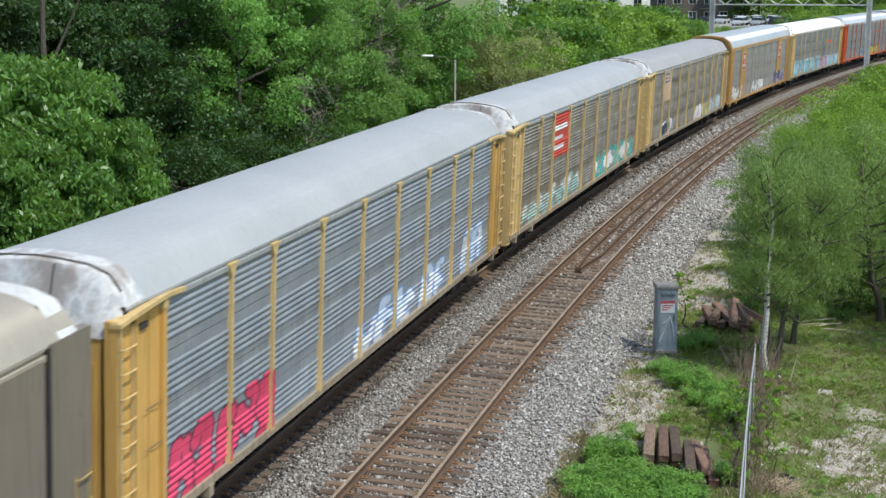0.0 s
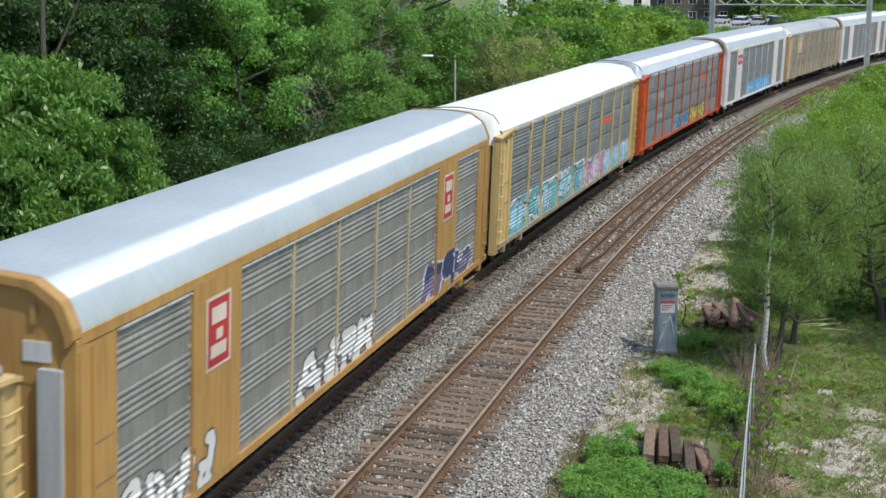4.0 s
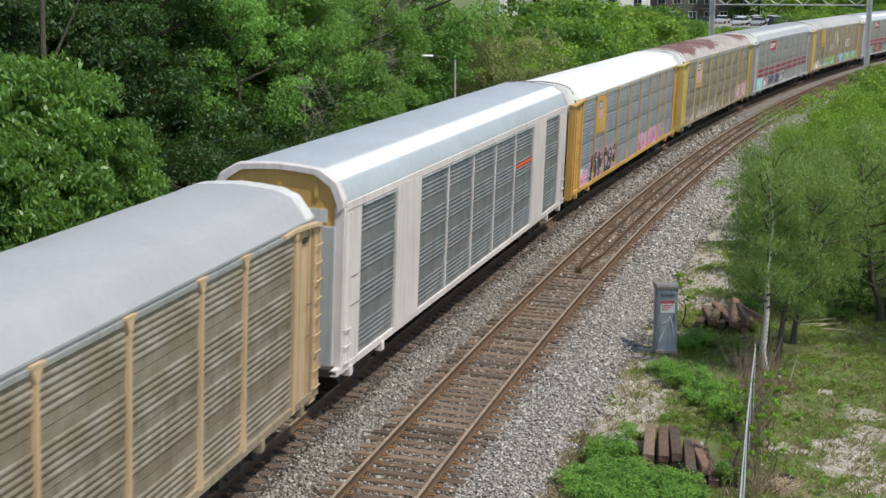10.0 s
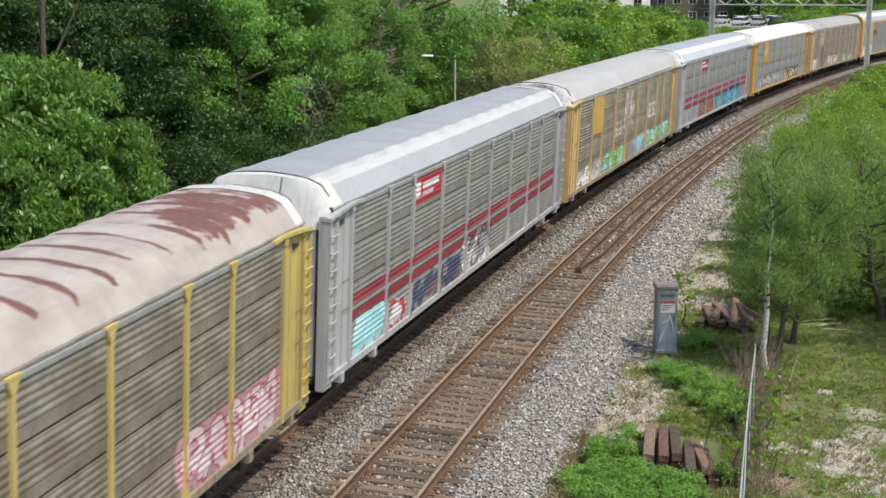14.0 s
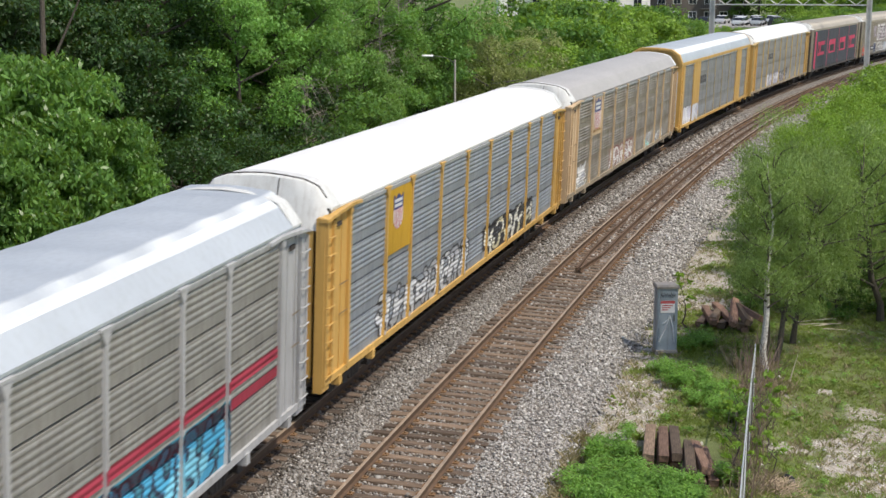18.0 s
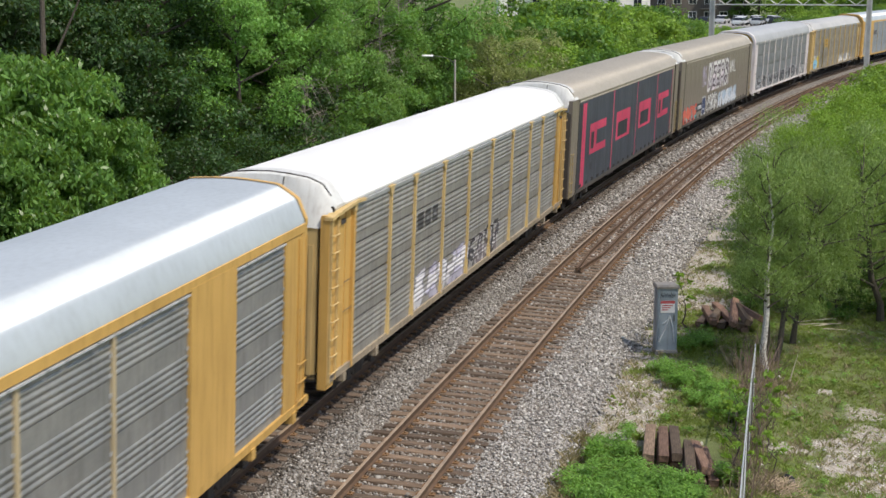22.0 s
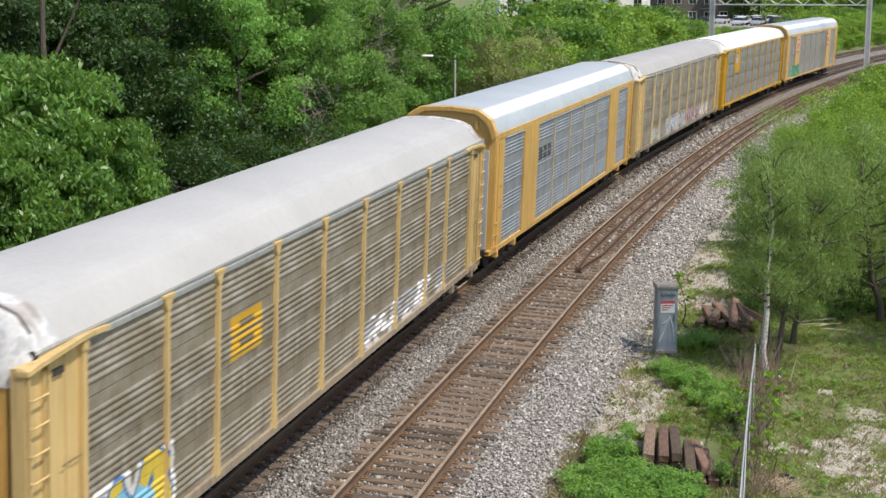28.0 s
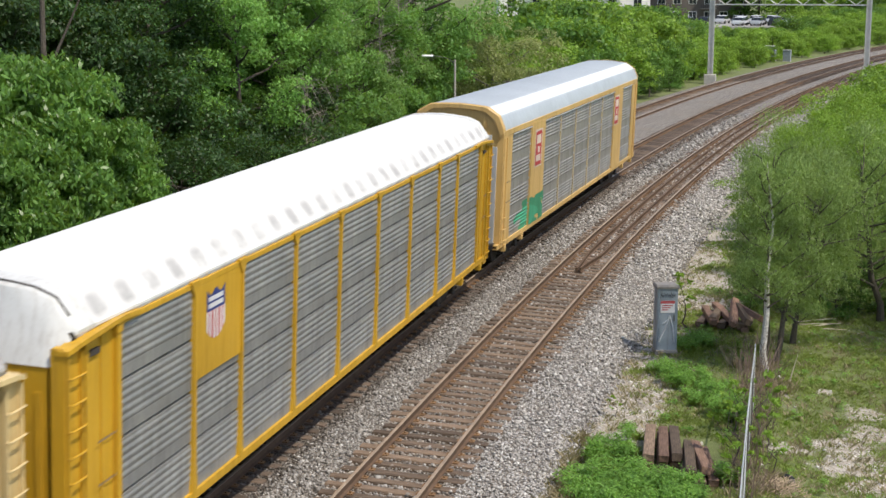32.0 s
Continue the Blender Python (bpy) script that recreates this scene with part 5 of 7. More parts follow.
MARK = blocks("lettering", "", [(-6.75 + 0.72 * k, 3.2, -6.2 + 0.72 * k, 3.66, 0) for k in range(3)] + [(-6.6 + 0.72 * k, 3.36, -6.35 + 0.72 * k, 3.5, 1) for k in (1, 2)], ((56, 54, 54), (126, 126, 126)))
FIVE = [(0.07, 0.62, 0.9, 0.72), (0.07, 0.40, 0.65, 0.50), (0.07, 0.18, 0.7, 0.28)]
SPECS = [
    (-25, dict(label="tan and brown smooth-sided covered car carrier", kind="smooth", body=BROWN, trim=BROWN, eave=R_BEIGE, roof=R_BEIGE, end=DARK_BROWN, hood=HOOD_WHITE, deco=(words(("??", (8.5, 1.1, 11.5, 2.0), (TEAL, WH, BLUE))),))),
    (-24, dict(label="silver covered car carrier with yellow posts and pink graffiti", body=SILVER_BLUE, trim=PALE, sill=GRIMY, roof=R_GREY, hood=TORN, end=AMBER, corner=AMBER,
               deco=(words(("?????", (-11.7, 1.12, -7.0, 2.15), (PINK, (214, 62, 100), (110, 40, 66)), dict(fat=0.95, rim=0.3)), ("???", (-1.7, 1.12, 3.3, 2.0), ((190, 205, 226), (214, 218, 226), (120, 150, 200))), ("??", (3.9, 1.12, 6.6, 2.0), ((190, 205, 226), (214, 218, 226), (120, 150, 200))), ("??", (8.4, 1.12, 11.3, 2.2), ((190, 205, 226), (214, 218, 226), (120, 150, 200)))),))),
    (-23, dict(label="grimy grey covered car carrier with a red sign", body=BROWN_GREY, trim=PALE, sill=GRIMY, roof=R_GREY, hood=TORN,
               deco=(logo_sign(-7.1, -4.35, 2.95, 4.64, (196, 62, 46), FIVE), words(("??????", (1.5, 1.12, 11.2, 2.05), ((70, 165, 160), WH, (190, 205, 200)), dict(fat=0.7, rim=0.15)), ("????", (-11.6, 1.12, -7.3, 1.85), ((150, 180, 172), (190, 195, 185), (165, 165, 158)), dict(fat=0.6, rim=0.15)), ("?????", (-7.0, 1.12, -1.6, 1.95), ((150, 185, 178), (205, 205, 198), (150, 160, 155)), dict(fat=0.6, rim=0.15)))))),
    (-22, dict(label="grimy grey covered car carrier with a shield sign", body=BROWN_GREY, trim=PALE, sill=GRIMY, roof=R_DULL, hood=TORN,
               deco=(badge(TAN, True), words(("????", (-6.7, 3.95, -4.9, 4.2), (BK,), THIN), ("???", (-4.2, 3.95, -2.3, 4.2), (BK,), THIN), ("????", (1.2, 1.12, 5.0, 1.85), (WH, (205, 195, 210), GY), dict(fat=0.85)), ("??", (5.0, 1.12, 6.9, 1.8), ((165, 160, 80), (190, 185, 120), GY), dict(fat=0.85)), ("????", (7.3, 1.12, 11.8, 1.95), ((165, 190, 200), (195, 205, 210), (130, 150, 165)), dict(fat=0.85)), ("??", (-9.2, 1.2, -5.8, 1.9), (WH, BK, BLUE))))) ),
    (-21, dict(label="ochre and grey covered car carrier with wide bands", kind="bands", band_bays=(1, 7), body=GREY_BROWN, trim=OCHRE, slim=SLIM_TAN, roof=R_BLUE,
               deco=(band_emblem(-8.2, 3.05, 4.35), band_emblem(8.2, 3.05, 4.35), words(("????", (-12.0, 1.1, -8.2, 1.95), (WH, WH, (70, 66, 70)), dict(fat=0.62, rim=0.25)), ("????", (-3.8, 1.1, 1.6, 1.95), (WH, WH, (60, 58, 62)), dict(fat=0.66, rim=0.3)), ("???", (6.0, 1.1, 11.4, 2.0), (NAVY, (110, 100, 130), (214, 210, 220)), dict(fat=0.85, rim=0.3)))))),
    (-20, dict(label="grey covered car carrier with a white roof and long graffiti", ribs="full", body=SLATE, trim=PALE, sill=GRIMY, roof=R_WHITE,
               deco=(blocks("stripe", "", [(4.35, 3.36, 7.0, 3.58, 0)], ((214, 90, 36),)), words(("????????", (-12, 1.12, 0.8, 2.2), ((110, 175, 185), (160, 200, 215), (60, 70, 80), (205, 212, 214)), CLOUD), ("????", (0.9, 1.12, 5.6, 2.05), ((175, 130, 165), (200, 175, 205), (110, 85, 120), (205, 205, 210)), CLOUD), ("?????", (5.7, 1.12, 11.9, 1.95), ((135, 190, 205), (175, 205, 220), (95, 130, 160), (208, 212, 214)), CLOUD))))),
    (-19, dict(label="grey covered car carrier with orange posts and doors", ribs="full", body=SLATE, trim=ORANGE, roof=R_WAVY, roof_style="wavy", hood=R_WAVY, eave=SILVER_TRIM,
               deco=(blocks("stripe", "", [(4.35, 3.42, 7.1, 3.60, 0)], ((214, 90, 36),)), blocks("patch", "", [(-9.15, 3.3, -7.25, 3.6, 0), (-9.15, 2.2, -7.25, 2.45, 0), (7.2, 3.9, 9.1, 4.1, 0), (7.2, 2.9, 9.1, 3.1, 0)], ((150, 158, 164),)), words(("?????", (-3.3, 1.12, 1.3, 1.95), ((90, 150, 190), (150, 195, 215), (28, 34, 48)), dict(fat=0.6, rim=0.45)), ("??????", (1.4, 1.12, 7.0, 1.95), ((205, 190, 70), (180, 165, 60), (48, 44, 30)), dict(fat=0.6, rim=0.42)))))),
    (-18, dict(label="white and grey covered car carrier with a red emblem", kind="bands", band_bays=(1, 7), body=SLATE, trim=WHITE, roof=R_BLUE, arch=AMBER, end=SILVER_TRIM,
               deco=(blocks("emblem", "", [(-9.0, 3.55, -8.25, 4.25, 0), (-8.82, 3.80, -8.43, 4.0, 1), (-8.12, 3.55, -7.37, 4.25, 0), (-7.94, 3.80, -7.55, 4.0, 1)], ((196, 30, 60), (215, 212, 210))), words(("???????", (-4.1, 1.12, 5.9, 1.95), ((110, 175, 215), (140, 195, 225), (60, 105, 160), (120, 170, 200)), dict(cloud=True, fat=0.6, rim=0.3)),)))),
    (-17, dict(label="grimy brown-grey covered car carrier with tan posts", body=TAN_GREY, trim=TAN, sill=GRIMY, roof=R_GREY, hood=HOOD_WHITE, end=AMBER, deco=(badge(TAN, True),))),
    (-16, dict(label="white and grey covered car carrier with an orange stripe", kind="bands", band_bays=(1, 7), body=SLATE, trim=WHITE, roof=R_BLUE, arch=AMBER, end=SILVER_TRIM, deco=(blocks("stripe", "", [(4.5, 3.34, 7.1, 3.52, 0)], ((214, 90, 46),)),))),
    (-15, dict(label="silver covered car carrier with a white roof and yellow ends", ribs="full", body=SILVER_BLUE, trim=AMBER, roof=R_WHITE, hood=HOOD_WHITE,
               deco=(badge(AMBER, small=True), words(("??", (-12.0, 1.15, -10.4, 1.8), (ROSE, WH, LAV)), ("?????", (-9.8, 1.12, -3.8, 2.15), ((40, 38, 42), (58, 54, 60), (200, 195, 200), (196, 140, 160)), dict(cloud=True, fat=0.62, rim=0.24)), ("?????", (1.5, 1.12, 8.3, 1.95), ((206, 150, 178), (190, 110, 150), (222, 205, 214)), dict(fat=0.7, rim=0.25)))))),
    (-14, dict(label="brown-grey covered car carrier with a rusty roof", ribs="full", body=BROWN_GREY, trim=paint("lemon_yellow", tone(206, 184, 112, 0.9), 0.5, 0.4), sill=GRIMY, roof=R_RUST, roof_style="ribbed", hood=HOOD_WHITE,
               deco=(badge(PALE, False), words(("?????", (6.9, 1.12, 12.0, 2.1), ((226, 206, 210), (214, 186, 194), (168, 72, 88), (196, 150, 160)), dict(cloud=True, fat=0.6, rim=0.26)), ("??", (-11.8, 1.15, -8.5, 1.5), (WH,), THIN), ("????", (-8, 1.15, 0, 1.5), (WH,), THIN))))),
    (-13, dict(label="silver covered car carrier with red stripes and a red sign", ribs="full", body=GREY_BROWN, trim=SILVER_TRIM, roof=R_STEEL, roof_style="wavy", hood=HOOD_WHITE,
               deco=(blocks("stripe", "", stripes(2.36), ((150, 48, 60),)), logo_sign(-7.05, -4.4, 3.92, 4.66, (172, 40, 56), [(0.06, 0.2, 0.22, 0.8), (0.3, 0.45, 0.9, 0.7), (0.3, 0.2, 0.7, 0.35)]), words(("??", (-11.6, 1.12, -9.4, 1.95), ((150, 210, 214), (180, 222, 224), (200, 228, 230)), dict(fat=1.3)), ("??", (-9.0, 1.15, -7.5, 1.75), (REDD, WH, WH)), ("????", (-7.1, 1.12, -1.8, 1.85), ((62, 72, 100), (120, 92, 90), (96, 104, 120))), ("???", (-1.9, 1.12, 1.8, 2.1), (WH, GY, BK)))))),
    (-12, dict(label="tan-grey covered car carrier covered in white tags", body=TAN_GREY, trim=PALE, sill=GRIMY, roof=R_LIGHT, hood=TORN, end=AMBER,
               deco=(lambda car, spec: part("sign_plate", PLATE, AMBER, car), words(("HESO", (4.45, 2.62, 7.4, 3.28), (WH,), dict(fat=0.6, rim=0.0, slant=0.0)), ("??", (-1.7, 2.7, 0.6, 4.3), (WH,), dict(fat=0.3, rim=0)), ("??", (-4.2, 2.5, -2.2, 3.1), (WH,), dict(fat=0.3, rim=0)), ("??????", (4.4, 1.12, 11.8, 1.85), (MINT, LIME, BLUE)), ("???", (0.9, 1.12, 3.9, 1.9), (SKY, BLUE, WH)), ("???", (-6.4, 1.12, -1.6, 1.85), (LIME, MINT, GREEN)), ("???", (-11.8, 1.12, -7.0, 1.85), (WH, GY, WH), dict(fat=0.4)))))),
    (-11, dict(label="silver covered car carrier with red stripes and bright graffiti", ribs="full", body=GREY_BROWN, trim=SILVER_TRIM, roof=R_WAVY, roof_style="wavy", hood=HOOD_WHITE,
               deco=(blocks("stripe", "", stripes(2.36), ((160, 44, 66),)), logo_sign(-7.05, -4.4, 3.92, 4.66, (150, 40, 62), [(0.06, 0.2, 0.2, 0.55), (0.28, 0.3, 0.9, 0.5), (0.2, 0.62, 0.6, 0.78)]), words(("????", (-11.8, 1.12, -7.0, 1.85), (GY, (120, 130, 160), (178, 176, 184)), dict(fat=0.5, rim=0.25)), ("?????", (-6.8, 1.12, -1.3, 1.95), ((150, 50, 58), (128, 44, 52), (176, 168, 90), (70, 130, 130)), dict(cloud=True, fat=0.6, rim=0.3)), ("????", (-1.1, 1.12, 2.6, 2.0), ((90, 165, 170), (120, 180, 180), (40, 70, 84), (140, 150, 160)), dict(cloud=True, fat=0.6, rim=0.35)), ("??????", (2.6, 1.1, 9.2, 2.15), ((70, 165, 205), (120, 195, 220), (30, 44, 70), (60, 130, 150)), dict(cloud=True, fat=0.6, rim=0.4)))))),
    (-10, dict(label="silver-blue covered car carrier with a white roof and yellow ends", ribs="full", body=SILVER_BLUE, trim=AMBER, roof=R_WHITE, hood=HOOD_WHITE, end=AMBER,
               deco=(badge(YELLOW, small=True), words(("????????", (-9.8, 1.12, -0.6, 2.05), ((205, 206, 208), (170, 172, 176), (44, 44, 48)), dict(fat=0.5, rim=0.4)), ("?????", (1.1, 1.12, 8.3, 2.0), ((214, 212, 200), (196, 190, 160), (34, 32, 34), (40, 38, 40)), dict(cloud=True, fat=0.42, rim=0.4)))))),
    (-9, dict(label="brown-grey covered car carrier with tan posts and shield sign", body=BROWN_GREY, trim=TAN, sill=GRIMY, roof=R_WARM, hood=HOOD_WHITE, end=AMBER,
              deco=(badge(TAN, False), words(("???", (-12, 1.12, -9.5, 2.0), (WH, GY, WH), dict(fat=0.45)), ("?????", (-4.8, 1.12, 0.9, 1.95), (WH, (206, 200, 190), (135, 70, 58), (150, 120, 110)), dict(cloud=True, fat=0.5, rim=0.32)), ("??", (4.3, 1.15, 6.2, 1.75), (MINT, GY, WH), dict(fat=0.4)), ("??", (7.3, 1.15, 10.0, 1.65), (WH, GY, GY), dict(fat=0.35)))))),
    (-8, dict(label="amber and grey covered car carrier with wide bands", kind="bands", band_bays=(1, 7), body=SILVER, trim=AMBER, slim=SLIM_TAN, roof=R_BLUE,
              deco=(MARK, words(("?????", (-12.0, 1.1, -7.3, 2.0), ((226, 226, 230), (206, 205, 218), (128, 130, 150)), dict(fat=1.0, rim=0.16)))),)),
    (-7, dict(label="grey covered car carrier with a white roof and pale yellow posts", ribs="full", body=GREY_BROWN, trim=PALE, sill=GRIMY, roof=R_WHITE, hood=HOOD_WHITE, corner=AMBER,
              deco=(MARK, words(("?????", (-6.8, 1.12, -1.4, 2.0), ((216, 214, 218), (190, 186, 204), (130, 126, 140)), dict(fat=0.8, rim=0.22)), ("????", (-1.3, 1.12, 2.9, 2.0), ((60, 56, 60), (120, 112, 116), (196, 192, 192)), dict(fat=0.5, rim=0.3)))),)),
]


def paint_blocks(car, spec):
    """Slate side with pink bars and four bracket shapes."""
    it = [(-12.28, 1.1, 11.9, 4.68, 0), (-12.28, 1.1, -11.5, 4.6, 2), (-11.5, 1.1, -10.8, 4.6, 1)]
    it += [(u - 0.07, 1.1, u + 0.07, 4.68, 1) for u in (-4.95, 1.0, 6.9, 11.8)]
    for u, end in ((-9.9, 1), (-4.1, 0), (1.7, 0), (7.4, 1)):
        w = 3.4
        it += [(u, 2.3, u + w, 3.6, 1)]
        if end:
            it += [(u + 0.28, 2.5, u + 0.85, 3.22, 2), (u + 1.4, 2.62, u + w, 3.26, 0)]
        else:
            it += [(u + 0.4, 2.45, u + w - 0.6, 3.1, 2)]
    it += [(-9.7, 1.6, -9.25, 1.95, 2)]
    rects(car, spec, "graffiti", "", it, ((58, 63, 73), (206, 58, 96), (40, 42, 48)))


SPECS += [
    (-6, dict(label="brown smooth-sided covered car carrier painted slate with pink shapes", joint=spray((63, 68, 79)), kind="smooth", body=BROWN, trim=BROWN, eave=R_BEIGE, roof=R_BEIGE, end=DARK_BROWN, hood=HOOD_WHITE, deco=(paint_blocks,))),
    (-5, dict(label="brown smooth-sided covered car carrier with big white graffiti letters", kind="smooth", body=BROWN, trim=BROWN, eave=R_BEIGE, roof=R_BEIGE, end=DARK_BROWN, hood=HOOD_WHITE,
              deco=(blocks("graffiti", "", [(-7.9, 1.5, -6.1, 1.98, 0), (-7.5, 1.62, -7.15, 1.84, 1), (-7.05, 1.62, -6.7, 1.84, 1), (-6.6, 1.62, -6.25, 1.84, 1), (-6.05, 1.12, -4.85, 2.3, 1), (-5.97, 1.2, -4.93, 2.22, 2), (-5.7, 1.45, -5.2, 1.55, 1)], ((44, 42, 46), (212, 212, 216), (48, 66, 108))), words(("DEEPS", (-4.3, 2.55, 3.4, 4.25), (WH, (226, 214, 220), (96, 82, 88), (206, 200, 204)), dict(cloud=True, fat=0.5, rim=0.62, slant=0.08)), ("WNL", (4.1, 3.3, 6.8, 4.05), (WH,), dict(fat=0.42, rim=0, slant=0.05)), ("?????", (-4.5, 1.25, -0.4, 2.25), (WH, WH, (56, 52, 56)), dict(fat=0.62, rim=0.5)), ("????????", (0.0, 1.2, 7.6, 2.1), ((214, 218, 224), (180, 198, 214), (140, 142, 154)), dict(fat=0.95, rim=0.25)), ("?????", (-12.1, 1.1, -7.9, 2.0), ((214, 104, 82), (200, 92, 76), (128, 60, 56), (96, 172, 176)), dict(cloud=True, fat=0.85, rim=0.22)), ("??", (-6.4, 3.0, -4.9, 4.2), (LAV,), dict(fat=0.35, rim=0)))),)),
    (-4, dict(label="white-framed grey covered car carrier with dark graffiti", kind="posts", ends="bands", ribs="full", arch=AMBER, body=SLATE, trim=WHITE, roof=R_GREY, end=SILVER_TRIM,
              deco=(words(("???????????", (-11.5, 1.12, 8.4, 2.05), ((58, 58, 62), (112, 112, 116), (186, 186, 188)), dict(fat=0.7, rim=0.3)), ("???", (8.9, 1.12, 11.8, 1.85), (WH, GY, BK), dict(fat=0.5)))),)),
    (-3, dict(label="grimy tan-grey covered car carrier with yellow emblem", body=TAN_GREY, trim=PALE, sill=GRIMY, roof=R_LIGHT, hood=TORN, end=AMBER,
              deco=(blocks("emblem", "", [(-6.5, 3.40, -5.0, 3.72, 0), (-6.5, 3.05, -5.0, 3.32, 0), (-6.5, 2.92, -4.9, 2.98, 0), (-6.1, 3.5, -5.4, 3.6, 1), (-6.1, 3.12, -5.4, 3.22, 1)], ((206, 160, 30), (110, 100, 80))), words(("?????", (1.6, 1.12, 9.3, 1.8), (WH, GY, GY), dict(fat=0.5)), ("??", (-11.9, 1.12, -9.0, 2.2), (YEL, SKY, BLUE, WH), CLOUD))))),
    (-2, dict(label="amber and silver covered car carrier with wide bands", kind="bands", band_bays=(1, 7), body=SILVER_BLUE, trim=AMBER, slim=SLIM_TAN, roof=R_BLUE, deco=(MARK,))),
    (-1, dict(label="tan-grey covered car carrier with pale posts and long graffiti", body=TAN_GREY, trim=CREAM, corner=PALE, sill=BROWN_GREY, roof=R_WARM, hood=TORN,
              deco=(words(("???", (-7.3, 3.4, -5.4, 3.75), (BK,), THIN), ("??", (-9.3, 1.2, -6.2, 1.8), (MINT, GY, WH), dict(fat=0.35)), ("?????", (-5.0, 1.12, 1.1, 2.0), ((150, 165, 185), (128, 124, 140), (222, 218, 220)), dict(fat=0.6, rim=0.4)), ("????", (1.15, 1.12, 6.3, 1.95), ((118, 84, 94), (138, 104, 112), (205, 196, 202)), dict(fat=0.6, rim=0.35)), ("??", (6.6, 1.15, 10.1, 1.85), (WH, WH, GY), dict(fat=0.4)))),)),
    (0, dict(label="silver covered car carrier with bright yellow posts and white roof", ribs="full", body=SILVER, trim=YELLOW, roof=R_SMUDGED, hood=HOOD_WHITE, eave=YELLOW, deco=(badge(YELLOW, small=True),))),
    (1, dict(label="yellow and silver covered car carrier at the train's end", kind="bands", band_bays=(1, 7), body=GREY_BROWN, slim=SLIM_TAN, trim=paint("warm_yellow", tone(205, 168, 102, 0.92), 0.45, 0.35), roof=R_BLUE,
             deco=(band_emblem(-8.2, 3.05, 4.4), band_emblem(7.7, 3.05, 4.4), words(("??", (-11.1, 1.1, -6.9, 1.95), (GREEN, (60, 160, 120), GREEN), dict(fat=0.8, rim=0.1)))))),
]
CARS = {n: build_car(spec) for n, spec in SPECS}


# ---- trees, shrubs and grass ----
BARK = wood("bark", (0.040, 0.032, 0.024), (0.115, 0.098, 0.078), 0.95, 0.25)
PALE_BARK = wood("pale_bark", (0.10, 0.088, 0.075), (0.26, 0.24, 0.215), 0.9, 0.15)
LEAF_DEEP = leafy("leaf_deep", (0.026, 0.076, 0.013), (0.088, 0.212, 0.035), 0.35)
# leaves of the woods' hollow: its shade is put into this darker green
LEAF_SHADED = leafy("leaf_dark", (0.015, 0.042, 0.011), (0.048, 0.115, 0.027), 0.25)
LEAF_MID = leafy("leaf_mid", (0.052, 0.125, 0.021), (0.150, 0.300, 0.056), 0.45)
LEAF_SHEEN = leafy("leaf_sheen", (0.058, 0.136, 0.028), (0.168, 0.325, 0.068), 0.45)
LEAF_SHEEN.node_tree.nodes["Principled BSDF"].inputs["Roughness"].default_value = 0.36
LEAF_LIGHT = leafy("leaf_light", (0.108, 0.245, 0.052), (0.275, 0.515, 0.132), 0.55)
LEAF_FRESH = leafy("leaf_fresh", (0.128, 0.235, 0.028), (0.325, 0.505, 0.082), 0.5)
LEAF_OLIVE = leafy("leaf_olive", (0.105, 0.215, 0.055), (0.265, 0.440, 0.135), 0.55)
LEAF_BUFF = leafy("leaf_buff", (0.20, 0.24, 0.090), (0.40, 0.42, 0.185), 0.5)
LEAF_WILLOW = leafy("leaf_willow", (0.118, 0.190, 0.056), (0.30, 0.415, 0.140), 0.5)
GRASS = leafy("grass_blade", (0.155, 0.185, 0.055), (0.275, 0.355, 0.088), 0.5, 0.9)
WEED = leafy("weed_leaf", (0.11, 0.245, 0.045), (0.29, 0.53, 0.11), 0.5, 1.6)
DRY = leafy("dry_stalk", (0.24, 0.19, 0.11), (0.46, 0.38, 0.25), 0.35, 0.8)
BIRCH = wood("weathered_pale_bark", (0.26, 0.24, 0.22), (0.62, 0.59, 0.55), 0.85, 0.1)


def leaf_cloud(rng, centres, radii, count, size, slim=0.55, droop=0.3, flat=0.75, up=0.55):
    """Leaves round clump centres: quads with a bent tip, most near each clump's skin, facing out and up."""
    idx = rng.choice(len(centres), count, p=(radii ** 2) / np.sum(radii ** 2))
    d = rng.normal(size=(count, 3))
    d /= np.linalg.norm(d, axis=1, keepdims=True)
    d[:, 2] = np.abs(d[:, 2]) * 0.9 - 0.35 * (rng.random(count) < 0.4)
    rad = radii[idx] * (0.35 + 0.65 * rng.random(count) ** 0.45)
    p = centres[idx] + d * rad[:, None] * np.array([1, 1, flat])
    nrm = d * 0.55 + rng.normal(size=(count, 3)) * 0.5 + np.array([0.05, -0.05, up])
    nrm /= np.linalg.norm(nrm, axis=1, keepdims=True)
    t = np.cross(nrm, rng.normal(size=(count, 3)))
    t /= np.linalg.norm(t, axis=1, keepdims=True)
    t[:, 2] -= droop
    t /= np.linalg.norm(t, axis=1, keepdims=True)
    w = np.cross(nrm, t)
    w /= np.linalg.norm(w, axis=1, keepdims=True)
    L = size * rng.uniform(0.6, 1.35, count)[:, None]
    W = L * slim * 0.5
    v = np.stack([p - t * L * 0.5, p + w * W, p + t * L * 0.55 - nrm * L * 0.12, p - w * W], 1)
    return v.reshape(-1, 3)


def quads(n):
    return np.arange(n * 4).reshape(-1, 4)


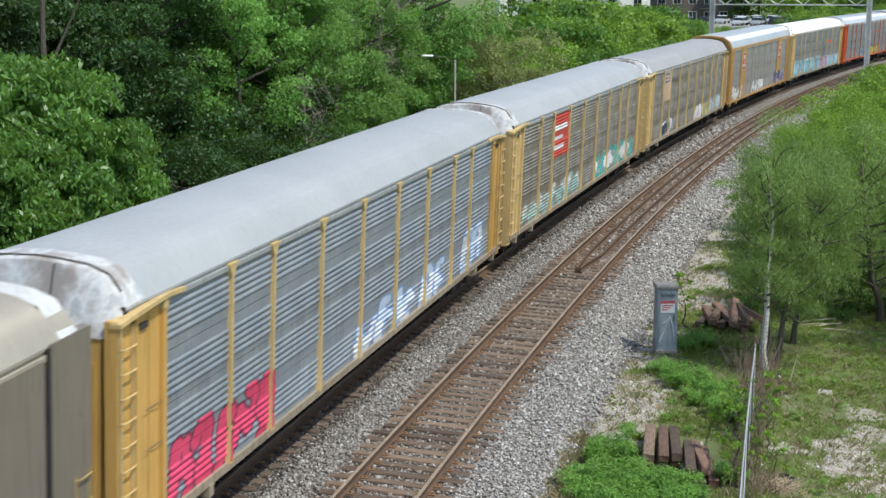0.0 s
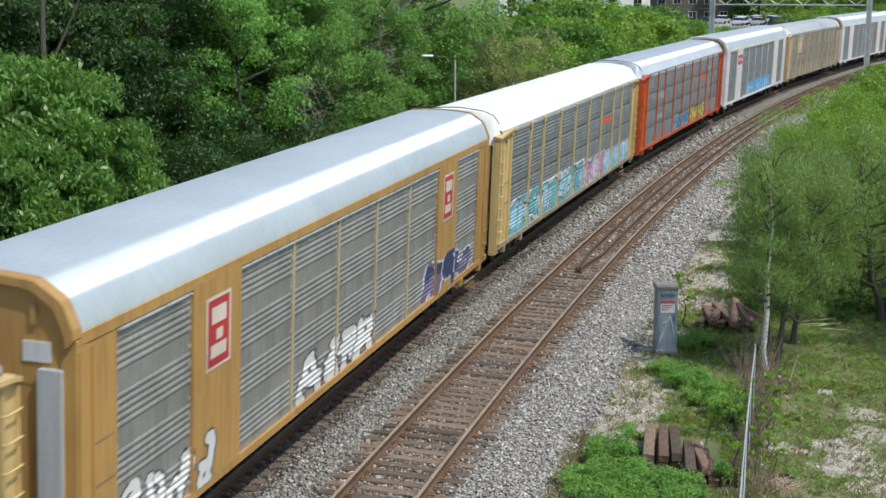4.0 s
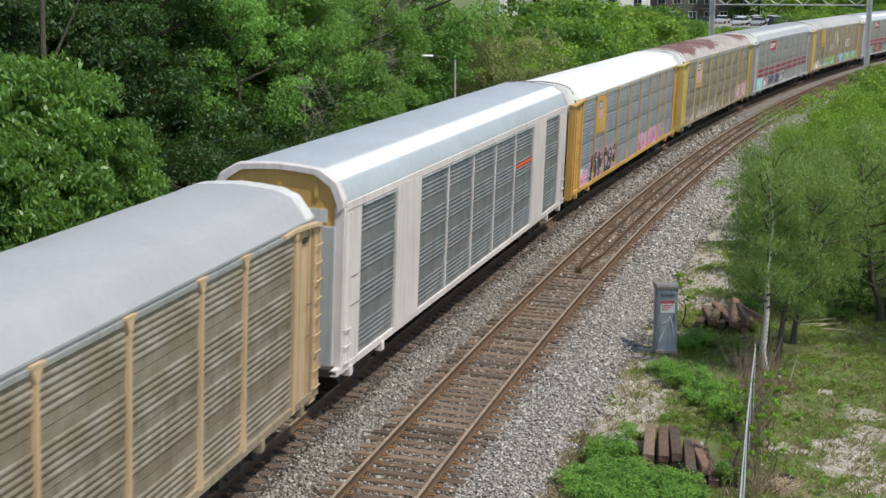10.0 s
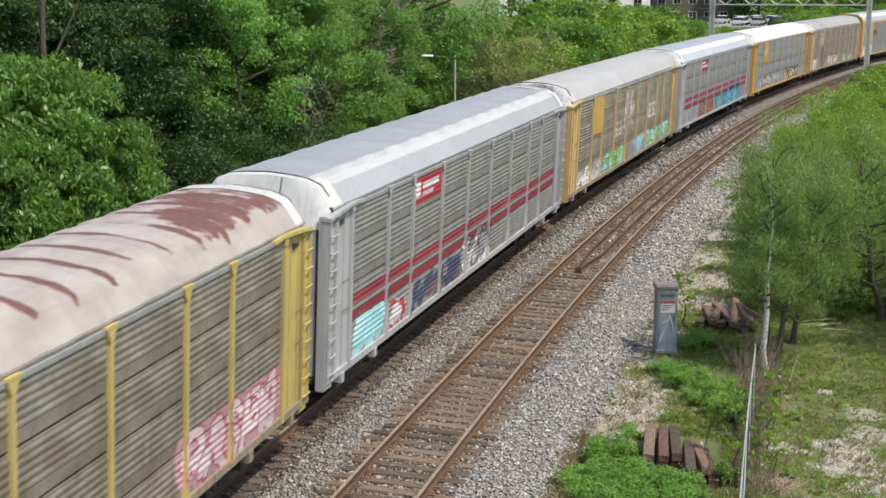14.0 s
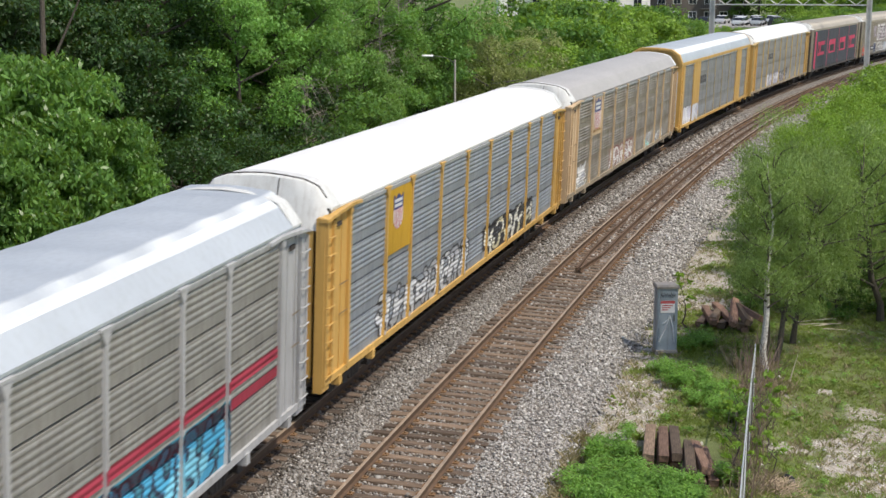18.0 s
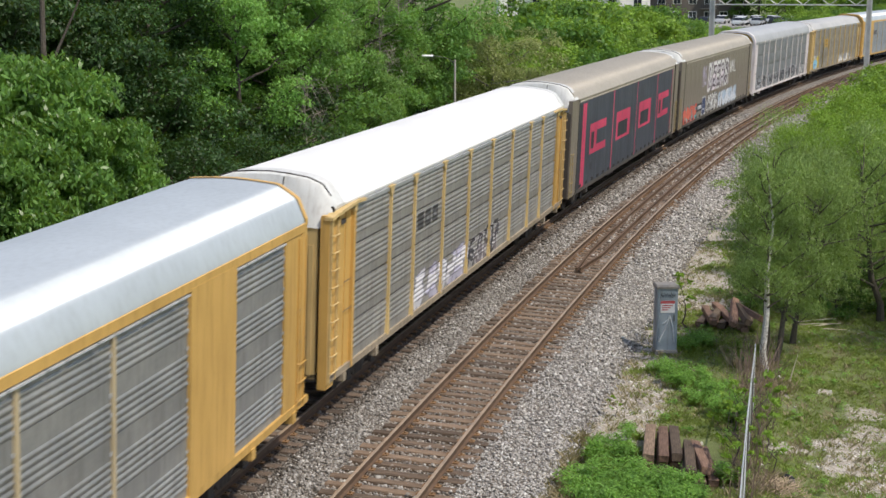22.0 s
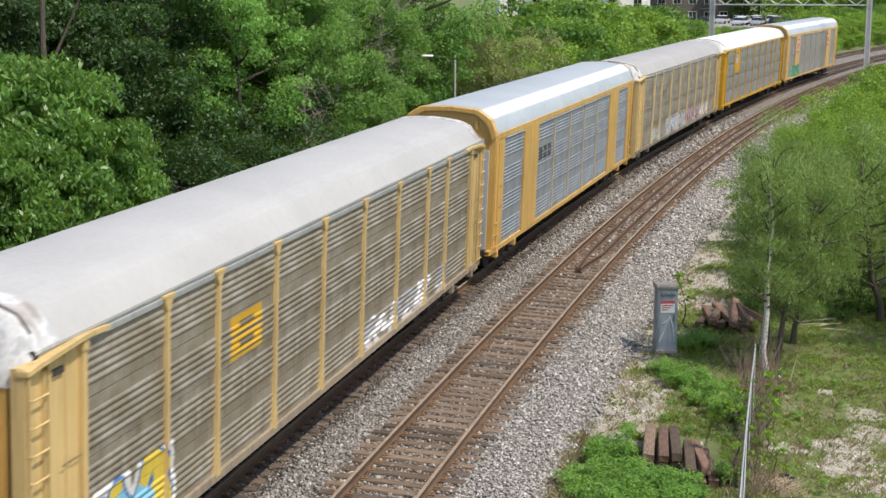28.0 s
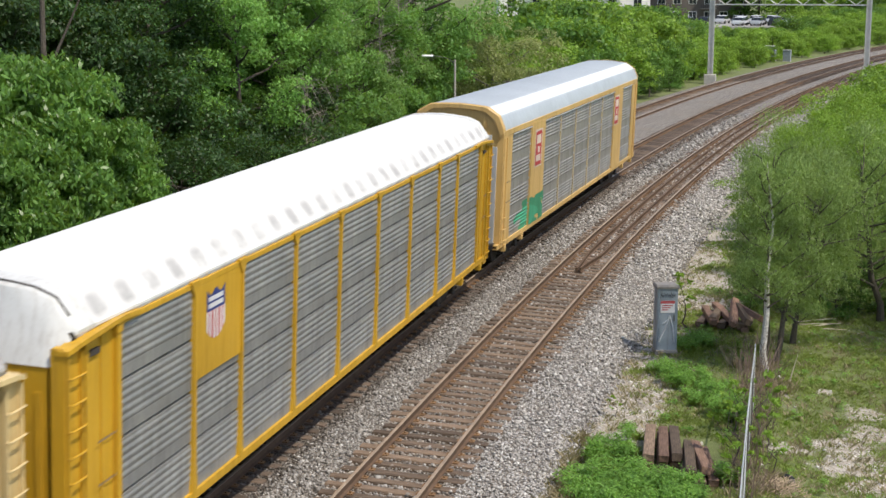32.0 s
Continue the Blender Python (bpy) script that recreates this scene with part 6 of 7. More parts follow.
class TreeKind:
    """Meshes of one kind of tree, built once: trunk with limbs, and crown."""

    def __init__(self, name, seed, height, spread, low, leaves, size, slim=0.55, limbs=11, clump=(0.7, 1.25), lean=0.05, flat=0.75, twigs=4, droop=0.3, bare=0, girth=1.0, split=False):
        rng = np.random.default_rng(seed)
        self.name = name
        g = Geo()
        top = np.array([rng.normal(0, lean) * height, rng.normal(0, lean) * height, height * 0.8])
        trunk = [Vector(top * k) + Vector((rng.normal(0, 0.06), rng.normal(0, 0.06), 0)) * (k > 0) for k in (0, 0.12, 0.3, 0.5, 0.72, 1.0)]
        r0 = (0.016 * height + 0.03) * girth
        g.tube(trunk, [r0 * 1.35, r0, r0 * 0.85, r0 * 0.65, r0 * 0.4, r0 * 0.12], 9)
        cs, rs = [], []
        self.limbs = []
        for i in range(limbs):
            k = low + (1 - low) * (i + 0.5) / limbs
            base = Vector(top * min(0.97, k * 0.92))
            ang = 2.4 * i + rng.normal(0, 0.4)
            # widest in the middle of the crown, ragged outline
            reach = spread * (0.55 + 0.45 * math.sin(math.pi * min(1, (k - low) / (1 - low) * 0.8 + 0.15))) * rng.uniform(0.7, 1.15)
            rise = rng.uniform(0.15, 0.6) * reach + 0.06 * height * k
            tip = base + Vector((math.cos(ang) * reach, math.sin(ang) * reach, rise))
            mid = base.lerp(tip, 0.5) + Vector((0, 0, -0.08 * reach + rng.normal(0, 0.1)))
            trunk_geo = g
            if split:
                g = Geo()
            g.tube([base, mid, tip], [r0 * 0.38, r0 * 0.22, r0 * 0.06], 6)
            for j in range(twigs):
                q = base.lerp(tip, 0.45 + 0.55 * (j + 0.5) / twigs)
                off = Vector(rng.normal(0, 0.28, 3)) * reach * 0.55
                e = q + off
                g.tube([q, e], [r0 * 0.1, r0 * 0.03], 4)
                if j >= bare:
                    cs.append(tuple(e))
                    rs.append(rng.uniform(*clump))
            cs.append(tuple(tip))
            rs.append(rng.uniform(*clump))
            if split:
                self.limbs.append(g.mesh(name + "_branch", True))
                g = trunk_geo
        cs.append(tuple(Vector(top) + Vector((0, 0, height * 0.12))))
        rs.append(clump[1])
        cs, rs = np.array(cs), np.array(rs)
        cs[:, 2] = np.maximum(cs[:, 2], 0.25)
        v = leaf_cloud(rng, cs, rs, leaves, size, slim, droop, flat)
        v[:, 2] = np.maximum(v[:, 2], 0.02)
        self.trunk, self.crown = g.mesh(name + "_trunk", True), fast_mesh(name + "_crown", v, quads(leaves))

    def plant(self, x, y, z, turn, scale, leaf, bark, name, label, category="tree", group="", tilt=0.0, limb_bark=None):
        ob = thing(name, None, None, label, category, group, at=Matrix.Translation((x, y, z)) @ Matrix.Rotation(tilt, 4, "Y") @ Matrix.Rotation(turn, 4, "Z") @ Matrix.Scale(scale, 4))
        part("trunk", self.trunk, bark, ob)
        for limb in self.limbs:
            part("branch", limb, limb_bark or bark, ob)
        part("crown", self.crown, leaf, ob)
        return ob


THICK = []


def plant_woods():
    rnd = random.Random(11)
    oak = [TreeKind("oak%d" % i, 40 + i, 13, 3.6, 0.06, 26000, 0.175, 0.50, limbs=19, clump=(0.6, 1.15), twigs=5, droop=0.55) for i in range(3)]
    ash = [TreeKind("ash%d" % i, 60 + i, 12, 3.0, 0.08, 20000, 0.165, 0.45, limbs=17, clump=(0.5, 1.0), twigs=7, bare=2, girth=1.0) for i in range(3)]
    shrub = [TreeKind("shrub%d" % i, 80 + i, 4.6, 2.5, 0.03, 7000, 0.15, 0.5, limbs=12, clump=(0.5, 0.95), twigs=4) for i in range(2)]
    back = [TreeKind("back%d" % i, 70 + i, 13, 3.6, 0.06, 5000, 0.40, 0.62, limbs=15, clump=(0.85, 1.5), twigs=3) for i in range(2)]
    thick = [TreeKind("thicket%d" % i, 90 + i, 4.6, 2.7, 0.0, 4200, 0.27, 0.6, limbs=14, clump=(0.7, 1.15), twigs=4) for i in range(2)]
    lab = {"o": "tall leafy deciduous tree at the edge of the woods", "a": "slender young tree with thin limbs and light foliage", "s": "dense green shrub beside the railway"}
    # front edge of the woods, then the rows behind it
    for row, (off, step, s0, s1) in enumerate(((-12.5, 4.3, 18, 70), (-17.5, 4.8, 14, 73), (-24.0, 5.6, 18, 78), (-33.0, 6.5, 22, 84))):
        s = s0
        while s < s1:
            x, y, th = arc(s + rnd.uniform(-1, 1), off + rnd.uniform(-1.4, 1.4))
            if row == 0 and s < 33:
                s += step
                continue
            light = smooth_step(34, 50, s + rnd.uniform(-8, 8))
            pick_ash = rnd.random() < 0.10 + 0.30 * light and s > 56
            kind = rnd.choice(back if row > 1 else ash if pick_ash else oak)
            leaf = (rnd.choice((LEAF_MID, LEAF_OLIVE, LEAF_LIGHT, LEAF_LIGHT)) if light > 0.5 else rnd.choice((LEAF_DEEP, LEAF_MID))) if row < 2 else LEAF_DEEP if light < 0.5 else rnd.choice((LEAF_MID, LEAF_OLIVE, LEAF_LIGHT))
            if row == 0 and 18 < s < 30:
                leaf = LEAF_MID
            # deeper leaf colour stands for the shade in the gap
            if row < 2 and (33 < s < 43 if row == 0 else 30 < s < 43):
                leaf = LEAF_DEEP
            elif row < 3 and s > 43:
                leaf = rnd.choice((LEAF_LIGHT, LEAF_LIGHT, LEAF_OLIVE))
            # left of this bearing from the camera, shade is put into leaf colour
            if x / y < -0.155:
                leaf = LEAF_SHADED
            h = rnd.uniform(0.85, 1.2)
            turn = rnd.uniform(0, 6.28)
            if row == 0 and s < 41:
                s += step * rnd.uniform(0.8, 1.2)
                continue
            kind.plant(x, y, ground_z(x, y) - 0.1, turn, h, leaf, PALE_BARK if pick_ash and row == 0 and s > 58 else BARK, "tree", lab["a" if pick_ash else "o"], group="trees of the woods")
            s += step * rnd.uniform(0.8, 1.2)
    # a broad, well lit tree that stands out from the edge, and a bare dead stem
    big = TreeKind("broad", 33, 7.6, 3.3, 0.04, 30000, 0.235, 0.42, limbs=24, clump=(0.5, 0.95), twigs=5, droop=0.9)
    for x, y, sc in ((-13.0, 41.5, 0.85), (-12.5, 44.4, 1.0), (-14.6, 46.0, 1.1), (-16.0, 43.0, 1.0), (-13.9, 49.0, 1.0), (-11.6, 47.6, 0.82), (-11.6, 50.6, 0.66)):
        big.plant(x, y, ground_z(x, y) - 0.1, rnd.uniform(0, 6.28), sc, LEAF_SHEEN, BARK, "tree", "broad leafy tree that leans out from the woods", group="trees of the woods")
    g = Geo()
    g.tube([(0, 0, 0), (0.05, 0, 4), (-0.05, 0.1, 8), (0.1, 0, 12.5)], [0.16, 0.13, 0.10, 0.05], 9)
    g.tube([(0.0, 0, 7), (0.9, 0.3, 9), (1.6, 0.2, 10.5)], [0.06, 0.04, 0.015], 6)
    x, y = -13.0, 48.6
    dead = thing("dead_tree", None, None, "bare grey dead tree stem before the leaves", "tree", at=pose(x, y, ground_z(x, y)))
    part("trunk", g.mesh("dead_trunk", True), BARK, dead)
    twiggy = plain("dead_twig", (0.30, 0.265, 0.215), 0.9, 0, 0.3)
    for s, off, high, n, seed in ((45.5, -10.6, 6.2, 46, 1), (47.5, -11.2, 6.8, 34, 2), (57.5, -11.4, 9.3, 70, 3), (61.5, -11.8, 9.6, 60, 4), (52.5, -11.8, 8.8, 30, 5)):
        x, y, th = arc(s, off)
        rnt = random.Random(seed)
        ob = thing("dead_shrub", None, None, "bare grey tangle of dead twigs before the leaves", "shrub", "dead growth along the woods", at=pose(x, y, ground_z(x, y), rz=rnt.uniform(0, 360)))
        g = Geo()
        g.tube([(0, 0, 0), (0.1, 0.05, high * 0.5), (0.0, 0.1, high)], [0.07, 0.05, 0.015], 7)
        part("trunk", g.mesh("dead_shrub_trunk", True), twiggy, ob)
        g = Geo()
        for k in range(n):
            h0 = high * rnt.uniform(0.45, 0.98)
            a, r = rnt.uniform(0, 6.28), rnt.uniform(0.5, 1.5)
            e = (r * math.cos(a), r * math.sin(a), h0 + rnt.uniform(-0.9, 0.5))
            m = (e[0] * 0.5, e[1] * 0.5, h0 + 0.15)
            g.tube([(0.05, 0.05, h0), m, e], [0.020, 0.013, 0.005], 4)
            for q in range(4):
                f = rnt.uniform(0.3, 1.0)
                b0 = tuple(m[i] + (e[i] - m[i]) * f for i in range(3))
                g.tube([b0, (b0[0] + rnt.gauss(0, 0.3), b0[1] + rnt.gauss(0, 0.3), b0[2] + rnt.gauss(-0.1, 0.3))], [0.009, 0.004], 3)
        part("twig_tangle", g.mesh("dead_twigs"), twiggy, ob, kind="stuff")
    # trees that close the gap (shade put into darker leaves) and the edge beyond
    for s, off, leaf, sc in ((33.5, -16.6, LEAF_SHADED, 0.95), (37.0, -17.0, LEAF_SHADED, 1.0), (40.5, -15.6, LEAF_SHADED, 1.0), (47.5, -14.6, LEAF_MID, 0.95), (50.5, -14.8, LEAF_LIGHT, 0.95), (53.0, -12.6, LEAF_OLIVE, 0.85), (56.5, -14.6, LEAF_LIGHT, 0.95), (60.5, -13.4, LEAF_OLIVE, 0.85), (65.5, -14.4, LEAF_LIGHT, 0.9)):
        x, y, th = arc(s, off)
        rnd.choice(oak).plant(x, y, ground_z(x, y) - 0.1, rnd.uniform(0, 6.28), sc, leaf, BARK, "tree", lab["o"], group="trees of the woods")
    # shrubs of the gap, with its shade in their leaf colour
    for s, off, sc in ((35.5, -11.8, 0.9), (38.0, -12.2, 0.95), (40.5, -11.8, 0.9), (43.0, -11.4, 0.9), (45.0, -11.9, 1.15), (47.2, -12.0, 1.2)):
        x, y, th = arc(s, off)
        rnd.choice(shrub).plant(x, y, ground_z(x, y) - 0.1, rnd.uniform(0, 6.28), sc, LEAF_SHADED, BARK, "shrub", lab["s"], "shrub", "undergrowth along the woods")
    # undergrowth in front of the trees, leaf colour darkened for the gap's shade
    s = 20
    while s < 128:
        x, y, th = arc(s, -10.0 + rnd.uniform(-0.8, 0.3))
        rnd.choice(shrub).plant(x, y, ground_z(x, y) - 0.1, rnd.uniform(0, 6.28), rnd.uniform(0.45, 0.7), LEAF_SHADED if -0.23 < x / y < -0.12 else rnd.choice((LEAF_MID, LEAF_DEEP)), BARK, "shrub", lab["s"], "shrub", "undergrowth along the woods")
        s += rnd.uniform(3.0, 4.5)
    # lighter thicket further along, up to the gantry and beyond
    for s0, s1, off, step, sc, leafs in ((78, 128, -11.8, 3.0, (0.75, 1.05), (LEAF_FRESH, LEAF_MID)), (80, 134, -15, 3.2, (1.1, 1.45), (LEAF_FRESH, LEAF_FRESH, LEAF_MID)), (92, 150, -20, 3.6, (1.3, 1.6), (LEAF_FRESH, LEAF_MID)), (128, 150, -12.5, 2.6, (0.5, 0.8), (LEAF_FRESH,)), (136, 300, -12.0, 3.0, (0.4, 0.55), (LEAF_FRESH,)), (136, 262, -14.5, 3.2, (0.6, 0.85), (LEAF_FRESH,)), (140, 280, -19, 3.8, (0.75, 1.0), (LEAF_FRESH, LEAF_FRESH, LEAF_MID)), (150, 300, -26, 4.6, (0.8, 1.1), (LEAF_FRESH, LEAF_MID)), (205, 340, -38, 6.0, (1.2, 1.8), (LEAF_MID, LEAF_FRESH))):
        s = s0
        while s < s1:
            x, y, th = arc(s, off + rnd.uniform(-1.3, 1.3))
            size = rnd.uniform(*sc)
            if 0.153 < x / y < 0.226:
                # height capped to stay under the camera's sight line to the car park
                size = min(size, (9.7 - 0.031 * y - ground_z(x, y)) / 5.4)
                if size < 0.2:
                    s += step
                    continue
            rnd.choice(thick).plant(x, y, ground_z(x, y) - 0.1, rnd.uniform(0, 6.28), size, rnd.choice(leafs), BARK, "bush", "bright green bush in the thicket along the line", "bush", "thicket along the line")
            s += step * rnd.uniform(0.85, 1.2) * (1.0 if s < 150 else 1.3)
    for k in range(26):
        u = 0.0725 + 0.066 * (k % 13) / 12 + rnd.uniform(-0.002, 0.002)
        y = 150.0 + 14 * (k // 13) + rnd.uniform(-5, 5)
        x = u * y
        top = 9.7 - y * ((0.0145 if u > 0.098 else 0.009) + rnd.uniform(0, 0.002)) - ground_z(x, y)
        thick[k % 2].plant(x, y, ground_z(x, y) - 0.1, rnd.uniform(0, 6.28), top / 5.2, rnd.choice((LEAF_FRESH, LEAF_MID)), BARK, "bush", "bright green bush in the thicket along the line", "bush", "thicket along the line")
    for k in range(9):
        u, y = 0.138 + 0.0042 * k, 196.0 + rnd.uniform(-5, 5)
        x = u * y
        top = 9.7 - y * (0.0192 + 0.0009 * k + rnd.uniform(0, 0.002)) - ground_z(x, y)
        thick[k % 2].plant(x, y, ground_z(x, y) - 0.1, rnd.uniform(0, 6.28), top / 5.2, rnd.choice((LEAF_FRESH, LEAF_MID)), BARK, "bush", "bright green bush in the thicket along the line", "bush", "thicket along the line")
    THICK.extend(thick)
    for k in range(7):
        x, y = 58.0 + 4.2 * k, 293.0 + rnd.uniform(-2, 6)
        back[k % 2].plant(x, y, ground_z(x, y) - 0.1, rnd.uniform(0, 6.28), rnd.uniform(0.7, 1.0), LEAF_DEEP, BARK, "tree", "dark leafy tree behind the car park", group="trees behind the car park")
    buff = TreeKind("buff", 35, 6.6, 3.0, 0.03, 26000, 0.14, 0.5, limbs=22, clump=(0.5, 0.95), twigs=6, bare=1)
    for x, y, sc in ((2.7, 91.0, 1.22),):
        buff.plant(x, y, ground_z(x, y) - 0.1, 1.0 + x, sc, LEAF_BUFF, PALE_BARK, "shrub", "round buff-green shrub in young leaf behind the lamp", "shrub", "thicket along the line")
    return shrub


SHRUB = plant_woods()


# ---- beside the near track: cabinet, old ties, fence, trees and weeds ----
def place(x, y, dz=0.0, **rot):
    return pose(x, y, ground_z(x, y) + dz, **rot)


def build_cabinet():
    x, y = 6.2, 40.25
    body_mat = paint("cabinet_paint", (0.27, 0.315, 0.35), 0.5, 0.5, (0.10, 0.085, 0.07))
    cab = thing("signal_cabinet", None, None, "grey-blue steel trackside cabinet with scrawled graffiti on the ballast edge", "cabinet", at=place(x, y, 0.0, rz=4))
    bm = bmesh.new()
    bmesh.ops.create_cube(bm, size=1)
    for v in bm.verts:
        v.co = Vector((v.co.x * 0.58, v.co.y * 0.46, v.co.z * 1.78 + 0.99))
    bmesh.ops.bevel(bm, geom=bm.edges[:], offset=0.02, segments=2, affect="EDGES")
    me = bpy.data.meshes.new("body")
    bm.to_mesh(me)
    part("body", me, body_mat, cab)
    g = Geo()
    g.loft([[(a * w, b * d, z) for a, b in ((-1, -1), (1, -1), (1, 1), (-1, 1))] for w, d, z in ((0.32, 0.27, 1.86), (0.32, 0.27, 1.92), (0.29, 0.24, 1.96))])
    part("roof", g, paint("cabinet_roof", (0.24, 0.22, 0.20), 0.6, 0.5), cab, "weathered cap with a drip edge")
    g = Geo()
    g.loft([[(a * w, b * d, z) for a, b in ((-1, -1), (1, -1), (1, 1), (-1, 1))] for w, d, z in ((0.31, 0.25, -0.25), (0.31, 0.25, 0.10), (0.30, 0.24, 0.12))])
    part("plinth", g, plain("concrete", (0.33, 0.31, 0.28), 0.9), cab, "rough concrete plinth")
    g = Geo()
    g.box(-0.235, 0.235, -0.240, -0.228, 0.26, 1.80, 0.0)
    door = part("door", g, body_mat, cab)
    g = Geo()
    g.box(0.17, 0.20, -0.27, -0.24, 0.95, 1.12)
    part("handle", g, plain("handle_steel", (0.2, 0.2, 0.2), 0.4, 0.8), door)
    for z in (0.45, 1.1, 1.65):
        g = Geo()
        g.tube([(-0.245, -0.24, z - 0.06), (-0.245, -0.24, z + 0.06)], 0.018, 8)
        part("hinge", g, body_mat, door)
    g = Geo()
    g.box(-0.20, 0.20, -0.246, -0.2415, 1.18, 1.52)
    sign = part("notice", g, plain("notice_white", (0.75, 0.72, 0.72), 0.5, 0, 0.06), door, "white notice with a red header")
    g = Geo()
    g.box(-0.20, 0.20, -0.2475, -0.2465, 1.44, 1.52)
    for k in range(3):
        g.box(-0.16, 0.14 - 0.06 * k, -0.2475, -0.2465, 1.37 - 0.06 * k, 1.40 - 0.06 * k)
    part("notice_bars", g, plain("notice_red", (0.5, 0.08, 0.08), 0.5), sign)
    ln = Geo()
    for pts in (((-0.23, 0.36), (-0.06, 0.72), (0.06, 1.10)), ((0.06, 1.10), (0.15, 0.80), (0.20, 0.34)), ((-0.14, 0.86), (0.03, 0.98))):
        ln.tube([(a, -0.243, b) for a, b in pts], 0.021, 5)
    part("white_scrawl", ln, spray((200, 205, 210)), door)
    dk = Geo()
    rnd = random.Random(3)
    for k in range(5):
        a = -0.2 + 0.085 * k
        dk.tube([(a, -0.243, 1.60 + rnd.uniform(0, 0.03)), (a + rnd.uniform(0.0, 0.05), -0.243, 1.76), (a + 0.06, -0.243, 1.62), (a + 0.075, -0.243, 1.7)], 0.009, 5)
    part("dark_scrawl", dk, spray(BK), door)


build_cabinet()


def build_ties():
    """Worn-out ties, dropped in two heaps."""
    rnd = random.Random(8)
    rows = []
    # heap in the grass: three flat side by side, the rest thrown against them
    for k, (x, y, z, rx, ry, rz) in enumerate(((4.53, 31.15, 0.09, 0, 0, 81), (4.80, 31.15, 0.10, 0, 0, 82), (5.06, 31.15, 0.10, 0, 0, 83), (4.53, 31.2, 0.27, 0, 1, 81), (4.81, 31.05, 0.28, 0, 1, 82), (5.08, 31.1, 0.28, 0, 2, 83), (5.12, 29.9, 0.12, 4, 0, 80), (5.36, 29.9, 0.12, 0, 0, 84), (5.60, 29.95, 0.12, 0, 0, 86), (5.20, 29.95, 0.31, 6, 2, 82), (5.45, 30.05, 0.30, 12, 3, 87))):
        rows.append((x, y, z, rx, ry, rz, "heap of old ties in the grass"))
    for k in range(9):
        rows.append((8.0 + 0.28 * (k % 5) + rnd.uniform(-0.06, 0.06), 43.6 + rnd.uniform(-0.3, 0.3), 0.10 + 0.19 * (k // 5), rnd.uniform(-4, 4), rnd.uniform(-3, 5), 82 + rnd.uniform(-14, 14), "heap of old ties by the tree"))
    for k in range(3):
        rows.append((8.7 + 0.22 * k, 43.2, 0.45, 25, -9 + 4 * k, 78 + 12 * k, "heap of old ties by the tree"))
    for k, (x, y, z, rx, ry, rz, grp) in enumerate(rows):
        thing("old_tie", TIES[k % 4] if k % 2 else OLD_TIES[k % 4], OLD_TIE, "split reddish-brown discarded railway tie on the ground", "railway tie", grp, at=place(x, y, z, rx=rx, ry=ry, rz=rz) @ Matrix.Diagonal((0.88 if k < 11 else 0.8, 1, 1, 1)))


OLD_TIES = [tie_mesh("old_tie_%d" % i, 2.5, 0.22, 0.17) for i in range(4)]
for m_ in OLD_TIES:
    m_.materials.append(OLD_TIE)
build_ties()


def build_fence():
    """Chain-link fence beside the line, laid on a bearing from the camera to show edge-on."""
    galv = plain("galvanised_tube", (0.60, 0.61, 0.61), 0.4, 0.5, 0.12)
    f = thing("chain_link_fence", None, None, "galvanised chain-link fence half hidden in brush", "fence", kind="")
    pts = []
    for i in range(6):
        y = 19.0 + 2.9 * i
        x = (0.2105 + (y - 23.4) * 0.00065) * y
        pts.append((x, y, ground_z(x, y)))
    top = 1.82
    for i, (x, y, z) in enumerate(pts):
        g = Geo()
        g.tube([(x, y, z - 0.2), (x, y, z + top + 0.02)], 0.016, 8)
        po = part("post", g, galv, f)
        g = Geo()
        g.tube([(x, y, z + top + 0.03), (x, y, z + top + 0.06), (x, y, z + top + 0.09)], [0.020, 0.019, 0.006], 8)
        part("post_cap", g, galv, po)
    for a, b in zip(pts, pts[1:]):
        g = Geo()
        g.tube([(a[0], a[1], a[2] + top), (b[0], b[1], b[2] + top)], 0.013, 8)
        part("top_rail", g, galv, f)
        g = Geo()
        # sideways offset shrinks with distance to fit the camera's view
        w = 0.07 * min(1.0, max(0.12, (29.0 - a[1]) / 7)), 0.07 * min(1.0, max(0.12, (29.0 - b[1]) / 7))
        g.tube([(a[0] + w[0], a[1], a[2] + top - 0.03), (b[0] + w[1], b[1], b[2] + top - 0.03)], 0.008, 6)
        part("tension_wire", g, galv, f)
    g = Geo()
    for a, b in zip(pts, pts[1:]):
        va, vb = Vector(a), Vector(b)
        n = 26
        for k in range(n):
            for s in (-1, 1):
                p0, p1 = va.lerp(vb, k / n), va.lerp(vb, min(1.0, max(0.0, (k + 16 * s) / n)))
                h = abs((min(n, max(0, k + 16 * s)) - k)) / 16 * top
                if h > 0.05:
                    g.tube([p0 + Vector((0, 0, 0.05)), p1 + Vector((0, 0, h))], 0.004, 3)
                    if s > 0:
                        g.tube([p0 + Vector((0, 0, top)), p1 + Vector((0, 0, top - h + 0.05))], 0.004, 3)
    part("wire_mesh", g, plain("dull_wire", (0.20, 0.19, 0.18), 0.6, 0.5, 0.2), f, "woven wire mesh", kind="stuff")


build_fence()


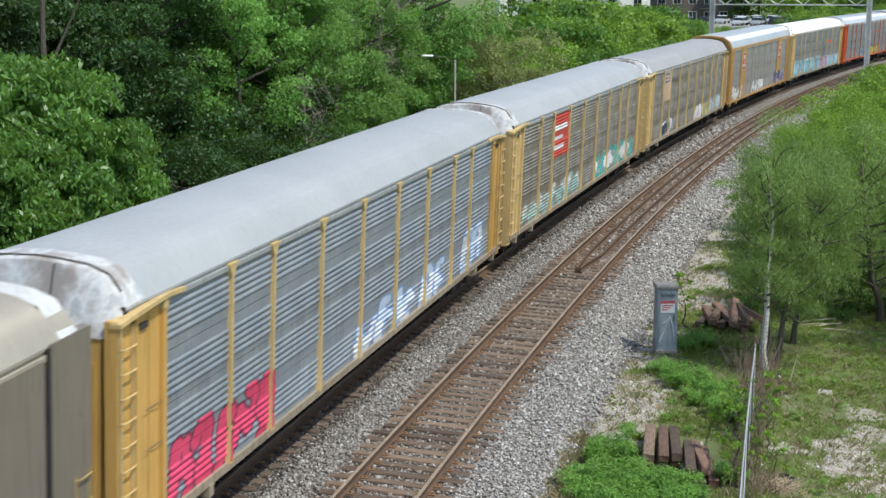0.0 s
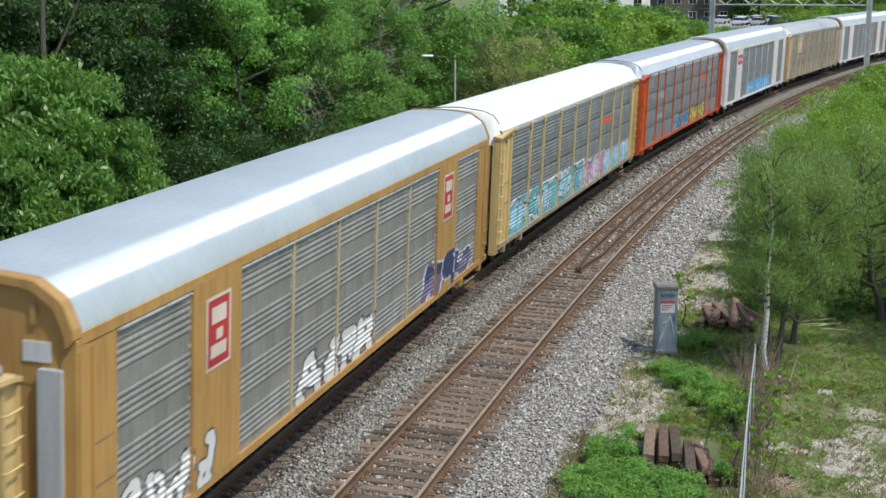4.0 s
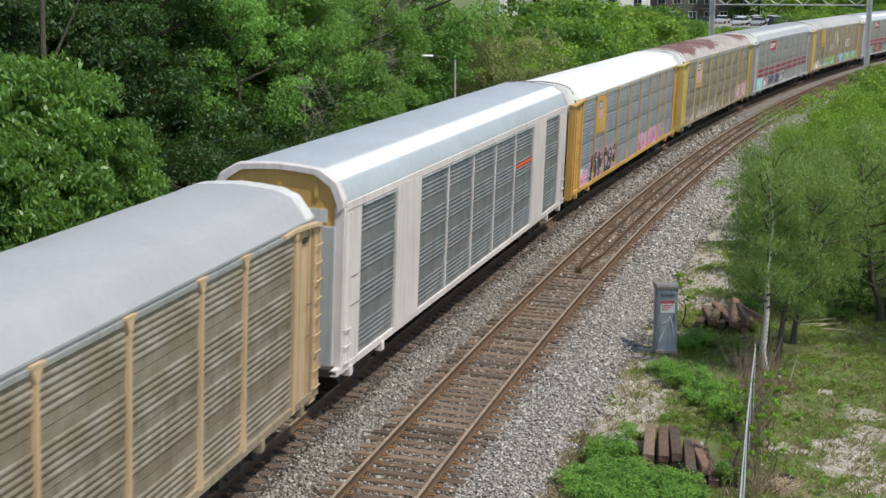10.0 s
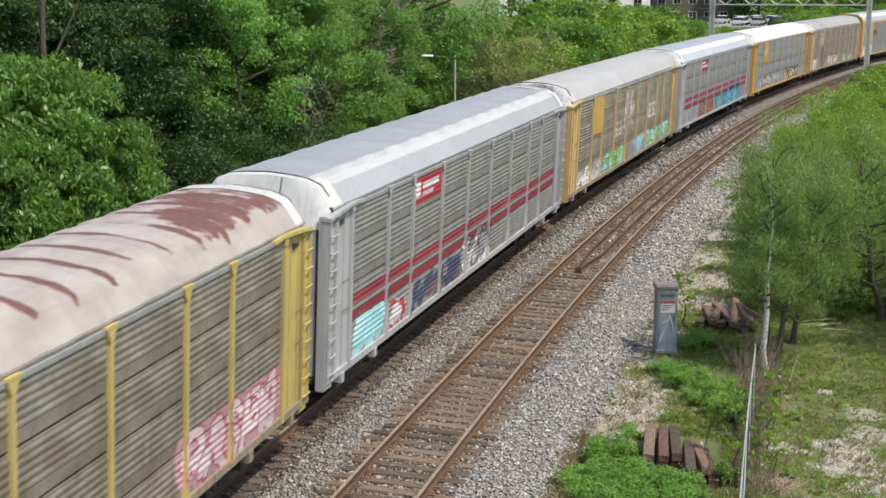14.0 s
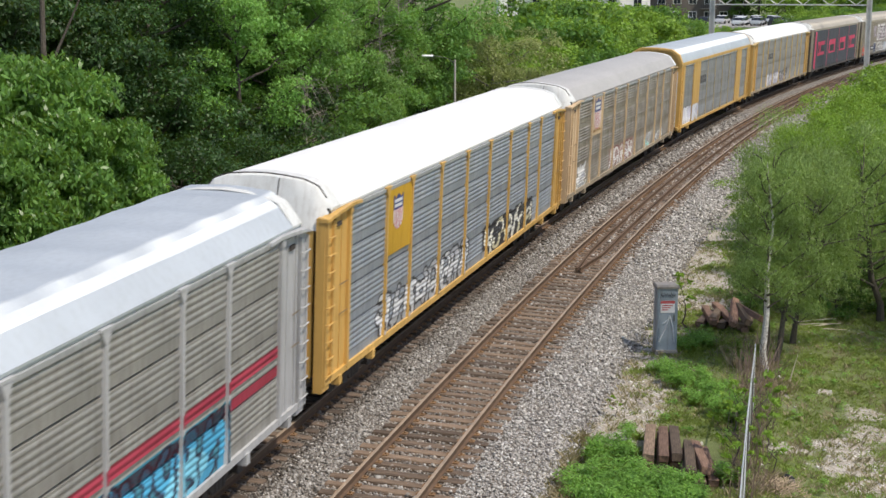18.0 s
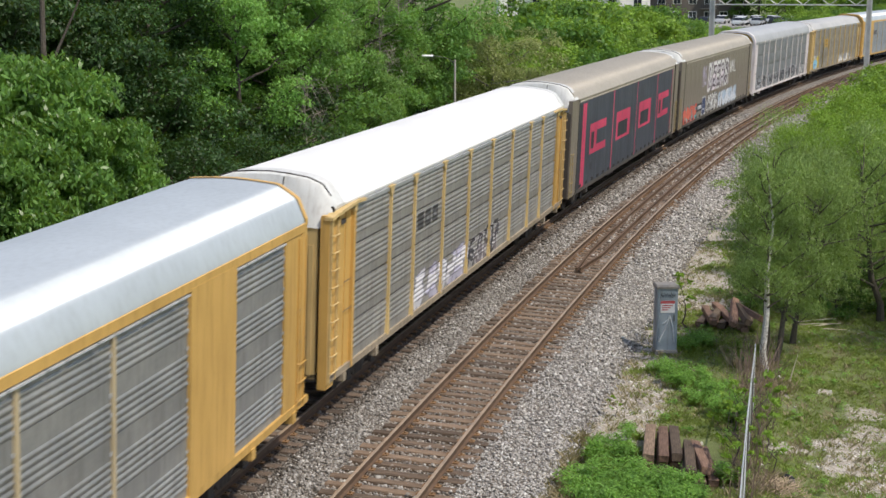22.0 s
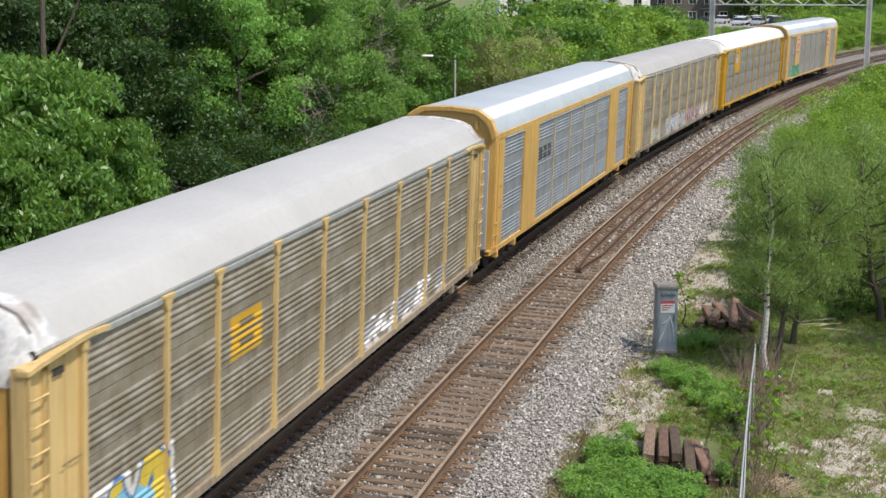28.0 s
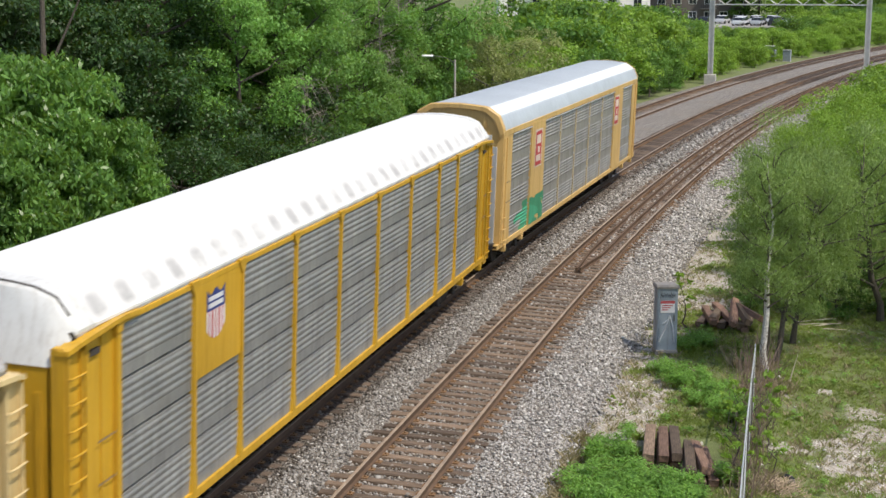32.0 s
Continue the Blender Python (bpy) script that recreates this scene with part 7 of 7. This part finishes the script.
def plant_right():
    rnd = random.Random(21)
    tall = TreeKind("willow_tall", 100, 7.3, 0.95, 0.34, 14000, 0.105, 0.17, limbs=20, clump=(0.26, 0.55), lean=0.03, flat=1.15, twigs=6, droop=1.0, bare=1, girth=0.62, split=True)
    broad = TreeKind("willow_broad", 101, 6.2, 1.35, 0.27, 17500, 0.105, 0.17, limbs=20, clump=(0.3, 0.6), lean=0.04, flat=1.1, twigs=6, droop=0.9, bare=1, girth=0.6)
    wide = TreeKind("sapling_tree", 120, 6.4, 1.9, 0.20, 14000, 0.14, 0.18, limbs=22, clump=(0.35, 0.7), lean=0.04, flat=1.0, twigs=6, droop=0.8, bare=1, girth=0.8)
    lab = "young willow with fine light-green leaves and a pale leaning trunk"
    for x, y, k, turn, sc, tilt, bark in ((8.55, 38.0, tall, 0.6, 0.98, 0.02, BIRCH), (9.0, 39.0, broad, 2.2, 1.0, 0.12, BARK), (8.8, 39.5, tall, 4.0, 0.98, -0.03, BARK), (10.0, 41.2, broad, 1.1, 1.0, 0.03, BARK)):
        k.plant(x, y, ground_z(x, y) - 0.1, turn, sc, LEAF_WILLOW, bark, "willow", lab, group="trees beside the fence", tilt=tilt, limb_bark=BARK)
    lab = "young willow with fine light-green leaves beside the fence"
    # last two stand out of view, added to shade the ground at right
    for x, y, k, sc, tilt, leaf in ((13.3, 43.9, wide, 1.0, -0.12, LEAF_WILLOW), (11.9, 45.6, broad, 0.95, 0.0, LEAF_WILLOW), (15.2, 46.0, wide, 0.95, 0.0, LEAF_WILLOW), (12.7, 49.5, broad, 1.0, 0.0, LEAF_FRESH), (14.6, 51.0, wide, 0.95, 0.0, LEAF_FRESH), (17.5, 53.0, wide, 1.0, 0.0, LEAF_FRESH), (13.4, 55.5, broad, 0.9, 0.0, LEAF_FRESH), (14.7, 40.0, wide, 1.0, 0.05, LEAF_WILLOW), (16.6, 42.2, wide, 1.0, 0.0, LEAF_WILLOW)):
        k.plant(x, y, ground_z(x, y) - 0.1, rnd.uniform(0, 6.28), sc, leaf, BARK, "willow", lab, group="trees beside the fence", tilt=tilt)
    tiny = TreeKind("seedling", 140, 1.35, 0.40, 0.35, 95, 0.14, 0.5, limbs=6, clump=(0.06, 0.15), lean=0.08, twigs=0, girth=0.45, split=True)
    for x, y, sc in ((6.25, 30.3, 1.15), (6.75, 32.4, 1.0), (6.0, 28.9, 0.8), (7.15, 31.6, 0.9), (7.3, 43.1, 1.25), (7.25, 32.6, 1.1), (4.15, 34.2, 0.42), (6.9, 29.6, 0.8)):
        tiny.plant(x, y, ground_z(x, y) - 0.02, rnd.uniform(0, 6.28), sc, LEAF_FRESH, BARK, "sapling", "thin sapling with a few fresh yellow-green leaves", "sapling", "saplings along the fence")
    for x, y, sc in ((12.1, 44.4, 0.34), (13.0, 45.2, 0.38), (14.3, 45.0, 0.4), (11.3, 46.2, 0.4), (15.6, 45.6, 0.42), (9.6, 45.2, 0.26)):
        rnd.choice(SHRUB).plant(x, y, ground_z(x, y) - 0.1, rnd.uniform(0, 6.28), sc, LEAF_DEEP, BARK, "shrub", "low dark-green shrub in the shade of the willows", "shrub", "shrubs beside the near track")
    for off0, s0, s1, sc in ((9.6, 44, 70, (0.45, 0.6)), (8.9, 66, 116, (0.33, 0.45)), (12.0, 50, 120, (0.7, 0.95)), (15.5, 48, 130, (0.55, 0.85)), (20, 52, 140, (0.7, 1.0)), (11.0, 90, 230, (0.35, 0.6)), (27, 60, 200, (0.8, 1.3))):
        s = s0
        while s < s1:
            x, y, th = arc(s, off0 + rnd.uniform(-0.9, 0.9))
            rnd.choice(SHRUB if s < 75 else THICK).plant(x, y, ground_z(x, y) - 0.1, rnd.uniform(0, 6.28), rnd.uniform(*sc), LEAF_FRESH, BARK, "shrub", "bright green shrub beside the near track", "shrub", "shrubs beside the near track")
            s += rnd.uniform(2.6, 4.2) * (1 if s < 90 else 1.8)


plant_right()


def blades(rng, xs, ys, height, per, lean=0.5, width=0.012):
    """Grass: thin bent blades in tufts."""
    n = len(xs) * per
    x = np.repeat(xs, per) + rng.normal(0, 0.05, n)
    y = np.repeat(ys, per) + rng.normal(0, 0.05, n)
    z = np.array([ground_z(a, b) for a, b in zip(xs, ys)]).repeat(per) - 0.02
    h = np.repeat(height, per) * rng.uniform(0.5, 1.2, n)
    a = rng.uniform(0, 6.28, n)
    l = h * lean * rng.uniform(0.2, 1.0, n)
    w = width * rng.uniform(0.7, 1.6, n)
    c, s = np.cos(a), np.sin(a)
    p0 = np.stack([x - s * w, y + c * w, z], -1)
    p1 = np.stack([x + s * w, y - c * w, z], -1)
    p2 = np.stack([x + c * l * 0.4 + s * w * 0.7, y + s * l * 0.4 - c * w * 0.7, z + h * 0.65], -1)
    p3 = np.stack([x + c * l, y + s * l, z + h], -1)
    return np.stack([p0, p1, p2, p3], 1).reshape(-1, 3)


def scatter_stones(rng, xs, ys, rs):
    """Small angular stones half sunk in the earth, one heap of stuff."""
    base = np.array([(1, 0, 0), (-1, 0, 0), (0, 1, 0), (0, -1, 0), (0, 0, 1), (0, 0, -1)], float)
    tri = np.array([(0, 2, 4), (2, 1, 4), (1, 3, 4), (3, 0, 4), (2, 0, 5), (1, 2, 5), (3, 1, 5), (0, 3, 5)])
    n = len(xs)
    q = base[None] * rng.uniform(0.5, 1.25, (n, 6, 1)) + rng.normal(0, 0.25, (n, 6, 3))
    q[..., 2] *= 0.7
    z = np.array([ground_z(a, b) for a, b in zip(xs, ys)]) + 0.004
    v = q * np.array(rs)[:, None, None] + np.stack([xs, ys, z], -1)[:, None, :]
    f = tri[None] + (np.arange(n) * 6)[:, None, None]
    return fast_mesh("scattered_stones", v.reshape(-1, 3), f.reshape(-1, 3))


def sow():
    rng = np.random.default_rng(9)
    gx, gy, gh, dx, dy, dh, wx, wy, wr, sx, sy, sr = [], [], [], [], [], [], [], [], [], [], [], []
    for _ in range(60000):
        y = rng.uniform(25.5, 58)
        x = rng.uniform(0.5, 0.31 * y + 1.5)
        s, off = lateral(x, y)
        if off < 6.5:
            continue
        bare, lush, dry = inside(x, y, BARE), inside(x, y, LUSH), inside(x, y, DRYS)
        patch = noise.noise((x * 0.7, y * 0.7, 7)) * 0.5 + 0.5 + 0.35 * noise.noise((x * 2.3, y * 2.3, 4))
        if lush > 0.35 and rng.random() < 0.30 and not (abs(x - 5.2) < 0.9 and abs(y - 30.7) < 1.5):
            wx.append(x), wy.append(y), wr.append(rng.uniform(0.08, 0.22))
        if lush < 0.2 and bare < 0.3 and off > 7.3 and noise.noise((x * 1.5, y * 1.5, 11)) > 0.28 and rng.random() < 0.14:
            wx.append(x), wy.append(y), wr.append(rng.uniform(0.04, 0.11))
        if dry > 0.3 and rng.random() < 0.5:
            dx.append(x), dy.append(y), dh.append(rng.uniform(0.10, 0.32))
        if bare > 0.35 and rng.random() < 0.9 or rng.random() < 0.03:
            sx.append(x), sy.append(y), sr.append(0.022 * rng.lognormal(0, 0.45))
        if abs(x - 5.2) < 0.95 and abs(y - 30.9) < 1.35:
            continue
        edge = smooth_step(6.5, 7.6, off)
        if rng.random() < (0.05 + 1.0 * max(0.0, patch) * edge) * (1 - 0.9 * bare) * (1 if off > 7 else 0.2):
            gx.append(x), gy.append(y), gh.append(rng.uniform(0.04, 0.09) + 0.12 * max(0.0, patch - 0.45) + 0.13 * lush)
        elif rng.random() < 0.10 and off > 6.8:
            dx.append(x), dy.append(y), dh.append(rng.uniform(0.06, 0.2))
    v = blades(rng, np.array(gx), np.array(gy), np.array(gh), 12, 1.3, 0.010)
    thing("grass", fast_mesh("grass", v, quads(len(v) // 4)), GRASS, "rough short green grass beside the tracks", "grass", kind="stuff")
    v = blades(rng, np.array(dx), np.array(dy), np.array(dh), 9, 1.1, 0.006)
    thing("dry_grass", fast_mesh("dry_grass", v, quads(len(v) // 4)), DRY, "dry straw-coloured grass and stalks", "grass", kind="stuff")
    thing("scattered_stones", scatter_stones(rng, np.array(sx), np.array(sy), sr), PALE_STONES, "pale stones strewn over the bare earth", "stones", kind="stuff")
    z = np.array([ground_z(a, b) for a, b in zip(wx, wy)])
    wr = np.array(wr)
    c = np.stack([wx, wy, z + wr * 0.9 + rng.uniform(0, 1.1, len(wr)) * wr], -1)
    n = len(c) * 40
    v = leaf_cloud(rng, c, wr, n, 0.06, 0.5, 0.1, 1.0, 1.5)
    thing("weeds", fast_mesh("weeds", v, quads(n)), WEED, "lush bright-green weeds beside the cabinet and old ties", "weeds", kind="stuff")
    # dry brush and old vines along the fence
    g = Geo()
    rnd = random.Random(4)
    for k in range(520):
        if k < 260:
            y = rnd.uniform(27.5, 34.0)
            x = (0.2105 + (y - 23.4) * 0.00065) * y + rnd.gauss(0.05, 0.2)
            h = rnd.uniform(0.2, 0.7)
        else:
            t = rnd.random()
            x, y = 7.35 + 1.1 * t + rnd.gauss(0, 0.27), 34.0 + 4.6 * t + rnd.gauss(0, 0.5)
            h = rnd.uniform(0.3, 0.9 + 0.5 * t)
        z = ground_z(x, y)
        a, b = rnd.gauss(0, 0.3) * h, rnd.gauss(0, 0.3) * h
        g.tube([(x, y, z - 0.02), (x + a * 0.4, y + b * 0.4, z + h * 0.6), (x + a, y + b, z + h)], [0.008, 0.006, 0.003], 4)
    thing("dry_brush", g.mesh("dry_brush"), plain("dry_twig", (0.20, 0.145, 0.11), 0.9, 0, 0.35), "dry brown brush and vines along the wire fence", "brush", kind="stuff")
    # heap of straw, fallen sticks, a pole and a scrap of rubber in the grass
    g = Geo()
    for _ in range(420):
        x, y = 6.75 + rnd.gauss(0, 0.28), 28.7 + rnd.gauss(0, 0.4)
        z = ground_z(x, y) + max(0.0, 0.28 - 0.5 * math.hypot(x - 6.75, y - 28.7)) * rnd.random()
        a, l = rnd.gauss(1.2, 0.8), rnd.uniform(0.15, 0.4)
        g.tube([(x, y, z), (x + l * math.cos(a), y + l * math.sin(a), z + rnd.uniform(-0.02, 0.1))], 0.006, 4)
    thing("straw_heap", g.mesh("straw_heap"), plain("straw", (0.40, 0.31, 0.21), 0.9, 0, 0.3), "heap of dry straw and twigs by the fence", "straw", kind="stuff")
    stick = plain("bleached_stick", (0.52, 0.46, 0.36), 0.8, 0, 0.2)
    for x, y, dx_, dy_, dz, r in ((8.78, 36.4, 0.22, 0.05, 0.85, 0.016), (10.9, 43.0, 1.0, 0.25, 0.05, 0.022), (10.7, 43.3, 1.2, -0.2, 0.08, 0.018), (11.0, 43.7, 0.9, 0.35, 0.03, 0.02), (10.6, 43.6, 1.3, 0.05, 0.1, 0.016), (11.2, 42.8, 0.7, -0.3, 0.03, 0.018)):
        z = ground_z(x, y) + 0.03
        g = Geo()
        g.tube([(x, y, z), (x + dx_ * 0.5, y + dy_ * 0.5 + 0.04, z + dz * 0.5), (x + dx_, y + dy_, z + dz)], [r, r * 0.85, r * 0.5], 7)
        thing("fallen_stick", g.mesh("fallen_stick"), stick, "pale bleached stick lying in the grass" if dz < 0.5 else "pale dead stick standing in the grass", "stick", "dead sticks")
    g = Geo()
    ring = [(0.20 * math.cos(a), 0.20 * math.sin(a), 0.06) for a in np.arange(0, 6.3, 0.35)]
    g.tube(ring, 0.055, 8)
    thing("rubber_scrap", g.mesh("rubber_scrap"), plain("old_rubber", (0.05, 0.052, 0.055), 0.75, 0, 0.25), "dark ring of scrap rubber half sunk in the grass", "debris", at=place(7.06, 29.4, -0.03, rx=6))


sow()


# ---- further off: gantry, lamp, cabinets, car park and flats ----
GALV = plain("grey_steel", (0.56, 0.545, 0.52), 0.5, 0.4, 0.12, 2)
CONC = plain("pale_concrete", (0.42, 0.40, 0.37), 0.9, 0, 0.15, 2)


def build_gantry():
    """Signal bridge over the tracks: two latticed masts and a trussed beam."""
    ax, ay, _ = arc(132.4, -8.6)
    bx, by, _ = arc(134.5, 6.0)
    z0, zb = -0.5, 7.05
    th = math.atan2(by - ay, bx - ax)
    span = math.hypot(bx - ax, by - ay)
    gan = thing("signal_gantry", None, None, "grey steel signal gantry that spans the tracks", "gantry", at=pose(ax, ay, 0, 0, 0, math.degrees(th)))
    for x in (0.0, span):
        g = Geo()
        for dx in (-0.19, 0.19):
            g.box(x + dx - 0.07, x + dx + 0.07, -0.18, 0.18, z0, 10.5)
        g.box(x - 0.17, x + 0.17, -0.03, 0.03, z0, 10.5)
        part("mast", g, GALV, gan, "grey steel mast of two joined posts")
        g = Geo()
        g.box(x - 0.55, x + 0.55, -0.5, 0.5, -0.9, 0.25, 0.04)
        part("footing", g, CONC, gan, "concrete footing")
    for z in (zb, zb + 0.9):
        for y in (-0.4, 0.4):
            g = Geo()
            g.box(0, span, y - 0.05, y + 0.05, z - 0.05, z + 0.05)
            part("chord", g, GALV, gan)
    n = 12
    for i in range(n):
        for y in (-0.4, 0.4):
            g = Geo()
            a, b = span * i / n, span * (i + 1) / n
            g.tube([(a, y, zb if i % 2 else zb + 0.9), (b, y, zb + 0.9 if i % 2 else zb)], 0.035, 5)
            part("brace", g, GALV, gan)


build_gantry()


def build_lamp():
    x, y = 0.60, 75.0
    lamp = thing("street_lamp", None, None, "slim grey lamp pole with a white head on a long arm", "street lamp", at=pose(x, y, -0.7))
    g = Geo()
    g.tube([(0, 0, 0), (0, 0, 3), (0, 0, 6.3)], [0.075, 0.06, 0.05], 10)
    part("pole", g, plain("lamp_pole", (0.42, 0.38, 0.33), 0.6, 0.1), lamp)
    g = Geo()
    g.tube([(0, 0, 6.15), (-0.5, 0, 6.4), (-1.15, 0, 6.5)], 0.016, 6)
    part("arm", g, plain("lamp_arm", (0.10, 0.10, 0.09), 0.6, 0.2), lamp)
    g = Geo()
    g.loft([[(-1.1 - 0.55 * t, yy * w, 6.48 + zz * 0.06) for yy, zz in ((-1, 0), (-0.6, 1), (0.6, 1), (1, 0), (0.6, -0.7), (-0.6, -0.7))] for t, w in ((0, 0.06), (0.3, 0.13), (0.8, 0.13), (1, 0.05))])
    part("lamp_head", g, plain("lamp_white", (0.75, 0.75, 0.74), 0.4, 0, 0.04), lamp)


build_lamp()


def build_boxes():
    for k, (px, py, w, d, h, lab) in enumerate(((40.6, 185.0, 1.3, 0.9, 1.75, "grey signal cabinet by the far track"), (42.6, 184.6, 0.9, 0.8, 1.3, "low grey relay box by the far track"), (32.6, 113.0, 0.7, 0.5, 0.75, "grey equipment box by the gantry mast"))):
        c = thing("trackside_box", None, None, lab, "cabinet", "trackside boxes", at=pose(px, py, ground_z(px, py) + 0.1, rz=-25))
        g = Geo()
        g.box(-w / 2, w / 2, -d / 2, d / 2, 0, h, 0.03)
        part("body", g, plain("box_grey_%d" % k, (0.24, 0.27, 0.29), 0.5), c)
        g = Geo()
        g.box(-w / 2 - 0.05, w / 2 + 0.05, -d / 2 - 0.05, d / 2 + 0.05, h, h + 0.06)
        part("cap", g, GALV, c)
        g = Geo()
        g.box(-w / 2 - 0.04, w / 2 + 0.04, -d / 2 - 0.04, d / 2 + 0.04, -0.6, 0.0)
        part("plinth", g, CONC, c)


build_boxes()
GLASS = plain("dark_glass", (0.02, 0.025, 0.03), 0.08, 0, 0.1)
TYRE = plain("tyre", (0.02, 0.02, 0.02), 0.8)


def build_parked(x, y, z, turn, mat, label):
    car = thing("parked_car", None, None, label, "car", "cars in the car park", at=pose(x, y, z, 0, 0, turn))
    bm = bmesh.new()
    bmesh.ops.create_cube(bm, size=1)
    for v in bm.verts:
        v.co = Vector((v.co.x * 4.5, v.co.y * 1.8, v.co.z * 0.62 + 0.60))
    bmesh.ops.bevel(bm, geom=bm.edges[:], offset=0.16, segments=2, affect="EDGES")
    me = bpy.data.meshes.new("body")
    bm.to_mesh(me)
    part("body", me, mat, car)
    g = Geo()
    g.loft([[(a * lx + cx, b * ly, zz) for a, b in ((-1, -1), (1, -1), (1, 1), (-1, 1))] for lx, ly, cx, zz in ((1.55, 0.84, -0.15, 0.86), (1.05, 0.68, -0.2, 1.42))])
    part("windows", g, GLASS, car)
    g = Geo()
    g.loft([[(a * lx - 0.2, b * ly, zz) for a, b in ((-1, -1), (1, -1), (1, 1), (-1, 1))] for lx, ly, zz in ((1.07, 0.70, 1.40), (1.0, 0.64, 1.47))])
    part("roof", g, mat, car)
    for wx in (-1.4, 1.4):
        for wy in (-0.82, 0.82):
            g = Geo()
            g.tube([(wx, wy - 0.1, 0.32), (wx, wy + 0.1, 0.32)], 0.32, 14)
            part("wheel", g, TYRE, car)


def build_car_park():
    lot_z = 1.45
    g = Geo()
    g.box(33.0, 76.0, 252.0, 286.0, -2.0, lot_z)
    thing("car_park", g.mesh("car_park"), plain("car_park_paving", (0.32, 0.31, 0.29), 0.9, 0, 0.12, 0.6), "pale paved car park above the line", "pavement", kind="structure")
    cols = ((0.75, 0.76, 0.78), (0.55, 0.57, 0.6), (0.05, 0.05, 0.055), (0.3, 0.32, 0.35), (0.7, 0.7, 0.72), (0.1, 0.12, 0.16), (0.4, 0.06, 0.05))
    names = ("white", "silver", "black", "grey", "pale silver", "dark blue", "dark red")
    mats = [plain("car_%s" % n.replace(" ", "_"), c, 0.25, 0.1, 0.03) for n, c in zip(names, cols)]
    rnd = random.Random(2)
    for row, (y, x0, n) in enumerate(((257.0, 51.0, 6), (262.5, 52.5, 5), (258.0, 36.2, 4), (268.0, 50.0, 8))):
        for k in range(n):
            c = (2, 5, 3, 2)[k % 4] if row == 2 else rnd.choice((0, 0, 1, 4, 3, 2))
            build_parked(x0 + 3.0 * k, y, lot_z, 65 + rnd.uniform(-3, 3), mats[c], "%s parked car on the paved lot" % names[c])


build_car_park()


def build_flats(name, x0, x1, y, z0, floors, wall, label, bays):
    ob = thing(name, None, None, label, "building", at=pose(x0, y, z0))
    w, h = x1 - x0, 3.0 * floors
    g = Geo()
    g.box(0, w, 0, 14, 0, h)
    part("wall", g, wall, ob)
    g = Geo()
    g.box(-0.4, w + 0.4, -0.5, 14.5, h, h + 0.35)
    part("roof", g, plain(name + "_roof", (0.12, 0.11, 0.10), 0.8), ob)
    for f in range(floors):
        for b in range(bays):
            cx = w * (b + 0.5) / bays
            z = 3.0 * f + 0.95
            wn_ = Geo()
            wn_.box(cx - 0.8, cx + 0.8, -0.06, 0.02, z - 0.08, z + 1.5)
            win = part("window", wn_, WHITE_TRIM, ob)
            g = Geo()
            g.box(cx - 0.7, cx - 0.03, -0.085, -0.05, z, z + 1.42)
            g2 = Geo()
            g2.box(cx + 0.03, cx + 0.7, -0.085, -0.05, z, z + 1.42)
            part("pane", g, GLASS, win)
            part("pane", g2, GLASS, win)
            if b % 3 == 1:
                bal = Geo()
                bal.box(cx - 1.6, cx + 1.6, -1.5, 0, z - 1.05, z - 0.9)
                bc = part("balcony", bal, plain("%s_balcony_%d_%d" % (name, f, b), (0.10, 0.095, 0.09), 0.7), ob)
                for q in range(9):
                    r = Geo()
                    r.box(cx - 1.56 + 0.39 * q - 0.03, cx - 1.56 + 0.39 * q + 0.03, -1.5, -1.45, z - 0.9, z + 0.15)
                    part("baluster", r, GLASS, bc)


WHITE_TRIM = plain("white_frame", (0.7, 0.7, 0.69), 0.5, 0, 0.04)
build_flats("apartment_building", 10.0, 37.0, 268.0, 0.5, 4, plain("white_render", (0.72, 0.70, 0.66), 0.85, 0, 0.06, 0.5), "white rendered apartment building with dark balconies", 6)
build_flats("office_building", 38.5, 60.0, 296.0, 0.5, 3, plain("brown_cladding", (0.10, 0.085, 0.075), 0.8, 0, 0.15, 0.7), "dark brown low building behind the car park", 7)


# ---- what moves ----
def motions():
    """The train rolls along the curve towards the camera and past it."""
    times = [float(i) for i in range(33)]
    for n, car in CARS.items():
        walk(car, [(t, car_pose(train_place(t, n))) for t in times])


motions()
